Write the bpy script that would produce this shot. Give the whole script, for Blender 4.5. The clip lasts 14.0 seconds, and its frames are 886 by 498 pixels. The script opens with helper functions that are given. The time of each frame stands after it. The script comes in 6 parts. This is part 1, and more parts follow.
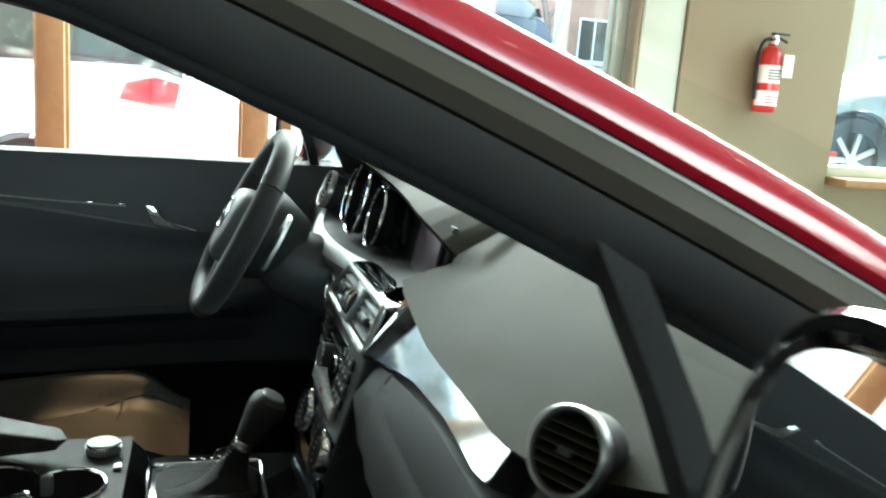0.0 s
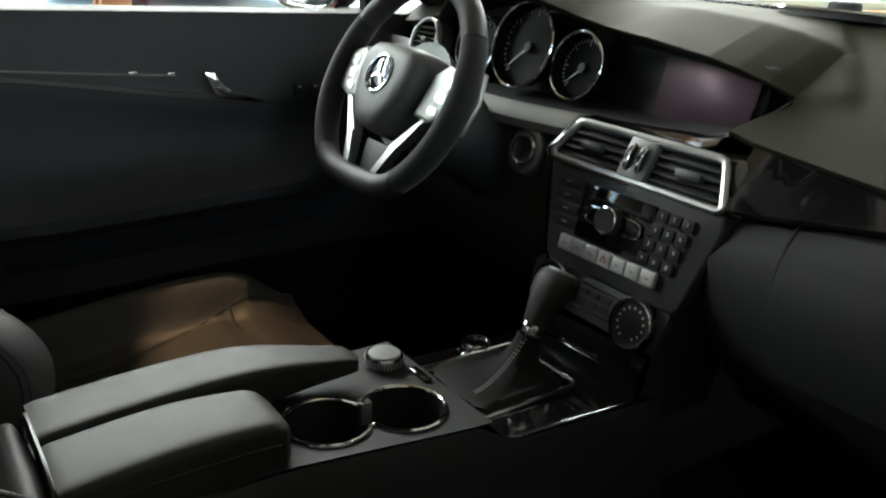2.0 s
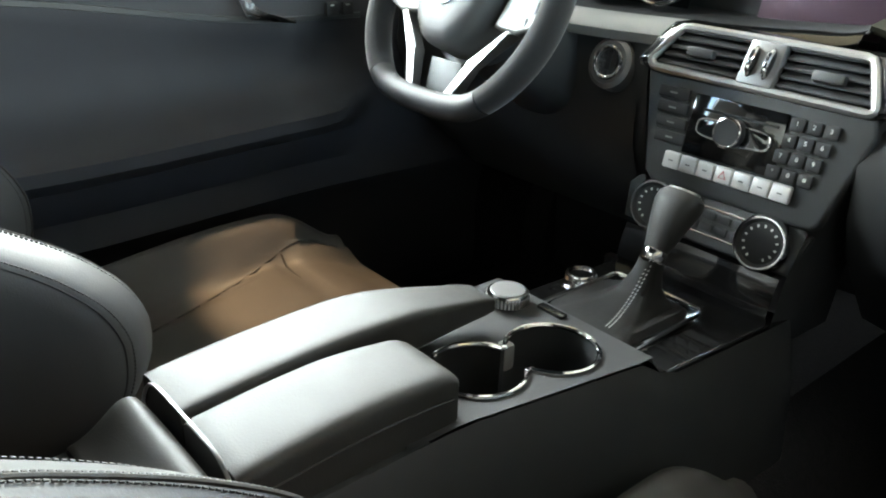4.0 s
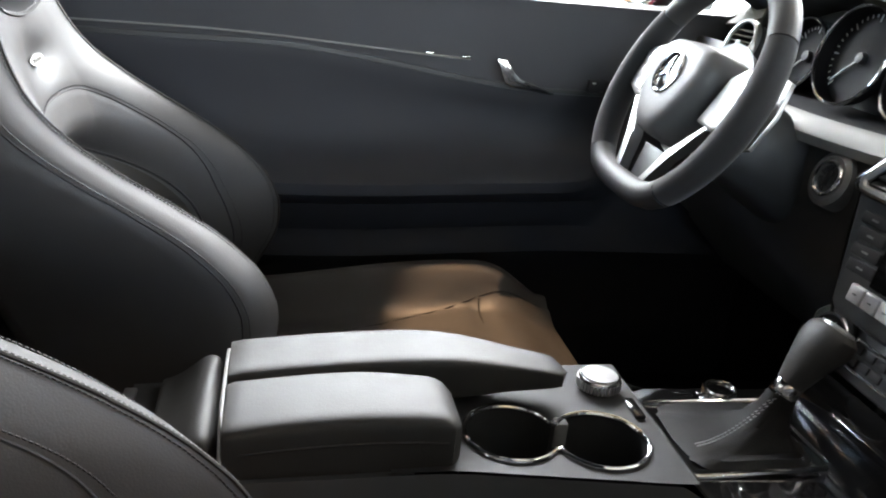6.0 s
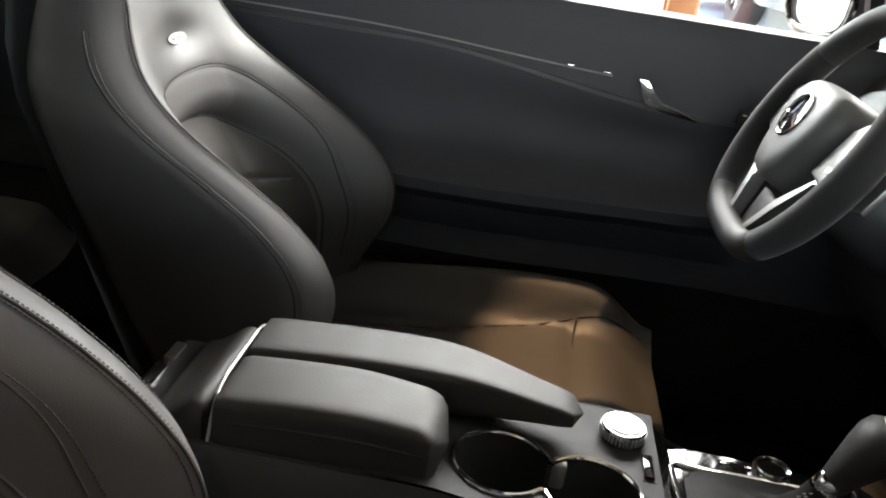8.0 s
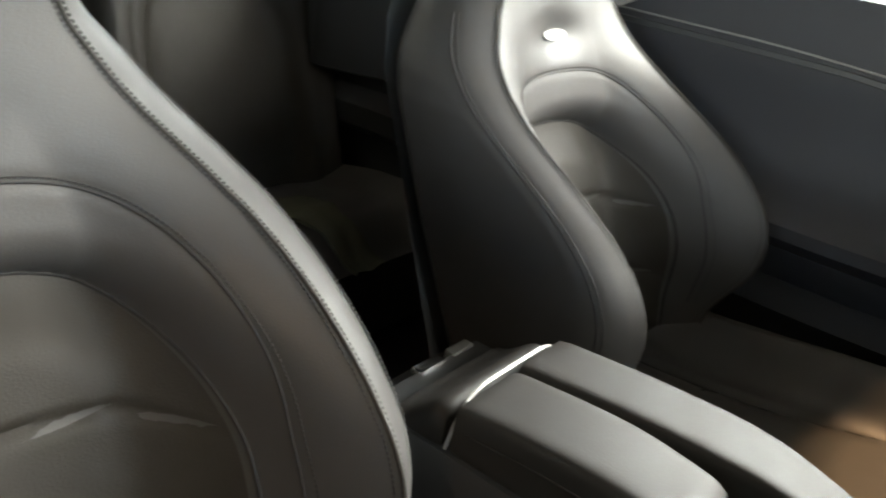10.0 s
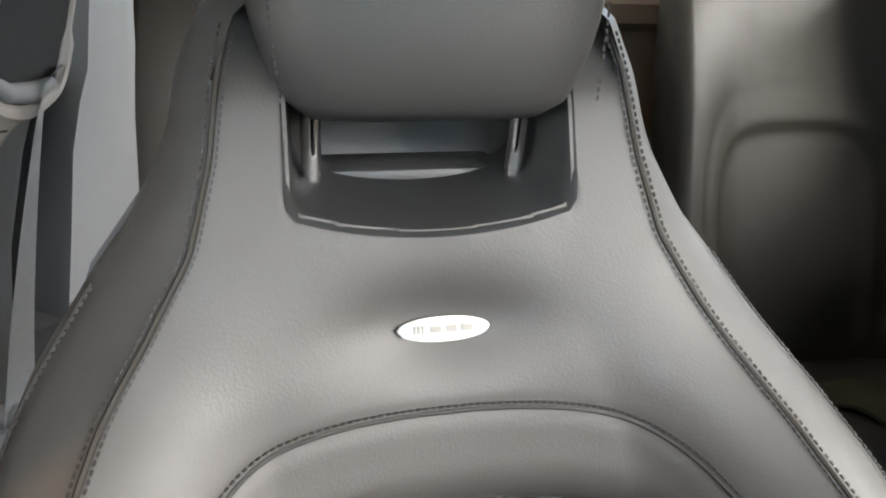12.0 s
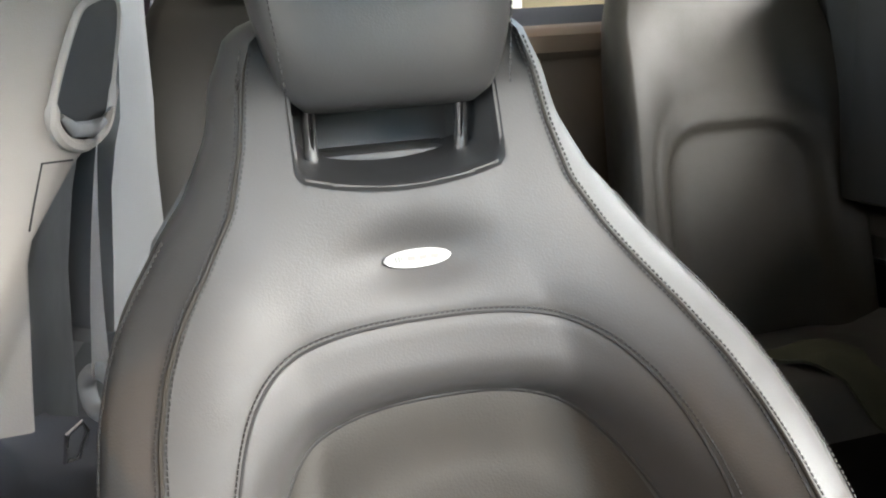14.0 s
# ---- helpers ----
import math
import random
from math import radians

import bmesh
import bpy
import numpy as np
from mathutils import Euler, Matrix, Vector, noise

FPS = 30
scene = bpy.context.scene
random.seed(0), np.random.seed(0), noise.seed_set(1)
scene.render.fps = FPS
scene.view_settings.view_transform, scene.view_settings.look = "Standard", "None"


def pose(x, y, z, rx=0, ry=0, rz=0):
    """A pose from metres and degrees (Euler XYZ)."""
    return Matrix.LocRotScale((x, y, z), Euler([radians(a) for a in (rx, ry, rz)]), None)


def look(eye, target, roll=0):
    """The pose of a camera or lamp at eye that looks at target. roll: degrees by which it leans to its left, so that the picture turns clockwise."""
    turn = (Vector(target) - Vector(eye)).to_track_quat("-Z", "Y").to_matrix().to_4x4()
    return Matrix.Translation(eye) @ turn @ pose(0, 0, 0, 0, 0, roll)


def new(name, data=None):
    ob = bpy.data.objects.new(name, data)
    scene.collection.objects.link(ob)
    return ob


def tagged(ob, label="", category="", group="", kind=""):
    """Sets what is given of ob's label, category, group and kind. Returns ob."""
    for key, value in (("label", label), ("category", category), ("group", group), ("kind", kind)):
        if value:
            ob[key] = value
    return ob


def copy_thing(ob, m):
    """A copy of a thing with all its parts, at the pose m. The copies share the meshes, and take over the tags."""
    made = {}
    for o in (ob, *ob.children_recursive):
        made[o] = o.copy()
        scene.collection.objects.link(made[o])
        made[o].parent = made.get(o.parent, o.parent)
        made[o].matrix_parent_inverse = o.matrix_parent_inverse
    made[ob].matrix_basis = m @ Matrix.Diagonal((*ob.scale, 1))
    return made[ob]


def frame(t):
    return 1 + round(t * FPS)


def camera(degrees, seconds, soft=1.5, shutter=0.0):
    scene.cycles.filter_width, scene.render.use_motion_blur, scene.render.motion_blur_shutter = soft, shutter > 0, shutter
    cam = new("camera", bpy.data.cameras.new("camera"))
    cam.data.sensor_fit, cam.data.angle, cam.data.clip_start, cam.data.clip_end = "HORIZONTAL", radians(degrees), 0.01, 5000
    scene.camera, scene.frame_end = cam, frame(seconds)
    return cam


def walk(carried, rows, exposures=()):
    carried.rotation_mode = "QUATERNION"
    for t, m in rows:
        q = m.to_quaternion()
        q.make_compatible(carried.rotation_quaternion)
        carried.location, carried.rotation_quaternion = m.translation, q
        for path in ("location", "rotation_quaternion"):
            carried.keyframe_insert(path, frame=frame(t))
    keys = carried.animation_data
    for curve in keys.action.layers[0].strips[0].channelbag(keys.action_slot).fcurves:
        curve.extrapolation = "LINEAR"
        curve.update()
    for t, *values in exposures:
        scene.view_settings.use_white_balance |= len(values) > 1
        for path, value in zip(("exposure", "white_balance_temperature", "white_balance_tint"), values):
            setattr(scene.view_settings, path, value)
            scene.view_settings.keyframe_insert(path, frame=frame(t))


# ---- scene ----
cam = camera(57.1, 14.0, soft=2.0, shutter=0.25)
PATH = [
    (0, (0.49, -1.042, 1.162), (1.061, 0.837, 0.786), 4.5),
    (0.2, (0.419, -0.993, 1.165), (1.023, 0.884, 0.808), 4.3),
    (0.5, (0.294, -0.921, 1.166), (1.0, 0.92, 0.832), 4.9),
    (1, (0.158, -0.82, 1.156), (0.995, 0.962, 0.807), 4.2),
    (1.5, (0.004, -0.75, 1.15), (0.988, 0.913, 0.634), 3.8),
    (2, (-0.074, -0.652, 1.104), (1.033, 0.866, 0.418), 3.5),
    (2.2, (-0.082, -0.604, 1.087), (1.056, 0.865, 0.348), 3.5),
    (2.5, (-0.102, -0.55, 1.079), (1.066, 0.881, 0.312), 3.6),
    (2.7, (-0.114, -0.528, 1.075), (1.074, 0.881, 0.3), 3.2),
    (4.8, (-0.196, -0.456, 1.041), (0.995, 0.92, 0.21), 2.0),
    (5, (-0.162, -0.48, 1.043), (0.807, 1.068, 0.227), 1.3),
    (5.5, (-0.063, -0.534, 1.031), (0.462, 1.242, 0.275), 3.2),
    (6, (0.044, -0.628, 1.072), (0.441, 1.197, 0.358), 5.5),
    (6.5, (0.113, -0.677, 1.111), (0.305, 1.183, 0.401), 5.2),
    (7, (0.162, -0.668, 1.122), (0.182, 1.19, 0.383), 7.4),
    (7.2, (0.169, -0.654, 1.12), (0.158, 1.196, 0.361), 8.6),
    (9.3, (0.3, -0.575, 1.085), (-0.295, 1.14, 0.25), 5.6),
    (9.5, (0.284, -0.549, 1.076), (-0.426, 1.114, 0.221), 6.2),
    (10, (0.276, -0.51, 1.065), (-0.764, 0.976, 0.221), 9.5),
    (10.3, (0.243, -0.507, 1.068), (-0.969, 0.792, 0.149), 9.1),
    (10.5, (0.223, -0.498, 1.082), (-1.094, 0.68, 0.145), 7.3),
    (11, (0.179, -0.477, 1.079), (-1.372, 0.384, 0.154), 5.2),
    (11.5, (0.144, -0.46, 1.083), (-1.574, 0.132, 0.247), 2.7),
    (12, (0.141, -0.459, 1.086), (-1.658, 0.025, 0.359), 2.5),
    (12.5, (0.188, -0.463, 1.09), (-1.629, 0.02, 0.409), 0.9),
    (13, (0.276, -0.478, 1.088), (-1.551, 0.02, 0.445), -0.7),
    (13.5, (0.319, -0.484, 1.077), (-1.517, 0.032, 0.475), -1.6),
    (14, (0.312, -0.484, 1.073), (-1.529, 0.013, 0.471), -2.7),
]
EXPOSURES = [(0, 2.1, 6350, -8), (0.5, 1.45, 6600, -8), (1, 0.75, 7000, -4), (1.5, 0.5, 7000, 0), (2, 1.6, 6800, 2), (2.5, 2.75, 6500, -1), (5, 3.6, 6400, 6), (6, 3.0, 6500, 12), (7, 2.25, 7000, 13), (9.5, 3.18, 7000, 7), (10.5, 2.66, 7300, 8), (11, 2.75, 7200, 12), (11.5, 2.95, 7100, 12), (12.5, 3.42, 7000, 12), (14, 3.5, 6950, 11)]
walk(cam, [(t, look(eye, target, roll)) for t, eye, target, roll in PATH], EXPOSURES)

# ---------------------------------------------------------------- world and lights
world = bpy.data.worlds.new("overcast_sky")
scene.world = world
world.use_nodes = True
wn = world.node_tree.nodes
wl = world.node_tree.links
sky = wn.new("ShaderNodeTexSky")
sky.sky_type = "NISHITA"
sky.sun_disc = False
sky.sun_elevation = radians(62)
sky.sun_rotation = radians(0)
sky.dust_density = 1.5
wn["Background"].inputs["Strength"].default_value = 0.30
wl.new(sky.outputs["Color"], wn["Background"].inputs["Color"])

sun = new("sun", bpy.data.lights.new("sun", "SUN"))
sun.data.energy = 5.0
sun.data.angle = radians(15)
sun.data.color = (1.0, 0.97, 0.93)
sun.matrix_world = look((0, 5, 9.4), (0, 0, 0))


def area_lamp(name, eye, target, width, height, watts, colour):
    lamp = new(name, bpy.data.lights.new(name, "AREA"))
    lamp.data.shape = "RECTANGLE"
    lamp.data.size, lamp.data.size_y = width, height
    lamp.data.energy, lamp.data.color = watts, colour
    lamp.matrix_world = look(eye, target)
    return lamp


DAY = (0.98, 0.98, 0.97)
area_lamp("daylight_side_windows", (1.0, 2.42, 2.20), (0.3, 0.0, 1.1), 7.0, 0.92, 195, DAY)
# added lamp, high in an unseen front wall, lights seats below the headrests
area_lamp("added_front_light", (6.9, -0.6, 3.92), (0.0, -0.1, 0.95), 4.2, 0.95, 50, DAY)
# added lamp in an unseen far wall, lifts the dark cabin
area_lamp("added_far_light", (1.6, -6.9, 1.75), (0.0, 0.3, 0.85), 5.5, 1.6, 70, DAY)

# ---------------------------------------------------------------- materials
MATS = {}


def mat(name, colour, rough=0.5, metal=0.0, spec=0.5, coat=0.0, grain=0.0, grain_size=0.002, vary=0.08, vary_size=0.12,
        emit=0.0, sheen=0.0, glass=0.0, rough_vary=0.06):
    if name in MATS:
        return MATS[name]
    m = bpy.data.materials.new(name)
    m.use_nodes = True
    nt = m.node_tree
    b = nt.nodes["Principled BSDF"]
    b.inputs["Base Color"].default_value = (*colour, 1)
    b.inputs["Roughness"].default_value = rough
    b.inputs["Metallic"].default_value = metal
    b.inputs["Specular IOR Level"].default_value = spec
    b.inputs["Coat Weight"].default_value = coat
    b.inputs["Coat Roughness"].default_value = 0.04
    b.inputs["Transmission Weight"].default_value = glass
    if sheen:
        b.inputs["Sheen Weight"].default_value = sheen
    if emit:
        b.inputs["Emission Color"].default_value = (*colour, 1)
        b.inputs["Emission Strength"].default_value = emit
    co = nt.nodes.new("ShaderNodeTexCoord")
    if vary:
        n = nt.nodes.new("ShaderNodeTexNoise")
        n.inputs["Scale"].default_value = 1 / vary_size
        n.inputs["Detail"].default_value = 6
        nt.links.new(co.outputs["Object"], n.inputs["Vector"])
        mix = nt.nodes.new("ShaderNodeMix")
        mix.data_type = "RGBA"
        mix.inputs["A"].default_value = (*[c * (1 - vary) for c in colour], 1)
        mix.inputs["B"].default_value = (*[min(1, c * (1 + vary)) for c in colour], 1)
        nt.links.new(n.outputs["Fac"], mix.inputs["Factor"])
        nt.links.new(mix.outputs["Result"], b.inputs["Base Color"])
        if rough_vary:
            mr = nt.nodes.new("ShaderNodeMapRange")
            mr.inputs["To Min"].default_value = max(0.02, rough - rough_vary)
            mr.inputs["To Max"].default_value = min(1, rough + rough_vary)
            n2 = nt.nodes.new("ShaderNodeTexNoise")
            n2.inputs["Scale"].default_value = 3.1 / vary_size
            n2.inputs["Detail"].default_value = 3
            nt.links.new(co.outputs["Object"], n2.inputs["Vector"])
            nt.links.new(n2.outputs["Fac"], mr.inputs["Value"])
            nt.links.new(mr.outputs["Result"], b.inputs["Roughness"])
    if grain:
        v = nt.nodes.new("ShaderNodeTexVoronoi")
        v.inputs["Scale"].default_value = 1 / grain_size
        nt.links.new(co.outputs["Object"], v.inputs["Vector"])
        bump = nt.nodes.new("ShaderNodeBump")
        bump.inputs["Strength"].default_value = grain
        bump.inputs["Distance"].default_value = grain_size * 0.3
        nt.links.new(v.outputs["Distance"], bump.inputs["Height"])
        nt.links.new(bump.outputs["Normal"], b.inputs["Normal"])
    MATS[name] = m
    return m


LEATHER = mat("black_leather", (0.038, 0.037, 0.036), 0.50, spec=0.40, grain=0.14, grain_size=0.0016, vary=0.10, vary_size=0.10)
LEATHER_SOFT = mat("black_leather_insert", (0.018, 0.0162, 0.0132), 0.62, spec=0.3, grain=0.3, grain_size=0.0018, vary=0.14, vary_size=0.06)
# seat leather darkened, putting the armrest's weaker light into its colour
ARM_LEATHER_DIMMED = mat("armrest_leather_dimmed", (0.0225, 0.022, 0.0205), 0.56, spec=0.30, grain=0.16, grain_size=0.0016, vary=0.10, vary_size=0.08)
THREAD = mat("dark_thread", (0.007, 0.007, 0.007), 0.7, vary=0.2, vary_size=0.004)
DASH = mat("dash_soft_plastic", (0.0255, 0.0245, 0.0165), 0.70, spec=0.13, grain=0.35, grain_size=0.0014, vary=0.08, vary_size=0.2)
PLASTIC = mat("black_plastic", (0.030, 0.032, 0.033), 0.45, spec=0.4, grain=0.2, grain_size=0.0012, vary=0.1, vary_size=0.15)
PLASTIC_MATT = mat("matt_black_plastic", (0.019, 0.020, 0.021), 0.65, spec=0.3, vary=0.12, vary_size=0.1)
PILLAR = mat("light_pillar_cloth", (0.27, 0.25, 0.235), 0.85, spec=0.2, grain=0.3, grain_size=0.0015, vary=0.06)
SHELF_CLOTH = mat("brown_shelf_cloth", (0.085, 0.062, 0.046), 0.8, spec=0.2, grain=0.3, grain_size=0.002, vary=0.12)
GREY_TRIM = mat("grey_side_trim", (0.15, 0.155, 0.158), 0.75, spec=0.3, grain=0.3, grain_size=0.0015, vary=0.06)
PIANO = mat("gloss_black_lacquer", (0.006, 0.006, 0.006), 0.08, spec=0.6, coat=1.0, vary=0.1, rough_vary=0.02)
SATIN = mat("satin_silver", (0.38, 0.38, 0.37), 0.34, metal=0.9, vary=0.05, vary_size=0.03)
GREY_SILVER = mat("satin_grey_trim", (0.20, 0.20, 0.20), 0.42, metal=0.55, vary=0.06, vary_size=0.05)
HUB_GREY = mat("grey_airbag_cover", (0.075, 0.075, 0.075), 0.5, spec=0.35, grain=0.15, grain_size=0.0012, vary=0.06, vary_size=0.05)
STRIP = mat("dull_silver_strip", (0.26, 0.26, 0.25), 0.46, metal=0.6, vary=0.06, vary_size=0.05)
CHROME = mat("chrome", (0.72, 0.72, 0.72), 0.09, metal=1.0, vary=0.03, rough_vary=0.03)
KEY_SILVER = mat("silver_key_lacquer", (0.52, 0.52, 0.51), 0.38, metal=0.35, vary=0.05, vary_size=0.02)
OLIVE_CLOTH = mat("dark_olive_cloth", (0.050, 0.052, 0.036), 0.85, spec=0.2, grain=0.4, grain_size=0.002, vary=0.15, vary_size=0.04)
SUEDE = mat("black_suede", (0.020, 0.020, 0.021), 0.9, spec=0.15, sheen=0.25, grain=0.3, grain_size=0.0009, vary=0.15, vary_size=0.02)
WHEEL_LEATHER = mat("steering_wheel_leather", (0.028, 0.028, 0.028), 0.52, spec=0.3, grain=0.25, grain_size=0.0012, vary=0.1)
SCREEN = mat("display_glass", (0.036, 0.024, 0.034), 0.32, spec=0.35, vary=0.15, vary_size=0.2, rough_vary=0.03)
SCREEN.node_tree.nodes["Principled BSDF"].inputs["Specular Tint"].default_value = (1.0, 0.62, 0.74, 1)
SCREEN.node_tree.nodes["Principled BSDF"].inputs["IOR"].default_value = 1.6
GAUGE = mat("gauge_face", (0.004, 0.004, 0.005), 0.6, spec=0.12, vary=0.1)
DOOR = mat("black_door_vinyl", (0.026, 0.027, 0.031), 0.6, spec=0.3, grain=0.25, grain_size=0.0015, vary=0.1, vary_size=0.2)
WHITE_MARK = mat("white_print", (0.60, 0.60, 0.58), 0.6, vary=0.05)
CARPET = mat("black_carpet", (0.026, 0.026, 0.028), 0.95, spec=0.1, grain=0.6, grain_size=0.003, vary=0.3, vary_size=0.01)
HEADLINER = mat("black_headliner", (0.028, 0.031, 0.037), 0.9, spec=0.15, grain=0.3, grain_size=0.002, vary=0.1)
MOULDING = mat("bronze_grey_moulding", (0.070, 0.064, 0.053), 0.36, metal=0.5, vary=0.10, vary_size=0.06)
RED = mat("red_car_paint", (0.37, 0.006, 0.024), 0.28, spec=0.5, coat=1.0, vary=0.05, vary_size=0.5, rough_vary=0.03)
RUBBER = mat("black_rubber", (0.016, 0.016, 0.017), 0.7, spec=0.3, vary=0.15)
SEAL_GREY = mat("window_frame_metal", (0.10, 0.096, 0.088), 0.42, metal=0.4, vary=0.08)
MIRROR = mat("mirror_glass", (0.80, 0.82, 0.82), 0.02, metal=1.0, vary=0.0)


def thin_glass(name, tint):
    m = bpy.data.materials.new(name)
    m.use_nodes = True
    nt = m.node_tree
    nt.nodes.remove(nt.nodes["Principled BSDF"])
    clear = nt.nodes.new("ShaderNodeBsdfTransparent")
    clear.inputs["Color"].default_value = (*tint, 1)
    gloss = nt.nodes.new("ShaderNodeBsdfGlossy")
    gloss.inputs["Roughness"].default_value = 0.01
    mx = nt.nodes.new("ShaderNodeMixShader")
    mx.inputs["Fac"].default_value = 0.05
    nt.links.new(clear.outputs["BSDF"], mx.inputs[1])
    nt.links.new(gloss.outputs["BSDF"], mx.inputs[2])
    nt.links.new(mx.outputs["Shader"], nt.nodes["Material Output"].inputs["Surface"])
    return m


BOOT = mat("black_boot_leather", (0.009, 0.009, 0.009), 0.65, spec=0.2, grain=0.3, grain_size=0.0018, vary=0.15, vary_size=0.02)
GLASS = thin_glass("clear_glass", (0.93, 0.96, 0.95))
# dark tint added to hold light off the rear seats
TINTED = thin_glass("light_blocking_glass", (0.10, 0.11, 0.11))
BELT = mat("grey_belt_webbing", (0.26, 0.26, 0.26), 0.8, spec=0.2, grain=0.5, grain_size=0.0025, vary=0.1, vary_size=0.004)
WALL = mat("beige_wall_paint", (0.28, 0.23, 0.15), 0.8, spec=0.25, grain=0.15, grain_size=0.006, vary=0.05, vary_size=0.6)
SAGE = mat("pale_green_paint", (0.52, 0.56, 0.47), 0.7, spec=0.3, vary=0.05, vary_size=0.5)
WOOD = mat("brown_window_wood", (0.34, 0.19, 0.09), 0.5, spec=0.4, vary=0.25, vary_size=0.05)
METAL_FRAME = mat("bronze_window_frame", (0.22, 0.21, 0.17), 0.4, metal=0.6, vary=0.08)
PALE = mat("pale_render", (0.70, 0.70, 0.68), 0.85, vary=0.06, vary_size=0.8)
CEIL = mat("grey_ceiling", (0.30, 0.29, 0.27), 0.85, vary=0.04, vary_size=0.8)
TILE = mat("grey_floor_tile", (0.22, 0.21, 0.19), 0.30, spec=0.5, vary=0.10, vary_size=0.4)
SNOW = mat("snowy_lot", (0.80, 0.82, 0.84), 0.8, vary=0.10, vary_size=0.9, grain=0.3, grain_size=0.05)
ASPHALT = mat("wet_asphalt", (0.16, 0.165, 0.17), 0.6, vary=0.3, vary_size=0.8)
LAMP_GLOW = mat("ceiling_lamp_glow", (1.0, 0.86, 0.62), 0.5, emit=14.0, vary=0.0)
EXT_RED = mat("extinguisher_red", (0.45, 0.015, 0.015), 0.3, coat=0.5, vary=0.05)
PAPER = mat("white_label_paper", (0.75, 0.74, 0.70), 0.7, vary=0.06)
BRICK = mat("red_brick", (0.40, 0.24, 0.18), 0.85, vary=0.3, vary_size=0.25)
CAR_WHITE = mat("white_car_paint", (0.78, 0.79, 0.80), 0.3, coat=1.0, vary=0.04, vary_size=0.6)
CAR_BLACK = mat("black_car_paint", (0.016, 0.018, 0.020), 0.38, coat=0.45, vary=0.25, vary_size=0.3)
CAR_GREY = mat("grey_car_paint", (0.16, 0.18, 0.19), 0.3, coat=1.0, vary=0.1, vary_size=0.5)
CAR_GLASS = mat("tinted_car_glass", (0.05, 0.06, 0.065), 0.08, spec=0.6, coat=0.6, vary=0.1, vary_size=0.3)
TAIL = mat("red_tail_lens", (0.55, 0.02, 0.03), 0.15, coat=1.0, vary=0.15, vary_size=0.05)
HEADLAMP = mat("clear_headlamp", (0.70, 0.72, 0.74), 0.15, coat=1.0, metal=0.3, vary=0.2, vary_size=0.05)
BARK = mat("grey_bark", (0.16, 0.13, 0.11), 0.9, vary=0.25, vary_size=0.05)
AMBER = mat("amber_lens", (0.75, 0.30, 0.02), 0.2, coat=1.0, vary=0.05)

# ---------------------------------------------------------------- building helpers


def thing(name, place, label="", category="", group="", kind=""):
    e = new(name)
    e.location = place
    e.empty_display_size = 0.05
    return tagged(e, label, category, group, kind)


def finish(bm, sharp=38):
    bmesh.ops.recalc_face_normals(bm, faces=bm.faces)
    me = bpy.data.meshes.new("m")
    bm.to_mesh(me)
    bm.free()
    for p in me.polygons:
        p.use_smooth = True
    me.set_sharp_from_angle(angle=radians(sharp))
    return me


def hang(ob, parent):
    """Parents ob without moving it: things stand at their place, parts lie at the world's origin."""
    ob.parent = parent
    if parent.type == "EMPTY":
        ob.matrix_parent_inverse = Matrix.Translation(parent.location).inverted()


def part(name, bm, material, parent=None, label="", sharp=38):
    me = finish(bm, sharp)
    me.name = name
    me.materials.append(material)
    ob = new(name, me)
    if parent is not None:
        hang(ob, parent)
    if label:
        ob["label"] = label
    return ob


def soft(ob, levels=1):
    mod = ob.modifiers.new("soft", "SUBSURF")
    mod.levels = mod.render_levels = levels
    return ob


def box(x0, x1, y0, y1, z0, z1, bevel=0.0, segs=2, bm=None, m=None):
    bm = bm or bmesh.new()
    r = bmesh.ops.create_cube(bm, size=1.0)
    vs = r["verts"]
    bmesh.ops.transform(bm, verts=vs, matrix=Matrix.LocRotScale(((x0 + x1) / 2, (y0 + y1) / 2, (z0 + z1) / 2), None, (x1 - x0, y1 - y0, z1 - z0)))
    if bevel:
        es = list({e for v in vs for e in v.link_edges})
        r2 = bmesh.ops.bevel(bm, geom=es, offset=bevel, segments=segs, profile=0.5, affect="EDGES")
        vs = list({v for f in r2["faces"] for v in f.verts} | {v for v in vs if v.is_valid})
    if m is not None:
        bmesh.ops.transform(bm, verts=[v for v in vs if v.is_valid], matrix=m)
    return bm


def grid(rows, bm=None, close_u=False, close_v=False, cap0=False, cap1=False):
    """Quads between rows of points of the same length. close_u joins the ends of each row."""
    bm = bm or bmesh.new()
    vs = [[bm.verts.new(p) for p in row] for row in rows]
    n, k = len(vs), len(vs[0])
    for i in range(n if close_v else n - 1):
        for j in range(k if close_u else k - 1):
            a, b = vs[i], vs[(i + 1) % n]
            bm.faces.new((a[j], a[(j + 1) % k], b[(j + 1) % k], b[j]))
    if cap0:
        bm.faces.new(vs[0])
    if cap1:
        bm.faces.new(vs[-1])
    return bm


def tube(points, radius, segs=10, bm=None, closed=False, caps=True):
    """A round bar along points; radius may be a list."""
    pts = [Vector(p) for p in points]
    n = len(pts)
    rad = radius if isinstance(radius, (list, tuple)) else [radius] * n
    rows, up = [], None
    for i, p in enumerate(pts):
        a = pts[(i - 1) % n] if closed or i > 0 else p
        b = pts[(i + 1) % n] if closed or i < n - 1 else p
        d = (b - a).normalized()
        if up is None:
            up = d.orthogonal().normalized()
        up = (up - d * up.dot(d)).normalized()
        side = d.cross(up)
        rows.append([p + (up * math.cos(t) + side * math.sin(t)) * rad[i] for t in (2 * math.pi * k / segs for k in range(segs))])
    return grid(rows, bm, close_u=True, close_v=closed, cap0=caps and not closed, cap1=caps and not closed)


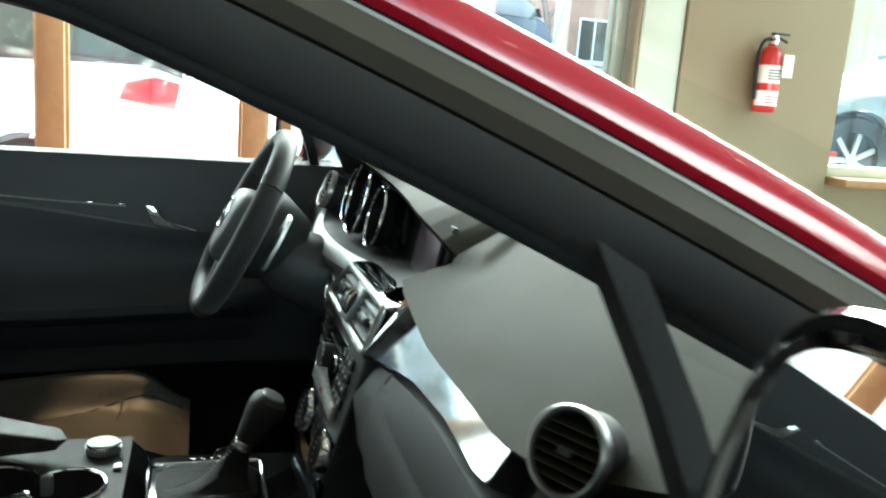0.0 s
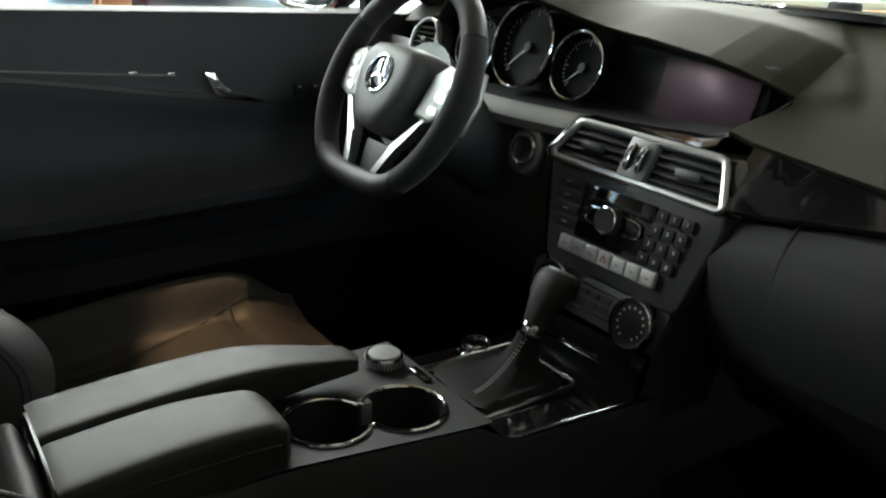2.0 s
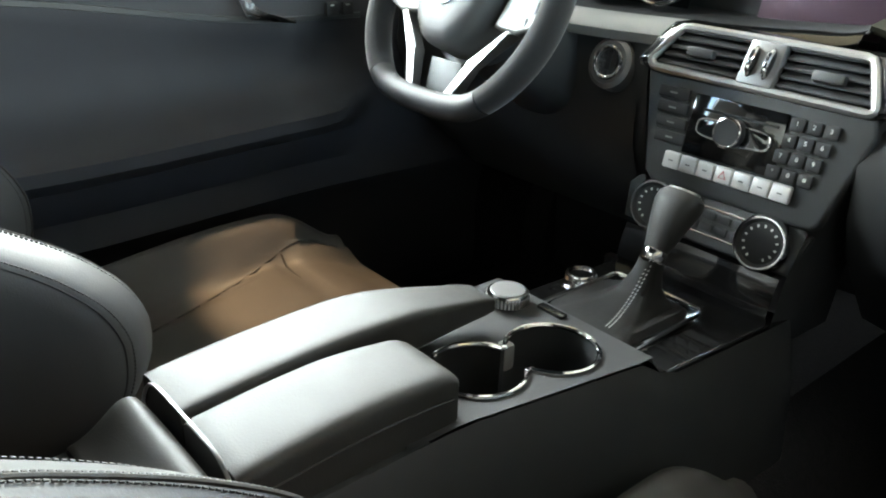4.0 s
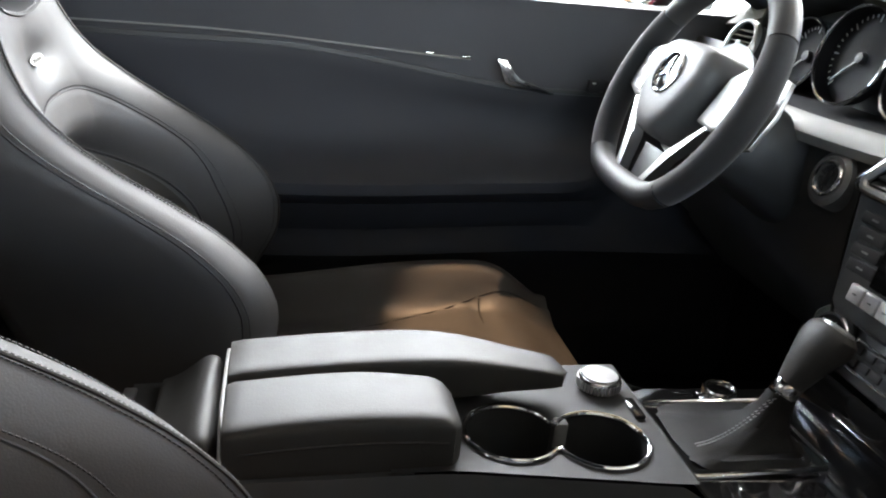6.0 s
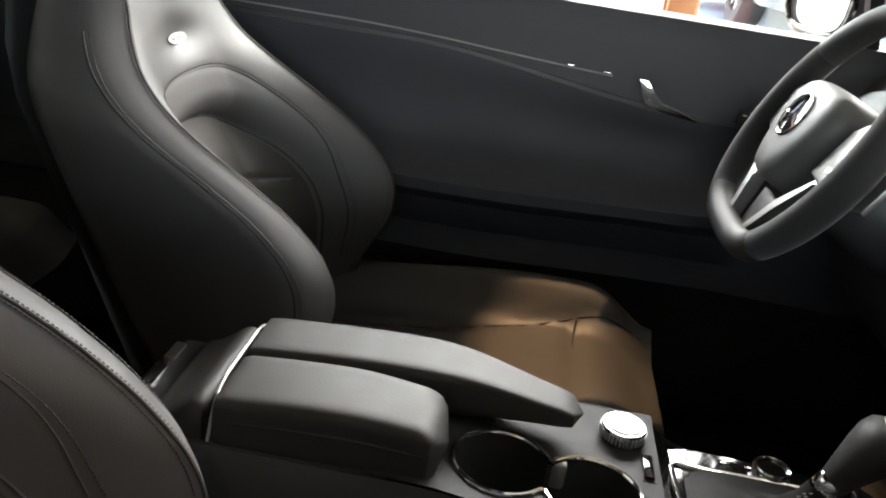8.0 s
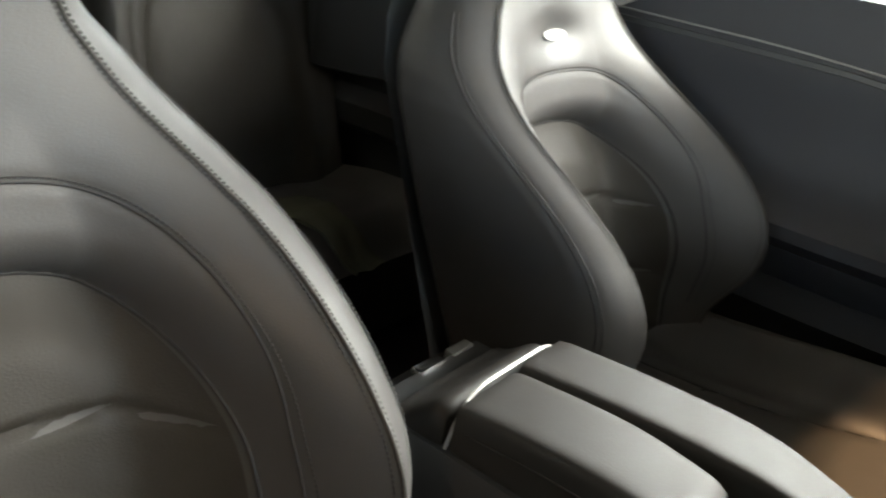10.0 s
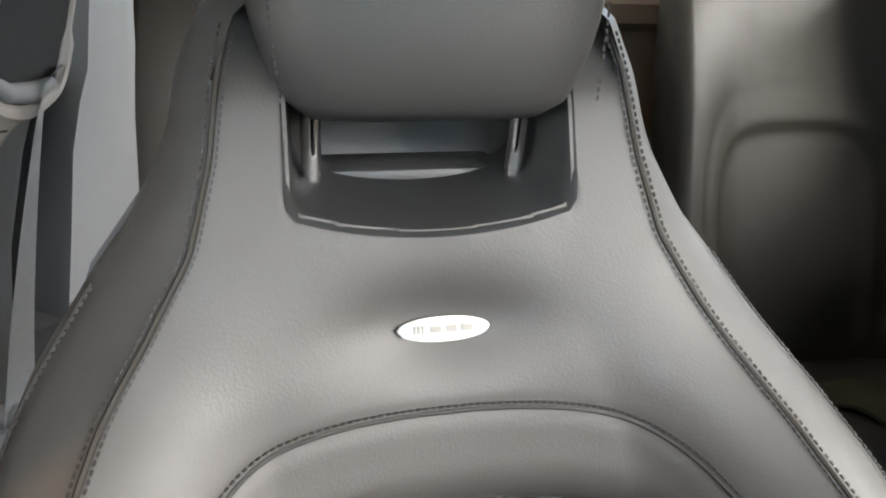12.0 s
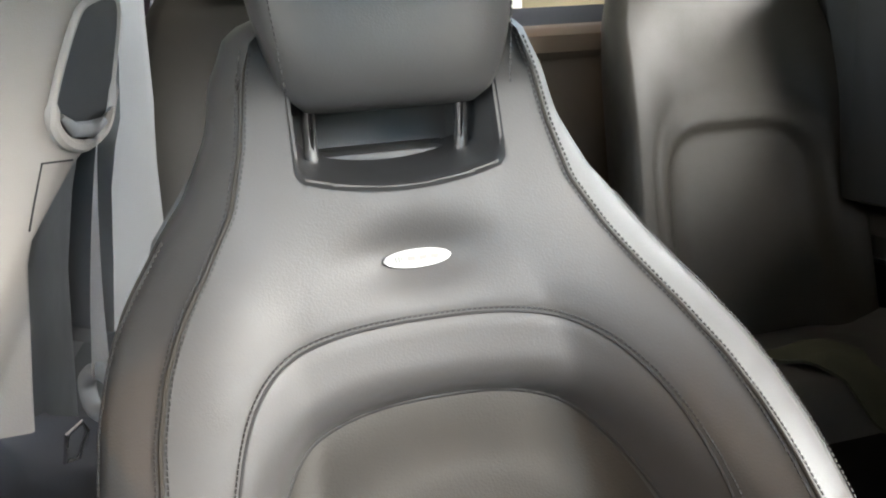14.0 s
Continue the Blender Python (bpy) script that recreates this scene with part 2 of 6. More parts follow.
def spline(points, n=8, closed=False):
    """A smooth line through points."""
    p = [Vector(q) for q in points]
    out = []
    k = len(p)
    for i in range(k if closed else k - 1):
        a = p[(i - 1) % k] if closed or i > 0 else p[i] * 2 - p[i + 1]
        b, c = p[i], p[(i + 1) % k]
        d = p[(i + 2) % k] if closed or i < k - 2 else c * 2 - b
        for s in range(n):
            t = s / n
            out.append(0.5 * ((2 * b) + (c - a) * t + (2 * a - 5 * b + 4 * c - d) * t * t + (3 * b - a - 3 * c + d) * t ** 3))
    if not closed:
        out.append(p[-1])
    return out


def lathe(profile, m, segs=28, bm=None, caps=True):
    """Turns (radius, height) pairs about z, then moves them by m."""
    rows = [[m @ Vector((r * math.cos(t), r * math.sin(t), h)) for t in (2 * math.pi * k / segs for k in range(segs))] for r, h in profile]
    bm = grid(rows, bm, close_u=True, cap0=caps and profile[0][0] > 1e-5, cap1=caps and profile[-1][0] > 1e-5)
    return bm


def slab(outline, thick, m, bevel=0.0, segs=2, bm=None):
    """A flat outline (x, y) with thickness along +z, then moved by m."""
    own = bmesh.new()
    lo = [own.verts.new((x, y, 0)) for x, y in outline]
    hi = [own.verts.new((x, y, thick)) for x, y in outline]
    n = len(lo)
    own.faces.new(lo)
    own.faces.new(hi)
    for i in range(n):
        own.faces.new((lo[i], lo[(i + 1) % n], hi[(i + 1) % n], hi[i]))
    if bevel:
        es = [e for e in own.edges if abs(e.verts[0].co.z - thick) < 1e-6 and abs(e.verts[1].co.z - thick) < 1e-6]
        bmesh.ops.bevel(own, geom=es, offset=bevel, segments=segs, profile=0.5, affect="EDGES")
    bmesh.ops.transform(own, verts=own.verts, matrix=m)
    if bm is None:
        return own
    me = bpy.data.meshes.new("t")
    own.to_mesh(me)
    own.free()
    bm.from_mesh(me)
    bpy.data.meshes.remove(me)
    return bm


def axes(origin, x, y):
    """A pose whose x and y point along the given ways."""
    x = Vector(x).normalized()
    y = Vector(y)
    z = x.cross(y).normalized()
    y = z.cross(x)
    m = Matrix.Identity(4)
    for i in range(3):
        m[i][0], m[i][1], m[i][2], m[i][3] = x[i], y[i], z[i], origin[i]
    return m


def ease(a, b, v):
    t = min(1, max(0, (v - a) / (b - a)))
    return t * t * (3 - 2 * t)


def table(v, xs, ys):
    return float(np.interp(v, xs, ys))


def mirror_y(bm):
    bmesh.ops.transform(bm, verts=bm.verts, matrix=Matrix.Diagonal((1, -1, 1, 1)))
    bmesh.ops.reverse_faces(bm, faces=bm.faces)
    return bm


def oval(a, b, n=32, p=2.0):
    out = []
    for k in range(n):
        t = 2 * math.pi * k / n
        c, s = math.cos(t), math.sin(t)
        out.append((a * math.copysign(abs(c) ** (2 / p), c), b * math.copysign(abs(s) ** (2 / p), s)))
    return out


def letters(name, text, size, m, material, parent, depth=0.0004):
    cu = bpy.data.curves.new(name, "FONT")
    cu.body, cu.size, cu.extrude = text, size, depth
    cu.align_x, cu.align_y = "CENTER", "CENTER"
    ob = new(name, cu)
    cu.materials.append(material)
    ob.matrix_world = m
    if parent is not None:
        hang(ob, parent)
    return ob

# ---------------------------------------------------------------- showroom
WALL_Y = 2.35


def lot_z(x, y):
    return 0.05 + 0.52 * ease(-1.5, 4.5, x) + table(x, (7, 12, 20), (0.0, 0.30, 0.45))


ground = tagged(part("ground", grid([[(x, y, lot_z(x, y)) for x in (-300, -60, -20, -8, -4, -2, -1, -0.5, 0, 0.5, 1, 1.5, 2, 2.5, 3, 3.5, 4, 4.5, 5, 7, 12, 20, 60, 300)] for y in (WALL_Y + 0.2, 4, 6, 10, 20, 40, 300)]), SNOW), "snow-covered parking lot outside the glass", "ground", kind="structure")
ground_front = tagged(part("ground", grid([[(x, y, -0.125) for x in (7.2, 20, 300)] for y in (-300, -20, WALL_Y + 0.2)]), SNOW), "snow-covered ground before the showroom", "ground", kind="structure")
floor = tagged(part("floor", box(-7, 7.2, -7.2, WALL_Y + 0.2, -0.15, 0.0), TILE), "grey tiled showroom floor", "floor", kind="structure")
ceiling = tagged(part("ceiling", box(-7, 7.2, -7.2, WALL_Y + 0.2, 4.6, 4.75), CEIL), "grey showroom ceiling", "ceiling", kind="structure")
wall_west = tagged(part("wall_west", box(-7.2, -7, -7.2, WALL_Y + 0.2, -0.15, 4.75), PALE), "plain white painted wall", "wall", kind="structure")


def wall_with_openings(name, along, at, a0, a1, openings, thick=0.2):
    """Wall along x (at y) or along y (at x) from a0 to a1, with openings (a, b, z0, z1)."""
    bm = bmesh.new()

    def piece(u0, u1, z0, z1):
        if u1 - u0 > 1e-4 and z1 - z0 > 1e-4:
            if along == "x":
                box(u0, u1, at, at + thick, z0, z1, bm=bm)
            else:
                box(at, at + thick, u0, u1, z0, z1, bm=bm)
    cur = a0
    for u0, u1, z0, z1 in sorted(openings):
        piece(cur, u0, 0, 4.6)
        piece(u0, u1, 0, z0)
        piece(u0, u1, z1, 4.6)
        cur = u1
    piece(cur, a1, 0, 4.6)
    return tagged(part(name, bm, WALL), "beige painted showroom wall with tall window openings", "wall", kind="structure")


wall_north = wall_with_openings("wall_north", "x", WALL_Y, -7, 7.2, [(-4.0, 2.36, 0.45, 3.05), (3.50, 6.6, 0.90, 3.05)])
wall_east = wall_with_openings("wall_east", "y", 7.0, -7.2, WALL_Y, [(-5.0, 1.6, 0.6, 4.45)])
wall_south = wall_with_openings("wall_south", "x", -7.2, -7, 7.2, [(-3.0, 4.0, 0.6, 3.05)])


def window(name, along, at, a0, a1, z0, z1, bars, material, bar=0.055, depth=0.10, widths=None):
    w = thing(name, (a0, at, z0) if along == "x" else (at, a0, z0), "tall fixed showroom window in a painted frame", "window", kind="structure")

    def piece(nm, u0, u1, za, zb, mt, d=depth, off=0.05):
        if along == "x":
            return part(nm, box(u0, u1, at + off, at + off + d, za, zb, 0.006), mt, w)
        return part(nm, box(at + off, at + off + d, u0, u1, za, zb, 0.006), mt, w)
    piece("sill", a0, a1, z0, z0 + 0.05, material, 0.15, 0.0)
    piece("head", a0, a1, z1 - 0.05, z1, material)
    for b in bars:
        thin = 0.6 if b == 1.50 else 1.0
        look_of = METAL_FRAME if b == 1.50 else material
        piece("mullion", b - bar / 2 * thin, b + bar / 2 * thin, z0 + 0.05, z1 - 0.05, look_of)
        piece("glazing_bead", b - bar / 2 * thin - 0.012, b + bar / 2 * thin + 0.012, z0 + 0.05, z1 - 0.05, look_of, 0.03, 0.085)
    edges = [a0] + list(bars) + [a1]
    for u0, u1 in zip(edges, edges[1:]):
        g = piece("pane", u0 + bar / 2 + 0.003, u1 - bar / 2 - 0.003, z0 + 0.055, z1 - 0.055, GLASS, 0.008, 0.10)
        g.visible_shadow = False
    return w


window("window_1", "x", WALL_Y, -4.0, 1.95, 0.45, 3.05, [-3.15, -2.37, -1.59, -0.81, -0.07, 0.69, 1.50], WOOD, bar=0.10)
window("window_2", "x", WALL_Y, 1.95, 2.36, 0.45, 3.05, [2.30], METAL_FRAME, bar=0.06)
window("window_3", "x", WALL_Y, 3.50, 6.6, 0.90, 3.05, [4.2, 5.0, 5.8], SAGE, bar=0.07)
# windows 4 and 5 are unseen, added to go with the front and far lamps
window("window_4", "y", 7.0, -5.0, 1.6, 0.6, 4.45, [-4.0, -3.0, -2.0, -1.0, 0.0, 1.0], METAL_FRAME, bar=0.06)
window("window_5", "x", -7.2, -3.0, 4.0, 0.6, 3.05, [-2.0, -1.0, 0.0, 1.0, 2.0, 3.0], METAL_FRAME, bar=0.06)
pillar = tagged(part("wall_pillar", box(2.58, 3.47, WALL_Y - 0.03, WALL_Y + 0.002, 0, 4.6, 0.004), WALL), "plain beige plastered wall pier", "wall pier", kind="structure")
reveal = tagged(part("pier_reveal", box(2.37, 2.575, WALL_Y - 0.015, WALL_Y + 0.003, 0, 4.6, 0.004), SAGE), "pale green painted window reveal", "window reveal", kind="structure")
trim = tagged(part("trim", box(3.48, 6.9, WALL_Y - 0.16, WALL_Y - 0.003, 0.86, 0.90, 0.008), WOOD), "wooden ledge under the window", "ledge", kind="structure")

for px, py in ((1.0, -5.0), (-1.5, -2.6), (1.2, -2.6), (3.9, -2.6), (-1.5, 0.9), (2.35, 0.95), (4.4, 0.9)):
    cl = thing("ceiling_light", (px, py, 4.6), "round warm recessed showroom ceiling downlight", "ceiling light", "ceiling downlights")
    part("rim", lathe([(0.075, -0.012), (0.095, -0.012), (0.098, -0.002), (0.075, -0.002)], Matrix.Translation((px, py, 4.6)), caps=False), SATIN, cl)
    part("diffuser", lathe([(0.0, -0.008), (0.074, -0.006), (0.074, -0.002)], Matrix.Translation((px, py, 4.6))), LAMP_GLOW, cl, "glowing warm white diffuser")


def spot(eye, target, watts, cone, blend, size):
    lamp = new("warm_spot", bpy.data.lights.new("warm_spot", "SPOT"))
    lamp.data.energy, lamp.data.color = watts, (1.0, 0.62, 0.34)
    lamp.data.spot_size, lamp.data.spot_blend, lamp.data.shadow_soft_size = radians(cone), blend, size
    lamp.matrix_world = look(eye, target)


# added narrow spot with no ceiling fixture, lays the warm cushion patch
spot((0.30, 2.20, 4.57), (0.345, 0.41, 0.55), 200, 3.8, 0.15, 0.03)
spot((1.0, -5.0, 4.57), (-0.08, -0.46, 0.74), 60, 7.0, 1.0, 0.10)

# ---------------------------------------------------------------- fire extinguisher and wall box
ext = thing("fire_extinguisher", (2.99, WALL_Y - 0.10, 1.12), "red fire extinguisher with white labels on the beige pier", "fire extinguisher")
ex, ey = 2.99, WALL_Y - 0.105
cyl = part("cylinder", lathe([(0.0, 1.135), (0.05, 1.135), (0.062, 1.145), (0.065, 1.16), (0.065, 1.42), (0.06, 1.45), (0.045, 1.475), (0.025, 1.485), (0.022, 1.50), (0.0, 1.50)], Matrix.Translation((ex, ey, 0)), 32), EXT_RED, ext)
for z0, z1, mm in ((1.17, 1.25, 0), (1.29, 1.385, 0)):
    rows = [[(ex + 0.066 * math.cos(t), ey + 0.066 * math.sin(t), z) for t in np.linspace(math.pi, 2 * math.pi, 18)] for z in (z0, z1)]
    part("paper_label", grid(rows), PAPER, ext, "white printed paper label")
for z in (1.185, 1.20, 1.215, 1.31, 1.325, 1.34, 1.355):
    rows = [[(ex + 0.067 * math.cos(t), ey + 0.067 * math.sin(t), zz) for t in np.linspace(math.pi * 1.3, math.pi * 1.75, 10)] for zz in (z, z + 0.006)]
    part("text_bar", grid(rows), EXT_RED if z < 1.3 else PLASTIC, ext)
part("valve", box(ex - 0.018, ex + 0.018, ey - 0.018, ey + 0.018, 1.495, 1.545, 0.004), CHROME, ext)
part("handle", box(ex - 0.012, ex + 0.10, ey - 0.010, ey + 0.010, 1.548, 1.560, 0.004, m=None), PLASTIC, ext, "black squeeze handle")
part("lever", tube([(ex, ey, 1.535), (ex + 0.05, ey, 1.53), (ex + 0.09, ey, 1.515)], 0.008), PLASTIC, ext)
part("hose", tube(spline([(ex - 0.015, ey, 1.525), (ex - 0.06, ey - 0.01, 1.51), (ex - 0.085, ey - 0.01, 1.45), (ex - 0.082, ey - 0.01, 1.30), (ex - 0.078, ey - 0.01, 1.20)]), 0.009), RUBBER, ext, "black rubber hose")
part("gauge", lathe([(0.0, 0.0), (0.018, 0.0), (0.018, 0.012), (0.0, 0.014)], axes((ex, ey - 0.016, 1.52), (1, 0, 0), (0, 0, 1))), CHROME, ext)
part("tag", slab([(-0.035, -0.06), (0.035, -0.06), (0.035, 0.06), (-0.035, 0.06)], 0.002, axes((ex + 0.065, ey - 0.07, 1.385), (1, 0.1, 0), (0, 0, 1))), PAPER, ext, "hanging white inspection tag")
part("wall_bracket", box(ex - 0.03, ex + 0.03, ey + 0.06, WALL_Y - 0.028, 1.25, 1.47, 0.004), PLASTIC, ext)

wb = thing("wall_box", (2.98, WALL_Y - 0.03, 1.70), "white wall sign holder with a dark square", "wall sign")
part("plate", box(2.90, 3.06, WALL_Y - 0.045, WALL_Y - 0.031, 1.68, 1.86, 0.004), PAPER, wb)
part("panel", box(2.925, 3.035, WALL_Y - 0.049, WALL_Y - 0.0455, 1.71, 1.83, 0.002), GREY_SILVER, wb, "dark grey square panel")
ext.location.z += 0.055
ext.scale = (0.85, 0.85, 0.85)
wb.location.z += 0.05

# ---------------------------------------------------------------- the red coupe: shell, doors, glass
car = thing("red_coupe", (0, 0, 0), "glossy red two-door coupe parked in the showroom, side window lowered", "car")


def sides(build, name, material, parent, label=""):
    """The same part on the left (y > 0) and on the right side."""
    a = part(name, build(), material, parent, label)
    b = part(name, mirror_y(build()), material, parent, label)
    return a, b


# pillar lines: lower end, upper end (left side)
AP = spline([(1.02, 0.735, 0.965), (0.76, 0.690, 1.095), (0.55, 0.630, 1.190), (0.38, 0.602, 1.252), (0.20, 0.586, 1.300), (0.0, 0.578, 1.325), (-0.35, 0.573, 1.335), (-0.75, 0.572, 1.305), (-1.15, 0.60, 1.20), (-1.45, 0.64, 1.06)], 6)


def rail(profile, line=AP):
    """Sweeps a profile (outward, up) along the roof rail."""
    rows = []
    for i, p in enumerate(line):
        d = (line[min(i + 1, len(line) - 1)] - line[max(i - 1, 0)]).normalized()
        out = Vector((0, 1, 0)) - d * d.y
        out.normalize()
        up = d.cross(out) * (-1 if d.cross(out).z < 0 else 1)
        rows.append([p + out * u + up * v for u, v in profile])
    return grid(rows, close_u=True, cap0=True, cap1=True)


RAIL_PAINT = [(0.030, 0.012), (0.038, 0.016), (0.0385, 0.022), (0.037, 0.028), (0.034, 0.0325), (0.029, 0.0345), (0.008, 0.034), (0.014, 0.031), (0.024, 0.027), (0.025, 0.014)]
RAIL_METAL = [(0.018, -0.014), (0.032, -0.013), (0.041, -0.004), (0.038, 0.009), (0.018, 0.011)]
RAIL_HIGHLIGHT = [(0.0360, 0.0075), (0.0393, 0.0072), (0.0396, 0.0090), (0.0360, 0.0093)]
RAIL_SEAL = [(-0.012, -0.045), (0.010, -0.044), (0.022, -0.036), (0.030, -0.022), (0.031, -0.015), (-0.010, -0.015)]
RAIL_TRIM = [(0.012, -0.032), (0.020, -0.004), (0.010, 0.028), (-0.020, 0.030), (-0.046, 0.034), (-0.060, 0.036), (-0.064, 0.004), (-0.062, -0.030), (-0.051, -0.048), (-0.031, -0.053), (-0.008, -0.047)]
sides(lambda: rail(RAIL_PAINT), "roof_rail", RED, car, "glossy red painted roof rail and windscreen pillar")
sides(lambda: rail(RAIL_METAL), "window_moulding", MOULDING, car, "bronze-grey metal window moulding")
# the moulding's highlight line is put in as a bright strip of its own
sides(lambda: rail(RAIL_HIGHLIGHT), "moulding_highlight", GREY_SILVER, car, "thin bright strip standing for the moulding's highlight")
sides(lambda: rail(RAIL_SEAL), "door_seal", RUBBER, car, "black rubber door seal")
sides(lambda: rail(RAIL_TRIM), "pillar_trim", HEADLINER, car, "dark cloth-covered pillar trim")


def roof_rows(off):
    rows = []
    for x, z, hw in ((0.26, 1.318, 0.585), (0.10, 1.345, 0.58), (-0.20, 1.372, 0.572), (-0.50, 1.372, 0.565), (-0.78, 1.345, 0.565)):
        rows.append([(x, hw * u, z + 0.03 * (1 - u * u) + off) for u in np.linspace(-1, 1, 13)])
    return rows


part("roof_panel", grid(roof_rows(0.012) + roof_rows(0.004)[::-1], close_v=True), RED, car, "red painted steel roof")
part("headliner", grid(roof_rows(-0.028) + roof_rows(-0.016)[::-1], close_v=True), HEADLINER, car, "dark cloth headliner")
# header over the windscreen
part("windscreen_header", grid([[(x, 0.59 * u, z + 0.03 * (1 - u * u)) for u in np.linspace(-1, 1, 13)] for x, z in ((0.30, 1.312), (0.345, 1.290), (0.335, 1.272), (0.25, 1.272), (0.20, 1.292), (0.24, 1.318))], close_v=True), HEADLINER, car)
# windscreen and rear glass
ws = part("windscreen", grid([[(xb + (xt - xb) * s + 0.0, (hb + (ht - hb) * s) * u, (zb + (zt - zb) * s)) for u in np.linspace(-1, 1, 9)] for s, xb, xt, hb, ht, zb, zt in ((0, 1.09, 0.30, 0.66, 0.575, 1.045, 1.330), (0.33, 1.09, 0.30, 0.66, 0.575, 1.060, 1.345), (0.66, 1.09, 0.30, 0.66, 0.575, 1.058, 1.342), (1, 1.09, 0.30, 0.66, 0.575, 1.045, 1.330))]), GLASS, car, "clear laminated windscreen")
ws.visible_shadow = False
rg = part("rear_glass", grid([[(x, hw * u, z) for u in np.linspace(-1, 1, 7)] for x, hw, z in ((-0.80, 0.53, 1.362), (-1.08, 0.56, 1.210), (-1.305, 0.60, 1.036))]), GLASS, car, "clear rear window")
rg.visible_shadow = False


def body_side():
    """Outer side skin from front wheel arch to tail."""
    zs = (0.22, 0.32, 0.45, 0.62, 0.78, 0.88, 0.925, 0.945)
    outs = (0.80, 0.835, 0.86, 0.88, 0.885, 0.868, 0.835, 0.79)
    rows = []
    for x in np.linspace(2.05, -2.25, 38):
        row = []
        taper = 1 - 0.10 * ease(1.2, 2.1, x) - 0.09 * ease(1.3, 2.3, -x)
        for z, o in zip(zs, outs):
            zz = z
            for wx in (1.42, -1.34):
                d = abs(x - wx)
                if d < 0.36:
                    zz = max(zz, 0.32 + math.sqrt(0.36 ** 2 - d * d)) if z < 0.70 else zz
            if x > 1.0:
                zz -= 0.10 * ease(1.0, 2.1, x) * ease(0.5, 0.95, z)
            row.append((x, o * taper, zz))
        rows.append(row)
    inner = [[(p[0], p[1] - 0.02, p[2]) for p in r] for r in rows]
    bm = grid(rows)
    grid(inner, bm)
    return bm


sides(body_side, "side_panel", RED, car, "red painted side panel")


def bonnet_rows(dz):
    rows = []
    for x in np.linspace(1.12, 2.12, 12):
        hw = 0.78 * (1 - 0.10 * ease(1.2, 2.1, x))
        top = 1.014 - 0.13 * ease(1.0, 2.1, x) - 0.06 * ease(1.9, 2.15, x)
        rows.append([(x, hw * u, top + 0.035 * (1 - abs(u) ** 2.5) + 0.012 * math.exp(-((abs(u) - 0.55) / 0.06) ** 2) + dz) for u in np.linspace(-1, 1, 25)])
    return rows


part("bonnet", grid(bonnet_rows(0.0) + bonnet_rows(-0.02)[::-1], close_v=True), RED, car, "red painted bonnet with two creases")
part("cowl", grid([[(x, 0.72 * u, z + 0.012 * (1 - u * u)) for u in np.linspace(-1, 1, 15)] for x, z in ((1.14, 1.028), (1.10, 1.040), (1.04, 1.046), (1.04, 1.02), (1.14, 1.00))], close_v=True), PLASTIC_MATT, car, "black plastic cowl at the windscreen base")
part("boot_lid", grid([[(x, 0.72 * u, z - 0.05 * abs(u) ** 4) for u in np.linspace(-1, 1, 13)] for x, z in ((-1.318, 1.034), (-1.80, 1.000), (-2.18, 0.97), (-2.24, 0.85), (-2.20, 0.40), (-1.44, 0.90))], close_v=True), RED, car, "red painted boot lid")
part("front_bumper", grid([[(2.12 + 0.10 * (1 - u * u) - ins, 0.74 * u, z) for u in np.linspace(-1, 1, 13)] for z, ins in ((0.82, 0.02), (0.70, 0.0), (0.50, -0.04), (0.30, 0.0), (0.20, 0.06), (0.20, 0.3), (0.82, 0.3))], close_v=True), RED, car)
part("floor_pan", box(-1.5, 1.3, -0.78, 0.78, 0.20, 0.26, 0.01), CARPET, car, "black carpeted cabin floor")
part("firewall", grid([[(x, 0.70 * u, z) for u in np.linspace(-1, 1, 5)] for x, z in ((1.05, 1.02), (1.12, 0.7), (1.15, 0.26), (1.18, 0.26), (1.15, 0.7), (1.08, 1.03))], close_v=True), CARPET, car)
for s in (1, -1):
    part("footwell_side", box(0.62, 1.16, s * 0.735 - 0.02, s * 0.735 + 0.02, 0.24, 0.97, 0.01), CARPET, car, "black carpeted footwell side")
part("rear_bulkhead", box(-1.22, -1.16, -0.72, 0.72, 0.26, 0.985, 0.01), SHELF_CLOTH, car, "brown cloth bulkhead behind the rear seats")
part("transmission_tunnel", grid([[(x, y, z) for y, z in ((-0.20, 0.26), (-0.15, 0.42), (-0.10, 0.47), (0.10, 0.47), (0.15, 0.42), (0.20, 0.26))] for x in (-1.4, 1.1)]), CARPET, car)
for wx in (1.42, -1.34):
    for s in (1, -1):
        wm = axes((wx, s * 0.76, 0.325), (1, 0, 0), (0, 0, s))
        wh = part("wheel", lathe([(0.245, -0.10), (0.31, -0.10), (0.325, -0.07), (0.325, 0.07), (0.31, 0.10), (0.245, 0.10), (0.235, 0.06), (0.235, -0.06), (0.245, -0.10)], wm, 40), RUBBER, car)
        bm = lathe([(0.0, -0.07), (0.05, -0.075), (0.06, -0.05), (0.0, -0.04)], wm, 20)
        for k in range(10):
            t = 2 * math.pi * k / 10
            box(0.04, 0.24, -0.016, 0.016, -0.07, -0.045, 0.004, m=wm @ Matrix.Rotation(t, 4, "Z"), bm=bm)
        part("rim", bm, GREY_SILVER, wh, "grey multi-spoke alloy rim")


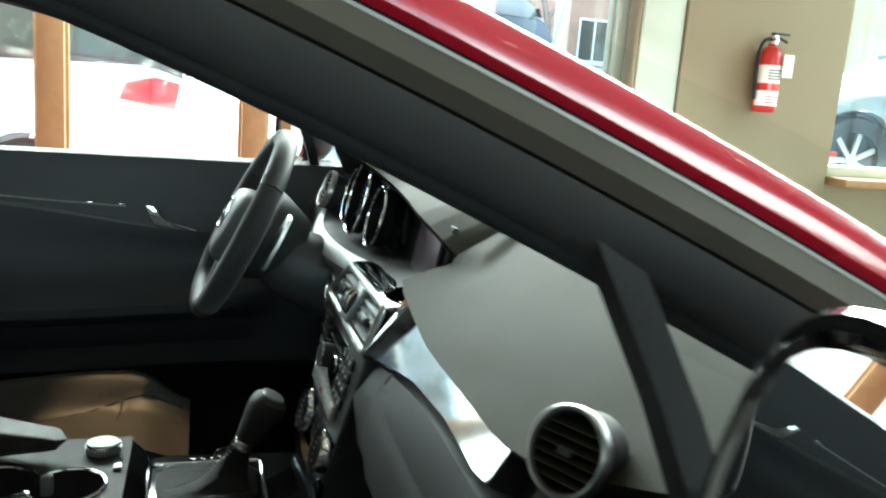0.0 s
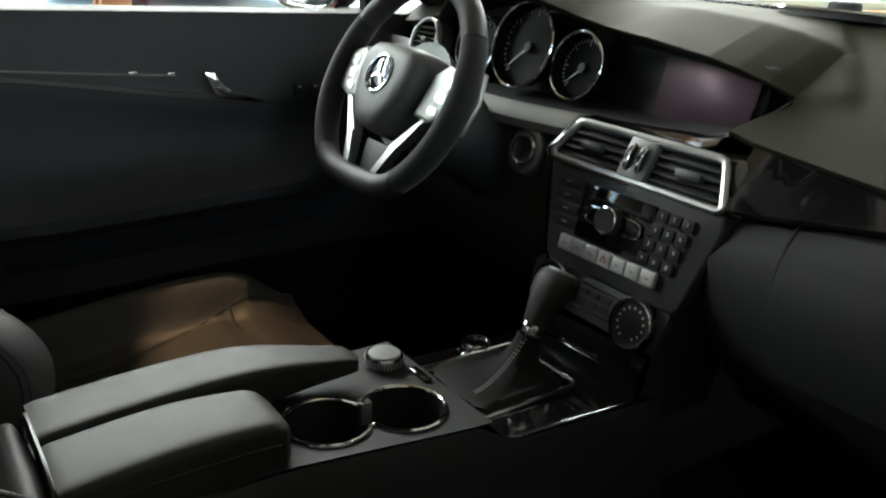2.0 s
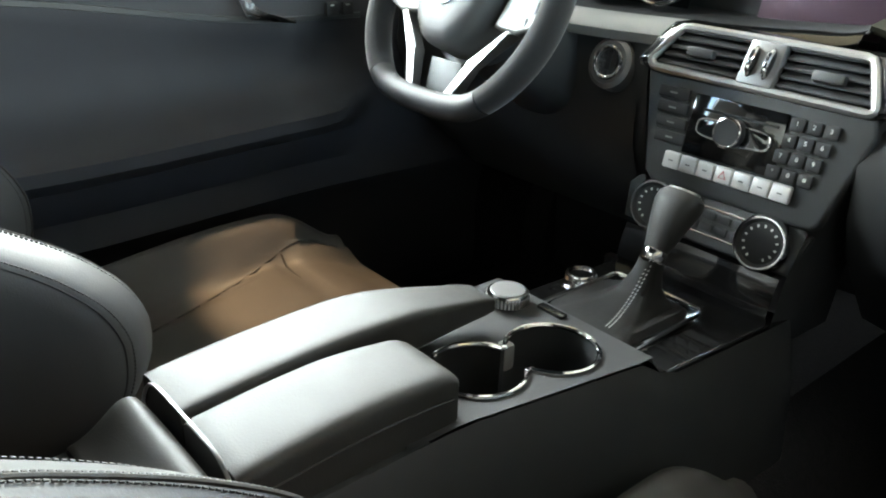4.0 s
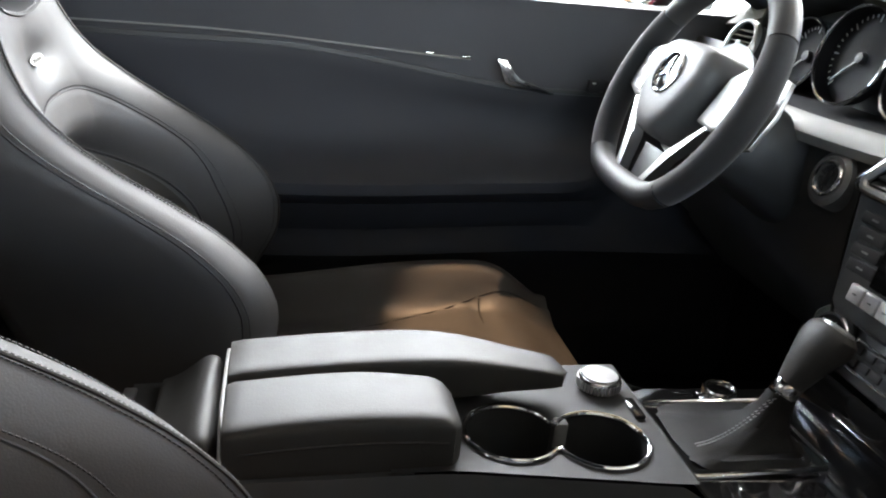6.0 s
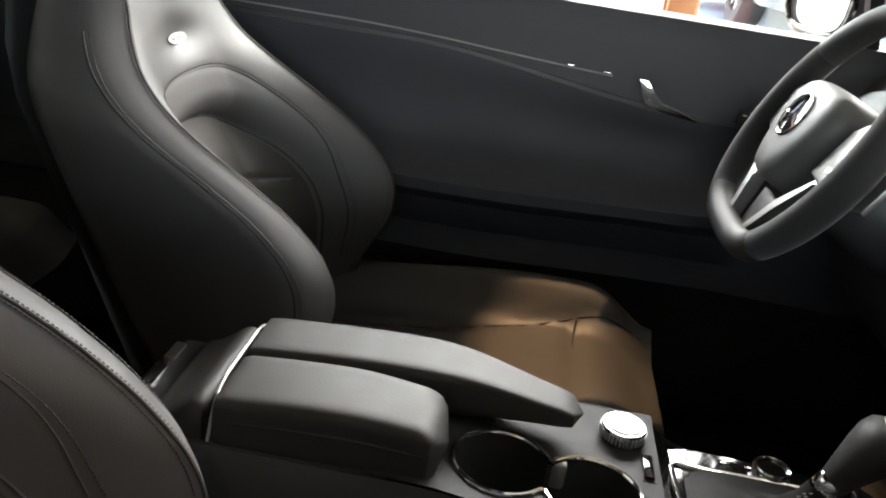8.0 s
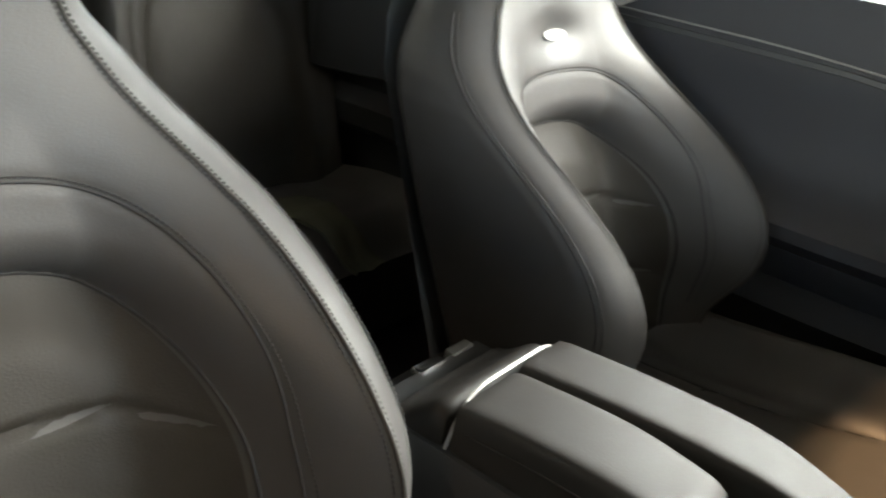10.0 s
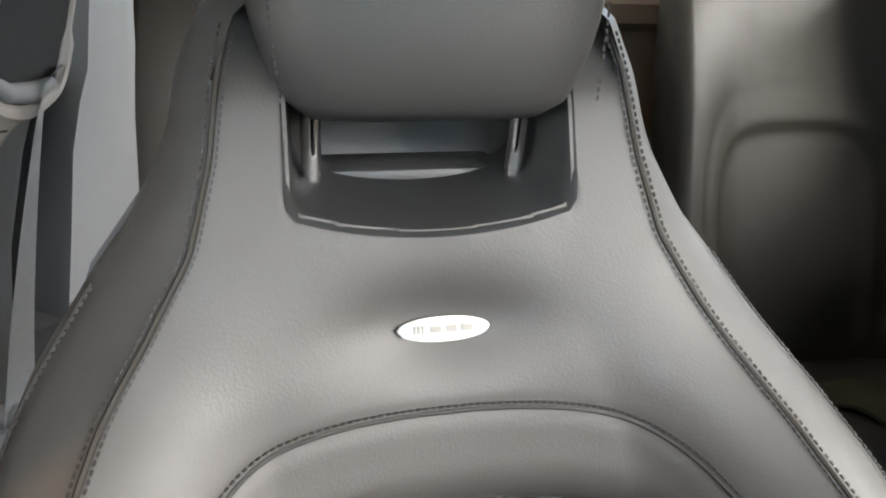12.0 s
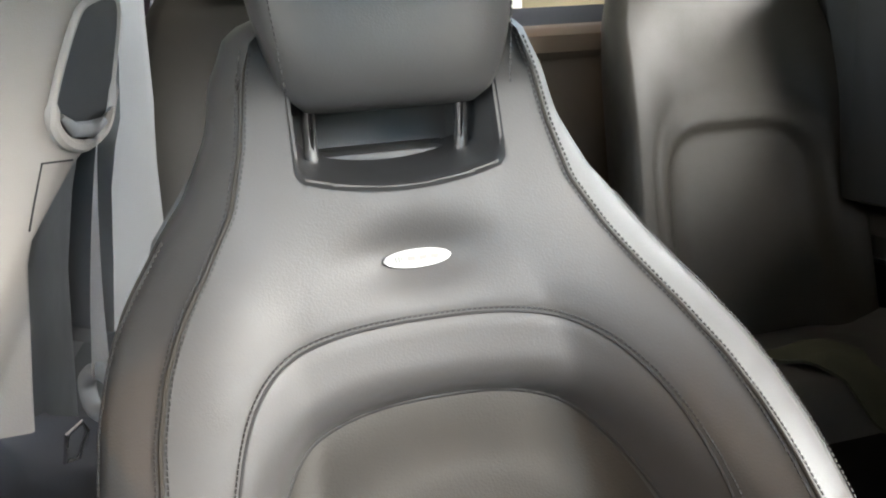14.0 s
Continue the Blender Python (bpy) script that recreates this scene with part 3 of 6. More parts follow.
# doors: inner panel, sill and outer mirror
DOOR_SEC = [(0.765, 0.972), (0.760, 0.990), (0.742, 0.994), (0.716, 0.988), (0.706, 0.965), (0.700, 0.925), (0.690, 0.905), (0.688, 0.895), (0.694, 0.870), (0.700, 0.800), (0.692, 0.745), (0.665, 0.715), (0.622, 0.704), (0.606, 0.694), (0.606, 0.676), (0.635, 0.655), (0.672, 0.640), (0.686, 0.590), (0.670, 0.570), (0.664, 0.550), (0.690, 0.520), (0.706, 0.420), (0.700, 0.300), (0.72, 0.27), (0.765, 0.27)]


def door_panel(drop):
    rows = []
    for x in np.linspace(0.92, -0.44, 36):
        arm = ease(0.66, 0.50, x)
        row = []
        for y, z in DOOR_SEC:
            yy = y - 0.012 * ease(0.2, 0.9, x)
            zz = z
            if 0.63 < z < 0.73 and y < 0.68:
                yy = yy + (0.685 - yy) * (1 - arm)
            if 0.84 < z < 0.93:
                zz = z - 0.05 * ease(0.0, 0.5, x) * (0.6 if z > 0.92 else 1)
            if z < 0.80:
                zz = z + 0.02 * ease(0.1, 0.6, x)
            zz -= drop * ease(0.90, 0.97, z)
            row.append((x, yy, zz))
        rows.append(row)
    return grid(rows, close_u=True, cap0=True, cap1=True)


for s in (1, -1):
    fix = (lambda b: b) if s > 0 else mirror_y
    dr = part("door", fix(door_panel(0.0 if s > 0 else 0.036)), DOOR, car, "black door card with padded armrest")
    # glossy trim strip along the door
    strip = []
    for x in np.linspace(0.62, -0.40, 24):
        d = 0.05 * ease(0.0, 0.5, x)
        strip.append([(x, y - 0.012 * ease(0.2, 0.9, x), z - d) for y, z in ((0.692, 0.903), (0.687, 0.900), (0.687, 0.893), (0.692, 0.890))])
    part("chrome_line", fix(tube([(x, 0.687 - 0.012 * ease(0.2, 0.9, x), 0.911 - 0.022 * ease(-0.1, 0.42, x)) for x in np.linspace(-0.40, 0.345, 20)], 0.0016, 6)), STRIP, dr, "thin metal line along the door")
    part("trim_strip", fix(grid(strip, close_u=True, cap0=True, cap1=True)), PLASTIC, dr, "black trim strip")
    hnd = slab([(-0.048, 0.026), (-0.030, 0.026), (-0.018, 0.002), (-0.006, -0.008), (0.053, -0.021), (0.054, -0.028), (-0.020, -0.018), (-0.031, -0.012)], 0.010, axes((0.43, 0.664, 0.872), (1, 0, 0), (0, 0, 1)), 0.003)
    part("door_handle", fix(hnd), CHROME, dr, "satin chrome inner door handle")
    for bx in (0.545, 0.575):
        part("switch", fix(box(bx, bx + 0.022, 0.664, 0.672, 0.850, 0.872, 0.003)), PLASTIC_MATT, dr)
        part("switch_mark", fix(box(bx + 0.006, bx + 0.012, 0.6625, 0.6645, 0.866, 0.868)), WHITE_MARK, dr)
    for bx, bz in ((0.27, 0.8955), (0.33, 0.893)):
        part("seat_switch", fix(box(bx, bx + 0.014, 0.680, 0.687, bz, bz + 0.003, 0.001)), CHROME, dr)
    # window guide bar and corner
    part("window_guide", fix(grid([[(x + a, y + b, z) for a, b in ((-0.010, -0.010), (0.010, -0.010), (0.010, 0.014), (-0.010, 0.014))] for x, y, z in ((0.735, 0.735, 0.945), (0.712, 0.712, 1.020), (0.682, 0.680, 1.100))], close_u=True, cap0=True, cap1=True)), RUBBER, dr, "black window guide bar")
    cg = part("corner_glass", fix(grid([[(0.755, 0.722, 0.965), (0.96, 0.728, 0.975)], [(0.73, 0.680, 1.03), (0.86, 0.690, 1.035)], [(0.705, 0.636, 1.085), (0.74, 0.655, 1.085)]])), GLASS, dr, "small fixed corner window")
    cg.visible_shadow = False
    # outer mirror
    mc = (0.690, 0.925, 1.042) if s > 0 else (0.655, 0.896, 1.044)
    mw, mx = (0.112, (-0.20, 1, 0)) if s > 0 else (0.102, (-0.34, 1, 0))
    mm = axes(mc, mx, (0, 0, 1)) @ Matrix.Rotation(0.0 if s > 0 else 0.25, 4, "X")
    back = []
    for d, k in ((0.0, 1.0), (0.012, 1.03), (0.035, 1.0), (0.060, 0.88), (0.078, 0.66), (0.086, 0.35)):
        back.append([mm @ Vector((a * k, b * k, d)) for a, b in oval(mw + 0.006, 0.068, 40, 3.0)])
    mir = part("door_mirror", fix(grid(back, close_u=True, cap0=True, cap1=True)), PLASTIC_MATT if s > 0 else PIANO, car, "black door mirror housing")
    part("mirror_glass", fix(slab(oval(mw - (0.026 if s > 0 else 0.006), 0.054, 40, 3.0), 0.004, mm @ Matrix.Translation((-0.014 if s > 0 else 0, 0, -0.004)))), MIRROR, mir, "flat mirror glass")
    part("mirror_bezel", fix(tube([mm @ Vector((a, b, 0)) for a, b in oval(mw, 0.062, 40, 3.0)], 0.007, 8, closed=True)), PIANO, mir, "gloss black mirror rim")
    part("mirror_foot", fix(box(mc[0] + 0.02, mc[0] + 0.09, 0.74, 0.84, 0.955, 0.99, 0.012, 3)), PLASTIC_MATT, mir)
    part("indicator_strip", fix(slab([(-0.09, -0.006), (0.08, -0.003), (0.08, 0.004), (-0.09, 0.006)], 0.004, mm @ Matrix.Translation((0.02, -0.012, 0.082)))), AMBER, mir, "amber indicator strip")

# door glass raised on the far side only
dg = part("side_glass", grid([[(x, y, z) for x in (0.66, 0.3, -0.1, -0.46)] for y, z in ((0.745, 0.98), (0.70, 1.12), (0.615, 1.30))]), GLASS, car, "raised clear side window")
dg.visible_shadow = False
for s in (1, -1):
    fix = (lambda b: b) if s > 0 else mirror_y
    qg = part("quarter_glass", fix(grid([[(x, y, z) for x in (-0.62, -0.9, -1.15)] for y, z in ((0.74, 1.0), (0.69, 1.13))])), TINTED, car, "dark tinted rear quarter window")

# B-pillar, rear side trim, parcel shelf


def pillar_rows(levels):
    return [[(x0 + w * a, y - 0.012 * (1 - (2 * a - 1) ** 4), z) for a in np.linspace(0, 1, 9)] + [(x0 + w, y + 0.075, z), (x0, y + 0.075, z)] for x0, w, y, z in levels]


SLOT = [(-0.030, -0.012), (-0.020, 0.022), (0.002, 0.064), (0.020, 0.080), (0.058, 0.086), (0.070, 0.070), (0.064, 0.020), (0.054, -0.026), (0.036, -0.040), (0.014, -0.044), (-0.014, -0.034)]
SLOT_LINE = [(p.x, p.y) for p in spline([(u, v, 0) for u, v in SLOT], 5, closed=True)]
for s in (1, -1):
    fix = (lambda b: b) if s > 0 else mirror_y
    # the trim slants inboard towards the rear; u runs rearward along it, v upward
    slot = axes((-0.46, 0.603, 1.0), (-0.906, -0.423, 0), (0, -0.215, 0.977))
    rows = []
    for v, end in ((-0.60, -0.120), (-0.35, -0.088), (-0.20, -0.064), (-0.135, -0.053), (-0.115, -0.047), (-0.085, -0.014), (-0.060, 0.014), (-0.051, 0.030), (-0.040, 0.058), (0.0, 0.072), (0.04, 0.079), (0.09, 0.090), (0.16, 0.100), (0.30, 0.115)):
        low = -0.14 * max(0.0, -0.135 - v)
        rows.append([slot @ Vector((u, v, h + low)) for u, h in [(u, 0.0) for u in np.linspace(-0.36, end - 0.012, 8)] + [(end - 0.006, 0.001), (end - 0.001, 0.005), (end, 0.012), (end - 0.004, 0.040), (-0.36, 0.040)]])
    bp = part("pillar_trim", fix(grid(rows, close_u=True, cap0=True, cap1=True)), PILLAR, car, "light grey cloth door pillar trim")
    # no hole is cut: a dark plate stands for the shaded opening
    part("belt_slot", fix(slab(SLOT_LINE, 0.003, slot @ Matrix.Translation((0, 0, -0.0045)))), PLASTIC_MATT, bp, "flat dark plate for the shaded belt slot")
    part("belt_slot_rim", fix(tube([slot @ Vector((u, v, -0.003)) for u, v in SLOT_LINE], [0.0065 if v < 0.0 else 0.0035 for u, v in SLOT_LINE], 8, closed=True)), PILLAR, bp, "rounded light grey slot rim")
    part("slot_lip", fix(tube([slot @ Vector((u, v, -0.006)) for u, v in ((-0.022, -0.012), (-0.004, -0.026), (0.022, -0.030), (0.044, -0.026))], [0.003, 0.007, 0.008, 0.004], 10)), GREY_TRIM, bp, "smooth grey belt outlet")
    part("trim_seam", fix(tube([slot @ Vector((u, v, -0.0004)) for u, v in ((0.004, -0.056), (-0.040, -0.050), (-0.052, -0.085), (-0.058, -0.105))], 0.0009, 6)), PLASTIC_MATT, bp)
    lp = part("lower_pillar_trim", fix(grid(pillar_rows(((-0.62, 0.21, 0.695, 0.27), (-0.63, 0.22, 0.688, 0.60), (-0.66, 0.25, 0.670, 0.80), (-0.70, 0.28, 0.657, 0.88), (-0.74, 0.29, 0.649, 0.92), (-0.80, 0.20, 0.642, 0.96))), close_u=True, cap0=True, cap1=True)), PLASTIC, car, "dark lower pillar trim")
    rt = part("rear_side_trim", fix(grid([[(x, y - b, z) for y, z in ((0.76, 1.04), (0.730, 1.04), (0.715, 1.00), (0.715, 0.80), (0.70, 0.64), (0.64, 0.62), (0.64, 0.58), (0.69, 0.55), (0.70, 0.30), (0.76, 0.30))] for x, b in ((-0.50, 0.0), (-0.75, 0.0), (-0.95, 0.02), (-1.30, 0.05))], close_u=True, cap0=True, cap1=True)), PLASTIC, car, "dark padded rear side panel")
    rows = []
    for z, ya, yb in ((0.680, 0.665, 0.600), (0.690, 0.637, 0.572), (0.78, 0.624, 0.569), (0.87, 0.612, 0.566), (0.92, 0.600, 0.562), (0.95, 0.590, 0.559), (1.05, 0.577, 0.555), (1.10, 0.575, 0.552)):
        rows.append([(-0.76, ya + 0.08, z), (-0.705, ya + 0.010, z)] + [(-0.70 - 0.15 * f, ya + (yb - ya) * f, z) for f in (0, 0.25, 0.5, 0.75, 0.96)] + [(-0.856, yb + 0.004, z), (-1.00, yb + 0.06, z), (-1.27, yb + 0.07, z)])
    # side shading put into the material: near panel grey, far panel black
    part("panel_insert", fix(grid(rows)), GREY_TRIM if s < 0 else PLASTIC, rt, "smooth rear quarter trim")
for s in (1, -1):
    fix = (lambda b: b) if s > 0 else mirror_y
    part("rear_pillar_trim", fix(grid([[(-0.96, 0.705, 1.03), (-0.97, 0.655, 1.15), (-0.98, 0.575, 1.275)], [(-1.20, 0.685, 1.04), (-1.20, 0.650, 1.12), (-1.20, 0.600, 1.195)], [(-1.47, 0.640, 1.075), (-1.47, 0.640, 1.085), (-1.47, 0.635, 1.095)], [(-1.47, 0.680, 1.075), (-1.47, 0.680, 1.085), (-1.47, 0.675, 1.095)], [(-1.20, 0.725, 1.04), (-1.20, 0.690, 1.12), (-1.20, 0.640, 1.195)], [(-0.96, 0.745, 1.03), (-0.97, 0.695, 1.15), (-0.98, 0.615, 1.275)]], close_v=True)), HEADLINER, car, "dark rear pillar trim")
part("parcel_shelf", grid([[(x, 0.66 * u, z) for u in np.linspace(-1, 1, 9)] for x, z in ((-1.14, 0.955), (-1.142, 0.986), (-1.155, 0.997), (-1.20, 1.000), (-1.25, 1.001), (-1.26, 0.97), (-1.2, 0.91))], close_v=True), SHELF_CLOTH, car, "dark brown parcel shelf below the rear window")

part("rear_window_frame", grid([[(x, 0.61 * u, z) for u in np.linspace(-1, 1, 9)] for x, z in ((-1.252, 1.000), (-1.300, 1.034), (-1.316, 1.030), (-1.262, 0.985))], close_v=True), HEADLINER, car, "black lower frame of the rear window")
# rear-view mirror and overhead console
rv = thing("rear_view_mirror", (0.45, 0.0, 1.21), "black rear-view mirror on the windscreen", "car mirror")
rm = axes((0.446, 0.0, 1.215), (0.42, 1, 0), (0.12, 0, 1))
part("housing", slab(oval(0.114, 0.038, 40, 3.4), 0.040, rm, 0.016, 4), PLASTIC_MATT, rv)
part("glass", slab(oval(0.106, 0.032, 40, 3.4), 0.003, rm @ Matrix.Translation((0, 0, -0.002))), MIRROR, rv, "mirror glass")
part("button", box(-0.008, 0.008, -0.042, -0.036, 0.004, 0.012, 0.002, m=rm), PLASTIC_MATT, rv)
part("stem", tube(spline([(0.47, 0, 1.225), (0.50, 0, 1.255), (0.50, 0, 1.30)]), [0.014] * 17), PLASTIC, rv)
sh = grid([[(0.46 + dx, y, 1.312 - 0.30 * dx - dz * (1 - 0.4 * dx / 0.18)) for y, dz in ((-0.075, 0.0), (-0.07, 0.016), (-0.05, 0.026), (0.0, 0.030), (0.05, 0.026), (0.07, 0.016), (0.075, 0.0))] for dx in np.linspace(0, 0.18, 7)], cap0=True, cap1=True)
part("sensor_cover", sh, PLASTIC, rv, "black sensor cover at the windscreen top")
for k in range(9):
    dx = 0.012 + 0.018 * k
    part("rib", tube([(0.46 + dx, y, 1.3115 - 0.30 * dx - dz * (1 - 0.4 * dx / 0.18)) for y, dz in ((-0.07, 0.016), (-0.05, 0.026), (0.0, 0.030), (0.05, 0.026), (0.07, 0.016))], 0.0009, 6), PLASTIC_MATT, rv)
oc = thing("overhead_console", (0.25, 0.0, 1.27), "dark overhead console with a pale reading light", "overhead console")
part("body", slab([(-0.11, -0.10), (0.09, -0.13), (0.09, 0.13), (-0.11, 0.10)], 0.035, Matrix.Translation((0.24, 0, 1.292)) @ Matrix.Rotation(math.pi, 4, "X"), 0.012, 3), PLASTIC, oc)
for s in (-1, 1):
    part("reading_light", box(-0.02, 0.045, s * 0.060 - 0.03, s * 0.060 + 0.03, -0.002, 0.002, 0.002, m=Matrix.Translation((0.24, 0, 1.2555))), PAPER, oc, "pale reading light lens")
for s in (-1, 1):
    sv = thing("sun_visor", (0.32, s * 0.33, 1.27), "dark folded sun visor under the headliner", "sun visor", "sun visors")
    part("pad", box(0.20, 0.37, s * 0.33 - 0.17, s * 0.33 + 0.17, 1.268, 1.284, 0.007, 3), HEADLINER, sv)
    part("hinge_rod", tube([(0.36, s * 0.33 - 0.19, 1.281), (0.36, s * 0.33 + 0.19, 1.281)], 0.004), PLASTIC, sv)

# ---------------------------------------------------------------- dashboard
dash = thing("dashboard", (0.85, 0, 0.60), "soft grey-green dashboard with gloss black trim band", "dashboard")
EY = (-0.129, -0.115, -0.10, -0.06, -0.02, 0.07, 0.15, 0.20, 0.25, 0.33, 0.42, 0.49, 0.54, 0.62, 0.72)
EX = (0.784, 0.779, 0.774, 0.767, 0.763, 0.766, 0.768, 0.757, 0.735, 0.708, 0.716, 0.735, 0.755, 0.770, 0.790)
EZ = (0.972, 0.979, 0.985, 0.996, 1.004, 1.014, 1.020, 1.030, 1.046, 1.064, 1.054, 1.032, 1.000, 0.985, 0.975)
PY = (-0.72, -0.66, -0.60, -0.55, -0.50, -0.30, -0.22, -0.129, -0.089)
PX = (0.800, 0.752, 0.722, 0.708, 0.703, 0.706, 0.713, 0.722, 0.730)


def edge(y):
    return table(y, EY, EX), table(y, EY, EZ)


def pad_z(x, z1):
    t = min(1.0, max(0.0, (x - 0.705) / 0.36))
    return 0.914 + (z1 - 0.914) * (1 - (1 - t) ** 1.7)


def hood_z(x, y, x0, z0, x1, z1):
    """The instrument hood: a rear slope up to a ridge over the display, then level towards the windscreen."""
    t = (x - x0) / (x1 - x0)
    ridge = ease(0.24, 0.08, y)
    peak = (0.868 - x0) / (x1 - x0)
    bump = 0.010 + 0.012 * ease(0.16, 0.30, y) * ease(0.60, 0.45, y)
    tri = t / peak if t < peak else (1 - t) / (1 - peak)
    return z0 + (z1 - z0) * t + bump * (1 - ridge) * math.sin(math.pi * max(0.0, t) ** 0.8) + 0.021 * ridge * tri


ys = np.concatenate([np.linspace(-0.72, -0.25, 24), np.linspace(-0.245, -0.1292, 30), np.linspace(-0.129, 0.0, 46), np.linspace(0.006, 0.72, 52)])
pad_rows, hood_rows = [], []
for y in ys:
    over = y >= -0.129
    xh, zh0 = edge(max(-0.129, y))
    x1, z1 = 1.075 - 0.13 * (y / 0.72) ** 2, 1.060 - 0.012 * (y / 0.72) ** 2
    x0 = xh if over else table(y, PY, PX)
    row = []
    for k in np.linspace(0, 1, 44):
        x = x0 + (x1 - x0) * k
        zp = pad_z(x, z1)
        zz = zp
        if x >= xh - 1e-9:
            lim = -0.205 + max(0.0, x - 0.784) * 0.75
            zz += max(0.0, hood_z(x, y, xh, zh0, x1, z1) - zp) * ease(lim - 0.016, lim + 0.016, y) * (ease(xh - 0.002, xh + 0.001 + 0.55 * (-0.129 - y), x) if not over else 1.0)
        row.append((x, y, zz))
    row.append((x1 + 0.01, y, z1 - 0.03))
    za = row[0][2]
    (hood_rows if over else pad_rows).append([(x0 + 0.012, y, za - 0.010), (x0 + 0.003, y, za - 0.004)] + row)
pad_rows.append([(p[0], -0.129, p[2]) for p in pad_rows[-1]])
part("top_pad", grid(pad_rows), DASH, dash, "soft grained grey-green dash top")
part("instrument_hood", grid(hood_rows), DASH, dash, "raised instrument hood with a ridge")
tongue = []
for y in np.linspace(-0.1292, -0.089, 8):
    xa, xb = table(y, PY, PX), 0.731 + (-0.089 - y) / 0.040 * 0.054
    tongue.append([(xa + 0.012, y, pad_z(xa, 1.06) - 0.010), (xa + 0.003, y, pad_z(xa, 1.06) - 0.004)] + [(xa + (xb - xa) * k, y, pad_z(xa + (xb - xa) * k, 1.06)) for k in np.linspace(0, 1, 8)] + [(xb + 0.004, y + 0.002, pad_z(xb, 1.06) - 0.012)])
part("pad_tongue", grid(tongue), DASH, dash, "soft dash edge under the display")

# defroster grille, centre speaker, sensor box
bm = bmesh.new()
for i in range(46):
    for j in range(5):
        gx, gy = 0.985 + 0.012 * j - 0.10 * ((0.28 - 0.0125 * i) / 0.72) ** 2, 0.30 - 0.0125 * i
        box(gx - 0.0035, gx + 0.0035, gy - 0.0045, gy + 0.0045, 1.0550, 1.0585, bm=bm)
dg2 = part("defroster_grille", bm, PLASTIC_MATT, dash, "fine black defroster grille")
dg2["kind"] = "stuff"
spk = slab(oval(0.018, 0.076, 40, 2.2), 0.012, Matrix.Translation((0.978, -0.038, 1.050)) @ Matrix.Rotation(0.10, 4, "Y"), 0.005, 3)
sp = part("centre_speaker", spk, PLASTIC, dash, "oval speaker pod with a chrome rim")
part("speaker_rim", tube([Matrix.Translation((0.978, -0.038, 1.059)) @ Matrix.Rotation(0.10, 4, "Y") @ Vector((a, b, 0)) for a, b in oval(0.020, 0.078, 40, 2.2)], 0.0022, 6, closed=True), CHROME, sp, "thin chrome rim")
part("light_sensor", box(1.012, 1.034, -0.050, -0.008, 1.050, 1.072, 0.006), PLASTIC_MATT, dash)

# instrument binnacle: dark lining, back panel, lower lip
up = [Vector((*edge(y)[:1], y, edge(y)[1])) for y in np.linspace(0.54, -0.128, 40)]
lo_pts = spline([(0.755, 0.54, 0.985), (0.722, 0.52, 0.915), (0.705, 0.42, 0.905), (0.705, 0.30, 0.902), (0.718, 0.19, 0.903), (0.738, 0.08, 0.906), (0.737, -0.02, 0.914), (0.733, -0.087, 0.924), (0.780, -0.127, 0.966)], 5)
lining_rows = [[p + Vector((0.002, 0, -0.007)), p + Vector((0.02, 0, -0.012)), Vector((0.845, p.y * 0.98, p.z - 0.035))] for p in up]
part("hood_lining", grid(lining_rows), PLASTIC_MATT, dash, "matt black hood lining")
part("binnacle_back", box(0.802, 0.815, 0.22, 0.50, 0.87, 1.026, 0.004), PLASTIC_MATT, dash)
part("binnacle_back", box(0.806, 0.818, -0.112, 0.15, 0.87, 0.978, 0.004), PLASTIC_MATT, dash)
part("binnacle_shelf", grid([[p + Vector((-0.002, 0, -0.002)), p + Vector((0.01, 0, 0.004)), Vector((0.806, p.y, p.z + 0.012))] for p in lo_pts]), PLASTIC_MATT, dash)
lip_pts = lo_pts[4:24]
part("gloss_lip", grid([[p + Vector((-0.001, 0, 0.002)), p + Vector((-0.008, 0, -0.001)), p + Vector((-0.018, 0, -0.010)), p + Vector((-0.010, 0, -0.026))] for p in lo_pts[23:36]]), PIANO, dash, "gloss black strip under the display")
part("lip_strip", grid([[p + Vector((-0.001, 0, 0.003)), p + Vector((-0.010, 0, -0.001)), p + Vector((-0.020, 0, -0.018)), p + Vector((-0.018, 0, -0.030)), p + Vector((0.006, 0, -0.030))] for p in lip_pts]), STRIP, dash, "satin silver lower instrument strip")
part("instrument_face", grid([[(0.775 + 0.025 * v, y, 0.90 + 0.108 * v) for y in np.linspace(0.50, 0.165, 8)] for v in (0, 0.5, 1)]), GAUGE, dash, "dark instrument face")
gx_axis, gy_axis = (0, -1, 0), (0.24, 0, 0.97)
for gy, gz, r, gx in ((0.425, 0.965, 0.050, 0.752), (0.300, 0.980, 0.064, 0.742), (0.190, 0.964, 0.048, 0.750)):
    gm = axes((gx, gy, gz), gx_axis, gy_axis)
    ga = part("gauge", lathe([(r - 0.002, 0.0), (r - 0.004, -0.018), (0.0, -0.020)], gm, 48, caps=False), GAUGE, dash, "round instrument dial in a chrome ring")
    part("gauge_ring", tube([gm @ Vector((r * math.cos(t), r * math.sin(t), 0)) for t in np.linspace(0, 2 * math.pi, 48, endpoint=False)], 0.0026, 8, closed=True), CHROME, ga, "thin chrome ring")
    bm = bmesh.new()
    for k in range(31):
        t = radians(225 - 270 * k / 30)
        big = k % 5 == 0
        box(r - (0.016 if big else 0.011), r - 0.007, -0.0008, 0.0008, -0.0188, -0.0178, m=gm @ Matrix.Rotation(t, 4, "Z"), bm=bm)
    part("scale_marks", bm, WHITE_MARK, ga, "white dial markings")
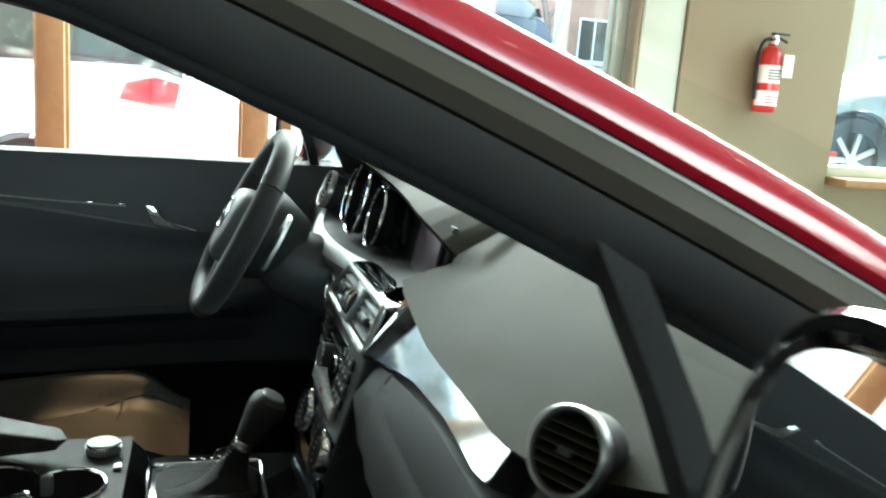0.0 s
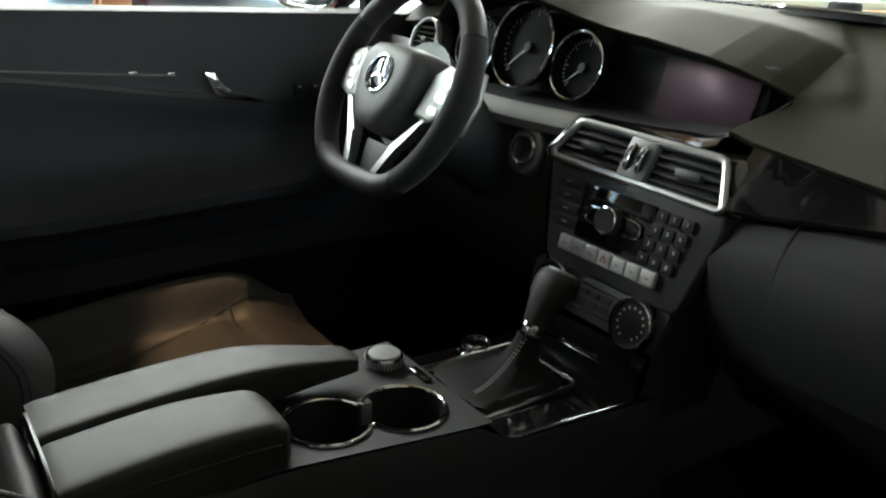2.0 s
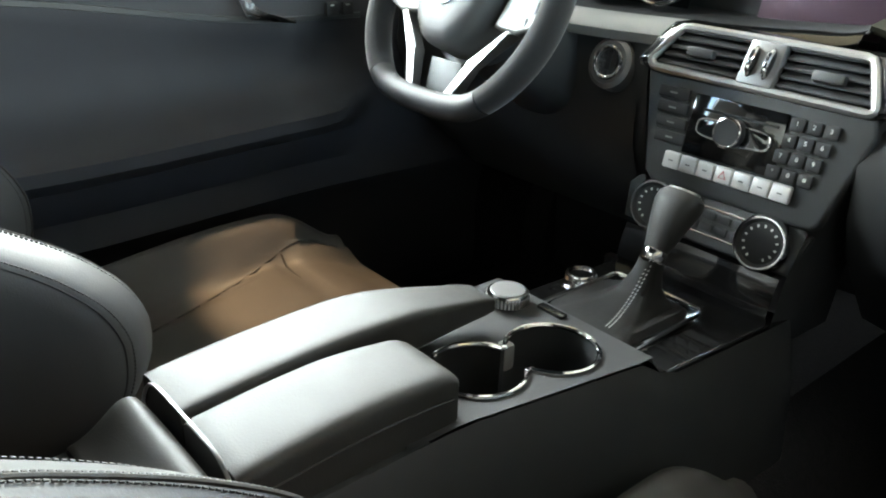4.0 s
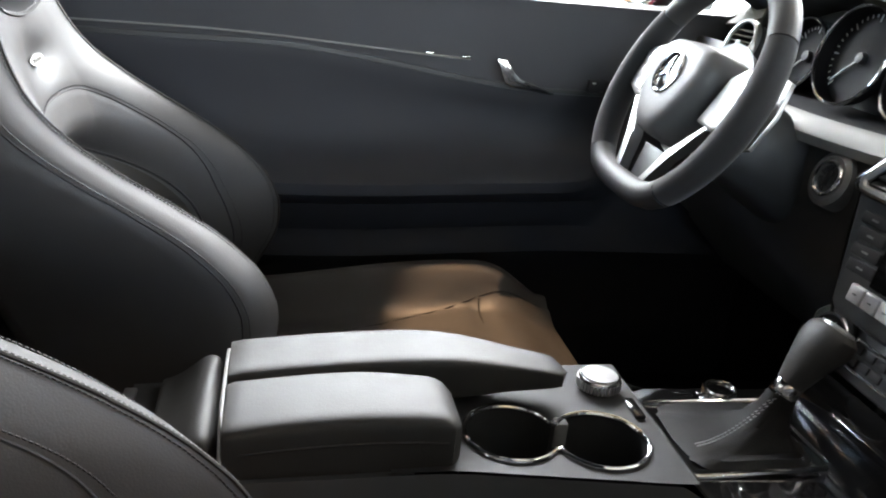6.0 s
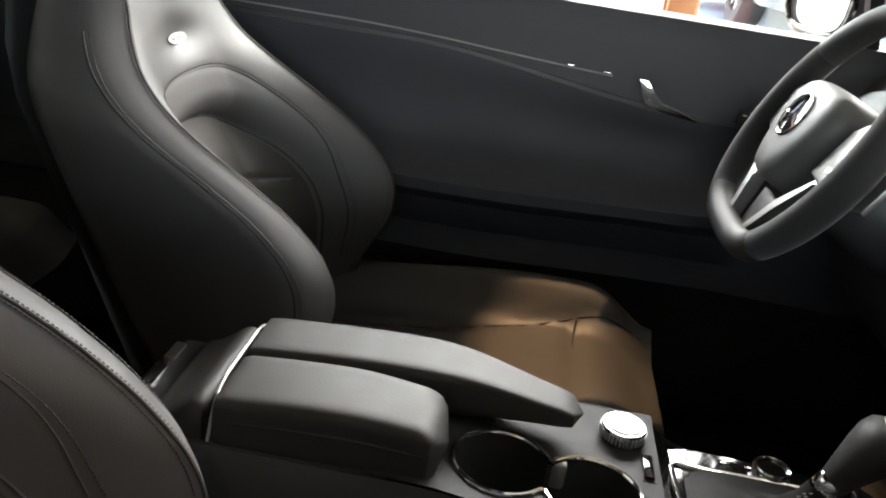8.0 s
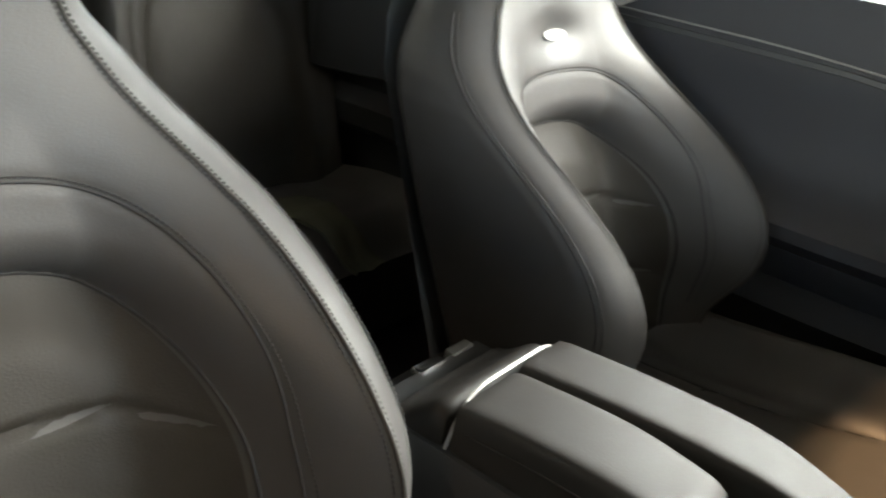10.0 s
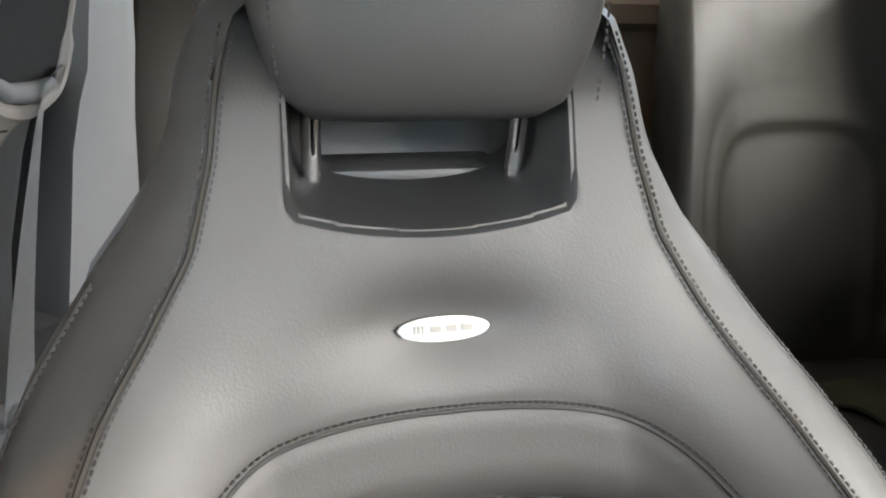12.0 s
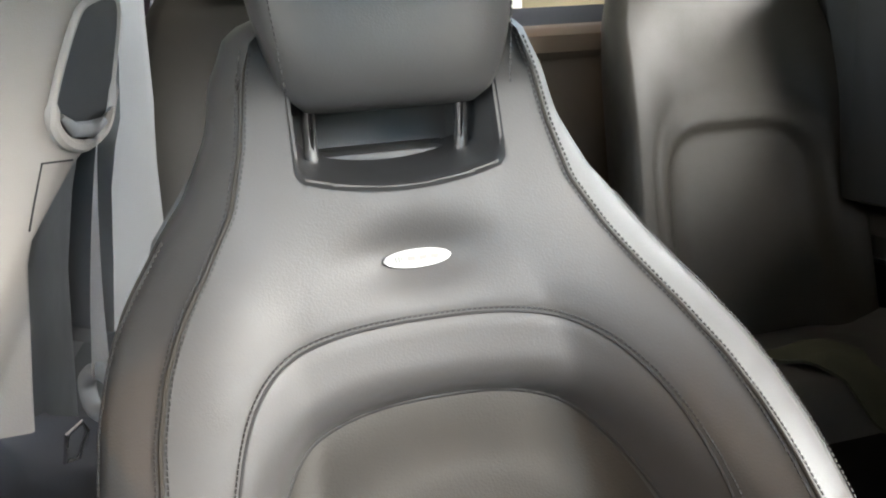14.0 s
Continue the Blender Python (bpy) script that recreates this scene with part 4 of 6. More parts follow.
    part("needle", box(0.0, r - 0.012, -0.001, 0.001, -0.016, -0.0145, m=gm @ Matrix.Rotation(radians(222), 4, "Z")), GREY_SILVER, ga, "thin dial needle")
    part("needle_hub", lathe([(0.0, -0.011), (0.007, -0.012), (0.008, -0.019)], gm, 20), PLASTIC, ga)

# display
scr = part("display", box(-0.078, 0.078, -0.042, 0.042, -0.004, 0.0, 0.002, m=axes((0.779, -0.010, 0.951), (-0.10, -1, 0), (0.19, 0, 1))), SCREEN, dash, "dark switched-off display with a purple sheen")
part("display_surround", box(-0.20, 0.086, -0.052, 0.052, -0.016, -0.008, 0.003, m=axes((0.779, -0.010, 0.951), (-0.10, -1, 0), (0.19, 0, 1))), PLASTIC_MATT, dash)

# trim band, lower dash
TB_Y = np.linspace(-0.565, -0.128, 26)


def band_z(y):
    return table(y, (-0.66, -0.58, -0.50, -0.40, -0.30, -0.24, -0.18, -0.128), (0.900, 0.884, 0.876, 0.880, 0.876, 0.868, 0.858, 0.852))


rows = []
for y in TB_Y:
    zl = band_z(y)
    xt = table(y, PY, PX)
    zt = pad_z(xt, 1.06) - 0.006
    xo = 0.03 * ease(-0.53, -0.58, y)
    face = [(0.686 + xo + (z - 0.868) * 0.80, y, z) for z in (zt - 0.003, 0.5 * (zt + zl), zl + 0.003)]
    rows.append([(xt + 0.006, y, zt + 0.001)] + face + [(face[2][0] + 0.006, y, zl - 0.003), (0.72 + xo, y, zl - 0.002)])
part("trim_band", grid(rows), PIANO, dash, "gloss black lacquer trim band")
rows = []
for y in np.linspace(-0.70, -0.135, 30):
    zl = band_z(max(-0.66, y))
    rows.append([(0.715, y, zl - 0.004), (0.694, y, zl - 0.010), (0.680, y, zl - 0.030), (0.668, y, 0.800), (0.676, y, 0.740), (0.700, y, 0.690), (0.735, y, 0.650), (0.80, y, 0.58), (0.95, y, 0.50)])
lower = part("lower_panel", grid(rows), PLASTIC_MATT, dash, "black lower dash with glovebox")
part("glovebox_lid", grid([[(x - 0.005, y, z) for x, z in ((0.690, 0.846), (0.676, 0.820), (0.667, 0.790), (0.676, 0.735), (0.702, 0.686))] for y in np.linspace(-0.60, -0.219, 14)]), PLASTIC_MATT, lower, "black glovebox lid")
part("lid_gap", tube([(0.697, -0.216, 0.858), (0.683, -0.216, 0.838), (0.669, -0.216, 0.80), (0.676, -0.216, 0.74), (0.700, -0.216, 0.690)], 0.0025, 6), PLASTIC_MATT, lower)
rows = []
for y in np.linspace(0.145, 0.70, 26):
    rows.append([(0.742 - 0.02 * ease(0.5, 0.3, y), y, 0.905 + 0.05 * ease(0.45, 0.62, y)), (0.715, y, 0.885 + 0.03 * ease(0.45, 0.62, y)), (0.700, y, 0.850), (0.705, y, 0.78), (0.72, y, 0.72), (0.76, y, 0.66), (0.86, y, 0.58), (0.98, y, 0.52)])
part("lower_panel", grid(rows), PLASTIC, dash, "black lower dash behind the steering column")
part("end_face", grid([[(0.78, 0.70, 0.985), (0.72, 0.70, 0.90), (0.72, 0.70, 0.70), (0.98, 0.70, 0.52)], [(1.0, 0.702, 1.04), (1.0, 0.702, 0.90), (1.0, 0.702, 0.70), (1.0, 0.702, 0.52)]]), PLASTIC, dash)
part("end_face", grid([[(0.735, -0.70, 0.945), (0.715, -0.70, 0.90), (0.70, -0.70, 0.70), (0.95, -0.70, 0.50)], [(1.0, -0.702, 1.04), (1.0, -0.702, 0.90), (1.0, -0.702, 0.70), (1.0, -0.702, 0.50)]]), PLASTIC, dash)

# round side vents
for vy, vz, vx, va, vs in ((0.530, 0.962, 0.722, 0.0, 0.72), (-0.602, 0.944, 0.716, 0.50, 0.58)):
    vm = axes((vx, vy, vz), (va, -1, 0), (0.35, 0, 0.94)) @ Matrix.Scale(vs, 4)
    sv = part("side_vent", lathe([(0.050, -0.05), (0.050, 0.0), (0.044, -0.004), (0.043, -0.05)], vm, 40), PLASTIC_MATT, dash, "round air vent with a chrome ring")
    part("vent_ring", lathe([(0.045, 0.0), (0.0465, 0.005), (0.050, 0.006), (0.053, 0.002), (0.053, -0.010), (0.049, -0.012)], vm, 48, caps=False), SATIN, sv, "satin chrome vent ring")
    part("vent_back", lathe([(0.0, -0.045), (0.046, -0.045)], vm, 24), PLASTIC_MATT, sv)
    for k in range(6):
        h = -0.030 + 0.012 * k
        w = math.sqrt(max(0, 0.043 ** 2 - h * h))
        part("vane", box(-w, w, -0.0012, 0.0012, -0.016, 0.010, 0.0006, m=vm @ Matrix.Translation((0, h, -0.008)) @ Matrix.Rotation(0.35, 4, "X")), DASH, sv)
    part("vane_tab", box(-0.010, 0.010, -0.005, 0.005, -0.002, 0.006, 0.002, m=vm), PLASTIC, sv)

# ---------------------------------------------------------------- centre stack
stack = thing("centre_stack", (0.68, 0, 0.66), "black centre stack with twin vents, radio keys and climate dials", "centre stack")
VT, VB = 0.903, 0.856
vlow, vup = 0.680, 0.704
hexa = [(0.117, VT, vup), (-0.113, VT, vup), (-0.135, VB, vlow), (-0.130, VB - 0.004, vlow - 0.002), (0.135, VB - 0.002, vlow - 0.002), (0.141, VB + 0.006, vlow)]
loop = [Vector((x, y, z)) for y, z, x in hexa]
fine = []
for i, p in enumerate(loop):
    nx = loop[(i + 1) % len(loop)]
    pv = loop[(i - 1) % len(loop)]
    k = min(0.010, (nx - p).length * 0.4, (pv - p).length * 0.4)
    fine += [p + (pv - p).normalized() * k, p * 0.6 + (p + (pv - p).normalized() * k) * 0.2 + (p + (nx - p).normalized() * k) * 0.2, p + (nx - p).normalized() * k]
part("vent_frame", tube(fine, 0.0052, 8, closed=True), SATIN, stack, "chrome frame round the twin vents")
ctr = Vector((0.69, 0.0, 0.878))
outer = [ctr + (p - ctr) * 1.17 + Vector((0.004, 0, 0)) for p in fine]
outer = [Vector((p.x + 0.004, p.y, p.z)) for p in outer]
part("vent_surround", grid([[p for p in fine], [p * 0.5 + q * 0.5 + Vector((-0.004, 0, 0)) for p, q in zip(fine, outer)], outer, [q + Vector((0.05, 0, 0)) for q in outer]], close_u=True), PIANO, stack, "gloss black vent surround")
part("vent_well", grid([[p + Vector((0.002, 0, 0)) for p in fine], [ctr + (p - ctr) * 0.97 + Vector((0.05, 0, 0)) for p in fine]], close_u=True, cap1=True), PLASTIC_MATT, stack, "dark vent cavity")
slope = Vector((vup - vlow, 0, VT - VB)).normalized()
for s in (1, -1):
    for k in range(5):
        f = 0.10 + 0.20 * k
        wo = 0.139 - (0.139 - 0.115) * f
        base = Vector((vlow + (vup - vlow) * f, 0, VB + (VT - VB) * f))
        m = Matrix.Translation(base) @ Matrix.Rotation(-0.35, 4, "Y")
        part("vane", box(-0.002, 0.020, (0.024 if s > 0 else -wo + 0.004), (wo - 0.004 if s > 0 else -0.024), -0.0013, 0.0013, 0.0006, m=m), PLASTIC, stack)
    part("vane_tab", box(-0.008, 0.004, s * 0.078 - 0.018, s * 0.078 + 0.018, -0.006, 0.006, 0.003, m=Matrix.Translation((0.690, 0, 0.877)) @ Matrix.Rotation(0.4, 4, "Y")), PLASTIC, stack, "grey vent tab")
vw = axes((0.688, 0.0, 0.879), (0, -1, 0), slope)
part("vent_divider", box(-0.022, 0.022, -0.026, 0.026, -0.010, 0.004, 0.003, m=vw), GREY_SILVER, stack, "satin grey divider between the vents")
for s in (-1, 1):
    part("thumb_wheel_slot", slab(oval(0.0055, 0.018, 24), 0.002, vw @ Matrix.Translation((s * 0.010, 0, 0.0042))), PLASTIC_MATT, stack)
    part("thumb_wheel", tube([vw @ Vector((s * 0.010, 0.015 * math.cos(t), 0.004 + 0.006 * math.sin(t))) for t in np.linspace(0, math.pi, 10)], 0.0032, 8), CHROME, stack, "ribbed chrome thumb wheel")


def sx(z):
    return 0.668 + (z - 0.80) * 0.20


sm = axes((sx(0.80), 0.0, 0.80), (0, -1, 0), (0.20, 0, 1.0))   # x to the right of the car, y up, z to the rear
S_OUT = [(-0.142, 0.052), (0.140, 0.052), (0.146, 0.030), (0.118, -0.072), (0.108, -0.080), (-0.100, -0.080), (-0.112, -0.070)]
part("stack_panel", slab(S_OUT, 0.010, sm @ Matrix.Translation((0, 0, -0.010)), 0.006, 3), PLASTIC, stack, "black radio panel")
for s in (1, -1):
    part("stack_flank", grid([[(sx(z) + 0.004, s * y0, z), (sx(z) + 0.03, s * (y0 + 0.008), z), (sx(z) + 0.13, s * (y0 + 0.012), z)] for z, y0 in ((0.86, 0.146), (0.83, 0.141), (0.77, 0.124), (0.72, 0.108), (0.66, 0.100), (0.58, 0.10))]), PLASTIC, stack)
part("radio_face", slab([(-0.066, -0.036), (0.052, -0.036), (0.052, 0.036), (-0.066, 0.036)], 0.003, sm, 0.002), PIANO, stack, "black radio face")
part("disc_slot", box(-0.050, 0.045, 0.018, 0.021, 0.0032, 0.0042, m=sm), PLASTIC_MATT, stack)
part("knob_bar", slab(oval(0.046, 0.011, 28, 4), 0.006, sm @ Matrix.Translation((-0.005, 0.0, 0.002)), 0.002), PIANO, stack)
part("knob_bar_rim", tube([sm @ Matrix.Translation((-0.005, 0.0, 0.007)) @ Vector((a, b, 0)) for a, b in oval(0.046, 0.011, 36, 4)], 0.0014, 6, closed=True), CHROME, stack)
kn = part("volume_knob", lathe([(0.0165, 0.0), (0.0165, 0.018), (0.015, 0.020), (0.0, 0.0195)], sm @ Matrix.Translation((-0.005, 0.001, 0.002)), 32), PLASTIC_MATT, stack, "volume knob in a chrome ring")
part("knob_ring", tube([sm @ Matrix.Translation((-0.005, 0.001, 0.0205)) @ Vector((0.016 * math.cos(t), 0.016 * math.sin(t), 0)) for t in np.linspace(0, 2 * math.pi, 32, endpoint=False)], 0.0018, 8, closed=True), CHROME, kn)
for r in range(4):
    for c in range(3):
        kx, ky = 0.064 + 0.0188 * c, 0.027 - 0.0185 * r
        ky -= 0.0
        kk = part("radio_key", box(kx - 0.0085, kx + 0.0085, ky - 0.0075, ky + 0.0075, 0.0, 0.005, 0.0022, m=sm @ Matrix.Translation((-0.004 * r, 0, 0))), PLASTIC_MATT, stack)
        n = 3 * r + c
        txt = "123456789*0#"[n]
        letters("key_digit", txt, 0.007, sm @ Matrix.Translation((-0.004 * r + kx, ky + 0.001, 0.0055)), WHITE_MARK, kk)
for r in range(4):
    for c in range(1):
        kx, ky = -0.0945 + 0.003 * r, 0.030 - 0.0175 * r
        kk = part("radio_key", box(kx - 0.0215, kx + 0.0215, ky - 0.0072, ky + 0.0072, 0.0, 0.005, 0.0022, m=sm), PLASTIC_MATT, stack)
        part("key_mark", box(kx - 0.005, kx + 0.005, ky - 0.001, ky + 0.001, 0.005, 0.0054, m=sm), GREY_SILVER, kk)
for k in range(7):
    kx = -0.0725 + 0.0236 * k
    kk = part("silver_key", box(kx - 0.0114, kx + 0.0114, -0.058, -0.038, 0.0, 0.008, 0.0025, 3, m=sm), KEY_SILVER, stack, "satin silver push key")
    if k == 3:
        part("warning_mark", tube([sm @ Vector((kx + 0.0055 * math.sin(t), -0.0485 + 0.0055 * math.cos(t), 0.0085)) for t in (0, 2.094, 4.189)], 0.0007, 6, closed=True), EXT_RED, kk, "red warning triangle")
    else:
        part("key_mark", box(kx - 0.003, kx + 0.003, -0.049, -0.0476, 0.008, 0.0084, m=sm), PLASTIC, kk)
# climate panel
cm = axes((0.652, 0.0, 0.695), (0, -1, 0), (0.30, 0, 1.0))
part("climate_panel", slab([(-0.125, -0.030), (0.100, -0.030), (0.112, 0.020), (0.10, 0.028), (-0.12, 0.028), (-0.132, 0.015)], 0.012, cm @ Matrix.Translation((0, 0, -0.012)), 0.005, 3), PLASTIC, stack, "black climate panel")
for s in (-1, 1):
    part("climate_line", tube([cm @ Vector((-0.09, 0.016 * s, 0.001)), cm @ Vector((0.04, 0.016 * s, 0.001))], 0.0013, 6), CHROME, stack, "thin chrome line")
for c in range(6):
    for r in (-1, 1):
        kx = -0.066 + 0.019 * c
        part("climate_key", box(kx - 0.008, kx + 0.008, r * 0.007 - 0.005, r * 0.007 + 0.005, 0.0, 0.003, 0.0015, m=cm), PLASTIC_MATT, stack)
for s, kx in ((-1, -0.080), (1, 0.065)):
    dm = cm @ Matrix.Translation((kx, -0.002, 0))
    dl = part("climate_dial", lathe([(0.030, 0.0), (0.030, 0.014), (0.0275, 0.016), (0.024, 0.013), (0.0, 0.0125)], dm, 40), PLASTIC_MATT, stack, "round climate dial with a chrome ring")
    part("dial_ring", lathe([(0.0325, 0.0), (0.0325, 0.013), (0.030, 0.0165), (0.0278, 0.0165), (0.0285, 0.0)], dm, 48), CHROME, dl, "ribbed chrome dial ring")
    bm = bmesh.new()
    for k in range(13):
        box(0.018, 0.021, -0.001, 0.001, 0.0128, 0.0134, m=dm @ Matrix.Rotation(radians(-60 + 25 * k), 4, "Z"), bm=bm)
    part("dial_marks", bm, WHITE_MARK, dl)
# storage flap below
part("storage_flap", grid([[(x, y, z) for x, z in ((0.640, 0.662), (0.632, 0.640), (0.628, 0.618), (0.64, 0.60))] for y in np.linspace(-0.095, 0.115, 6)]), PIANO, stack, "gloss black storage flap")
# ignition button
ig = thing("ignition_button", (0.722, 0.24, 0.835), "round ignition switch with a pale ring", "ignition switch")
im = axes((0.698, 0.214, 0.841), (0, -1, 0), (0.30, 0, 1))
part("collar", lathe([(0.036, -0.02), (0.034, 0.006), (0.028, 0.010), (0.024, 0.008)], im, 36), GREY_SILVER, ig)
part("ring", tube([im @ Vector((0.0205 * math.cos(t), 0.0205 * math.sin(t), 0.010)) for t in np.linspace(0, 2 * math.pi, 36, endpoint=False)], 0.003, 8, closed=True), CHROME, ig)
part("cap", lathe([(0.018, 0.0), (0.017, 0.008), (0.0, 0.008)], im, 30), PLASTIC, ig)
part("slot", box(-0.004, 0.004, -0.010, 0.010, 0.008, 0.0095, 0.001, m=im), PLASTIC_MATT, ig)

# ---------------------------------------------------------------- steering wheel
wheel = thing("steering_wheel", (0.60, 0.362, 0.88), "black leather and suede flat-bottomed steering wheel with silver spokes", "steering wheel")
swm = axes((0.555, 0.355, 0.918), (0, -1, 0), (0.427, 0, 0.904)) @ Matrix.Scale(1.035, 4)
RIM_R = 0.155


def rim_point(t):
    x, y = RIM_R * math.sin(t), RIM_R * math.cos(t)
    flat, k = -0.142, 0.026
    if y < flat + k:
        y = flat + k - k * math.tanh((flat + k - y) / k)
    return Vector((x, y, 0.0))


def rim_piece(name, a, b, material, label, fat=0.0):
    pts = [rim_point(radians(t)) for t in np.linspace(a, b, max(8, int((b - a) / 4)))]
    rows = []
    for i, p in enumerate(pts):
        d = (pts[min(i + 1, len(pts) - 1)] - pts[max(i - 1, 0)]).normalized()
        out = Vector((-d.y, d.x, 0))
        swell = 1 + fat * math.sin(math.pi * i / (len(pts) - 1))
        rows.append([swm @ (p + (out * math.cos(k) * 0.0165 + Vector((0, 0, 1)) * math.sin(k) * 0.0185) * swell) for k in np.linspace(0, 2 * math.pi, 16, endpoint=False)])
    return part(name, grid(rows, close_u=True, cap0=True, cap1=True), material, wheel, label)


rim_piece("rim_top", -58, 58, WHEEL_LEATHER, "smooth leather rim top")
rim_piece("rim_side", 58.4, 140, SUEDE, "suede grip", 0.08)
rim_piece("rim_side", -140, -58.4, SUEDE, "suede grip", 0.08)
rim_piece("rim_bottom", 140.4, 219.6, WHEEL_LEATHER, "smooth leather rim bottom")
part("centre_mark", tube([swm @ (rim_point(0) + Vector((0, math.cos(k) * 0.0169, math.sin(k) * 0.0189))) for k in np.linspace(-0.2, math.pi - 0.2, 12)], 0.0011, 6), PAPER, wheel, "pale centre mark")
HUB = [(-0.082, 0.030), (-0.072, 0.052), (-0.045, 0.062), (0.045, 0.062), (0.072, 0.052), (0.082, 0.030), (0.078, -0.005), (0.058, -0.045), (0.036, -0.070), (0.018, -0.078), (-0.018, -0.078), (-0.036, -0.070), (-0.058, -0.045), (-0.078, -0.005)]
hub_s = [(p.x * 0.87, p.y * 0.90) for p in spline([(x, y, 0) for x, y in HUB], 4, closed=True)]
part("airbag_cover", grid([[swm @ Vector((x * k, (y + 0.01) * k - 0.01, h)) for x, y in hub_s] for k, h in ((1.0, -0.036), (1.0, 0.000), (0.985, 0.009), (0.94, 0.018), (0.86, 0.0245), (0.70, 0.0280), (0.45, 0.0295), (0.15, 0.0295))], close_u=True, cap0=True, cap1=True), HUB_GREY, wheel, "smooth grey airbag cover")
part("hub_back", lathe([(0.055, -0.10), (0.075, -0.05), (0.080, -0.034), (0.0, -0.034)], swm, 36), PLASTIC, wheel)
part("emblem_disc", lathe([(0.0, 0.0300), (0.024, 0.0300), (0.027, 0.0285)], swm @ Matrix.Translation((0, 0.006, 0)), 36), PIANO, wheel)
part("emblem_ring", tube([swm @ Vector((0.0265 * math.cos(t), 0.006 + 0.0265 * math.sin(t), 0.0305)) for t in np.linspace(0, 2 * math.pi, 40, endpoint=False)], 0.0022, 8, closed=True), CHROME, wheel, "chrome emblem ring")
bm = bmesh.new()
for k in range(3):
    a = radians(90 + 120 * k)
    slab([(0.0, -0.0032), (0.025, 0.0), (0.0, 0.0032)], 0.003, swm @ Matrix.Translation((0, 0.006, 0.0295)) @ Matrix.Rotation(a, 4, "Z"), 0.0012, 1, bm)
part("emblem_bars", bm, CHROME, wheel, "plain chrome emblem bars")
for s in (1, -1):
    pod = [(0.070, -0.030), (0.083, 0.030), (0.105, 0.046), (0.144, 0.034), (0.149, 0.010), (0.138, -0.024), (0.108, -0.034)]
    pd = part("button_pod", slab([(s * x, y) for x, y in pod][::s], 0.018, swm @ Matrix.Translation((0, 0.0, -0.016)), 0.005, 3), STRIP, wheel, "satin silver spoke with buttons")
    for bx, by, w, h in ((0.122, 0.022, 0.013, 0.008), (0.117, 0.000, 0.013, 0.008), (0.110, -0.019, 0.011, 0.006)):
        bt = part("button", box(s * bx - w, s * bx + w, by - h, by + h, 0.0015, 0.0034, 0.001, m=swm), SATIN, pd, "grey push button")
        part("button_mark", box(s * bx - 0.004, s * bx + 0.004, by - 0.0007, by + 0.0007, 0.0034, 0.0037, m=swm), PLASTIC, bt)
    leg = [(0.106, -0.034), (0.094, -0.030), (0.049, -0.076), (0.030, -0.134), (0.020, -0.145), (0.036, -0.145), (0.043, -0.134), (0.061, -0.082)]
    part("lower_spoke", slab([(s * x, y) for x, y in leg][::s], 0.016, swm @ Matrix.Translation((0, 0, -0.014)), 0.004, 2), SATIN, wheel, "satin silver lower spoke")
part("spoke_base", slab([(-0.024, -0.145), (0.024, -0.145), (0.028, -0.130), (-0.028, -0.130)], 0.012, swm @ Matrix.Translation((0, 0, -0.012)), 0.003, 2), SATIN, wheel)
part("spoke_infill", slab([(-0.018, -0.138), (0.018, -0.138), (0.030, -0.08), (-0.030, -0.08)], 0.006, swm @ Matrix.Translation((0, 0, -0.018)), 0.002), PLASTIC, wheel)
for s in (1, -1):
    pad = [(0.085, 0.020), (0.100, 0.060), (0.124, 0.056), (0.134, 0.016), (0.126, -0.030), (0.108, -0.036)]
    part("shift_paddle", slab([(s * x, y) for x, y in pad][::s], 0.006, swm @ Matrix.Translation((0, 0, -0.050)), 0.002, 2), SATIN, wheel, "silver shift paddle")

col = thing("steering_column", (0.66, 0.362, 0.84), "black steering column shroud with stalks", "steering column")
cdir = swm.to_3x3() @ Vector((0, 0, -1))
rows = []
for d, a, b in ((0.065, 0.052, 0.046), (0.085, 0.066, 0.056), (0.13, 0.072, 0.062), (0.20, 0.080, 0.070), (0.27, 0.090, 0.080)):
    rows.append([swm @ Vector((x, y - 0.02, -d)) for x, y in oval(a, b, 28, 2.6)])
part("shroud", grid(rows, close_u=True, cap0=True, cap1=True), PLASTIC, col)
for s, y0, z0 in ((-1, 0.02, -0.095), (-1, -0.035, -0.10)):
    part("stalk", tube([swm @ Vector((s * x, y0 + dy, z0 + dz)) for x, dy, dz in ((0.05, 0, 0), (0.09, 0.006, 0.006), (0.14, 0.012, 0.012), (0.165, 0.014, 0.014))], [0.008, 0.008, 0.009, 0.007], 10), PLASTIC, col, "black control stalk")
part("knee_bolster", grid([[(x, y, z) for x, z in ((0.70, 0.80), (0.705, 0.74), (0.74, 0.66), (0.82, 0.58))] for y in (0.17, 0.25, 0.45, 0.60)]), PLASTIC, col)
pedals = thing("brake_pedal", (0.98, 0.30, 0.40), "metal brake pedal in the dark footwell", "pedal")
part("pedal_plate", box(0.93, 0.95, 0.25, 0.36, 0.38, 0.45, 0.006), SATIN, pedals)
part("pedal_arm", tube([(0.95, 0.305, 0.42), (1.02, 0.305, 0.60)], 0.010), PLASTIC, pedals)

# ---------------------------------------------------------------- centre console
con = thing("centre_console", (0.25, 0.015, 0.45), "dark centre console with cupholders and split armrest", "centre console")


def con_z(x):
    return table(x, (-0.10, 0.18, 0.402, 0.430, 0.64), (0.648, 0.656, 0.655, 0.626, 0.618))


def con_w(x):
    return table(x, (-0.10, 0.2, 0.39, 0.64), (-0.066, -0.071, -0.100, -0.108)), table(x, (-0.10, 0.2, 0.40, 0.64), (0.096, 0.102, 0.108, 0.115))


rows = []
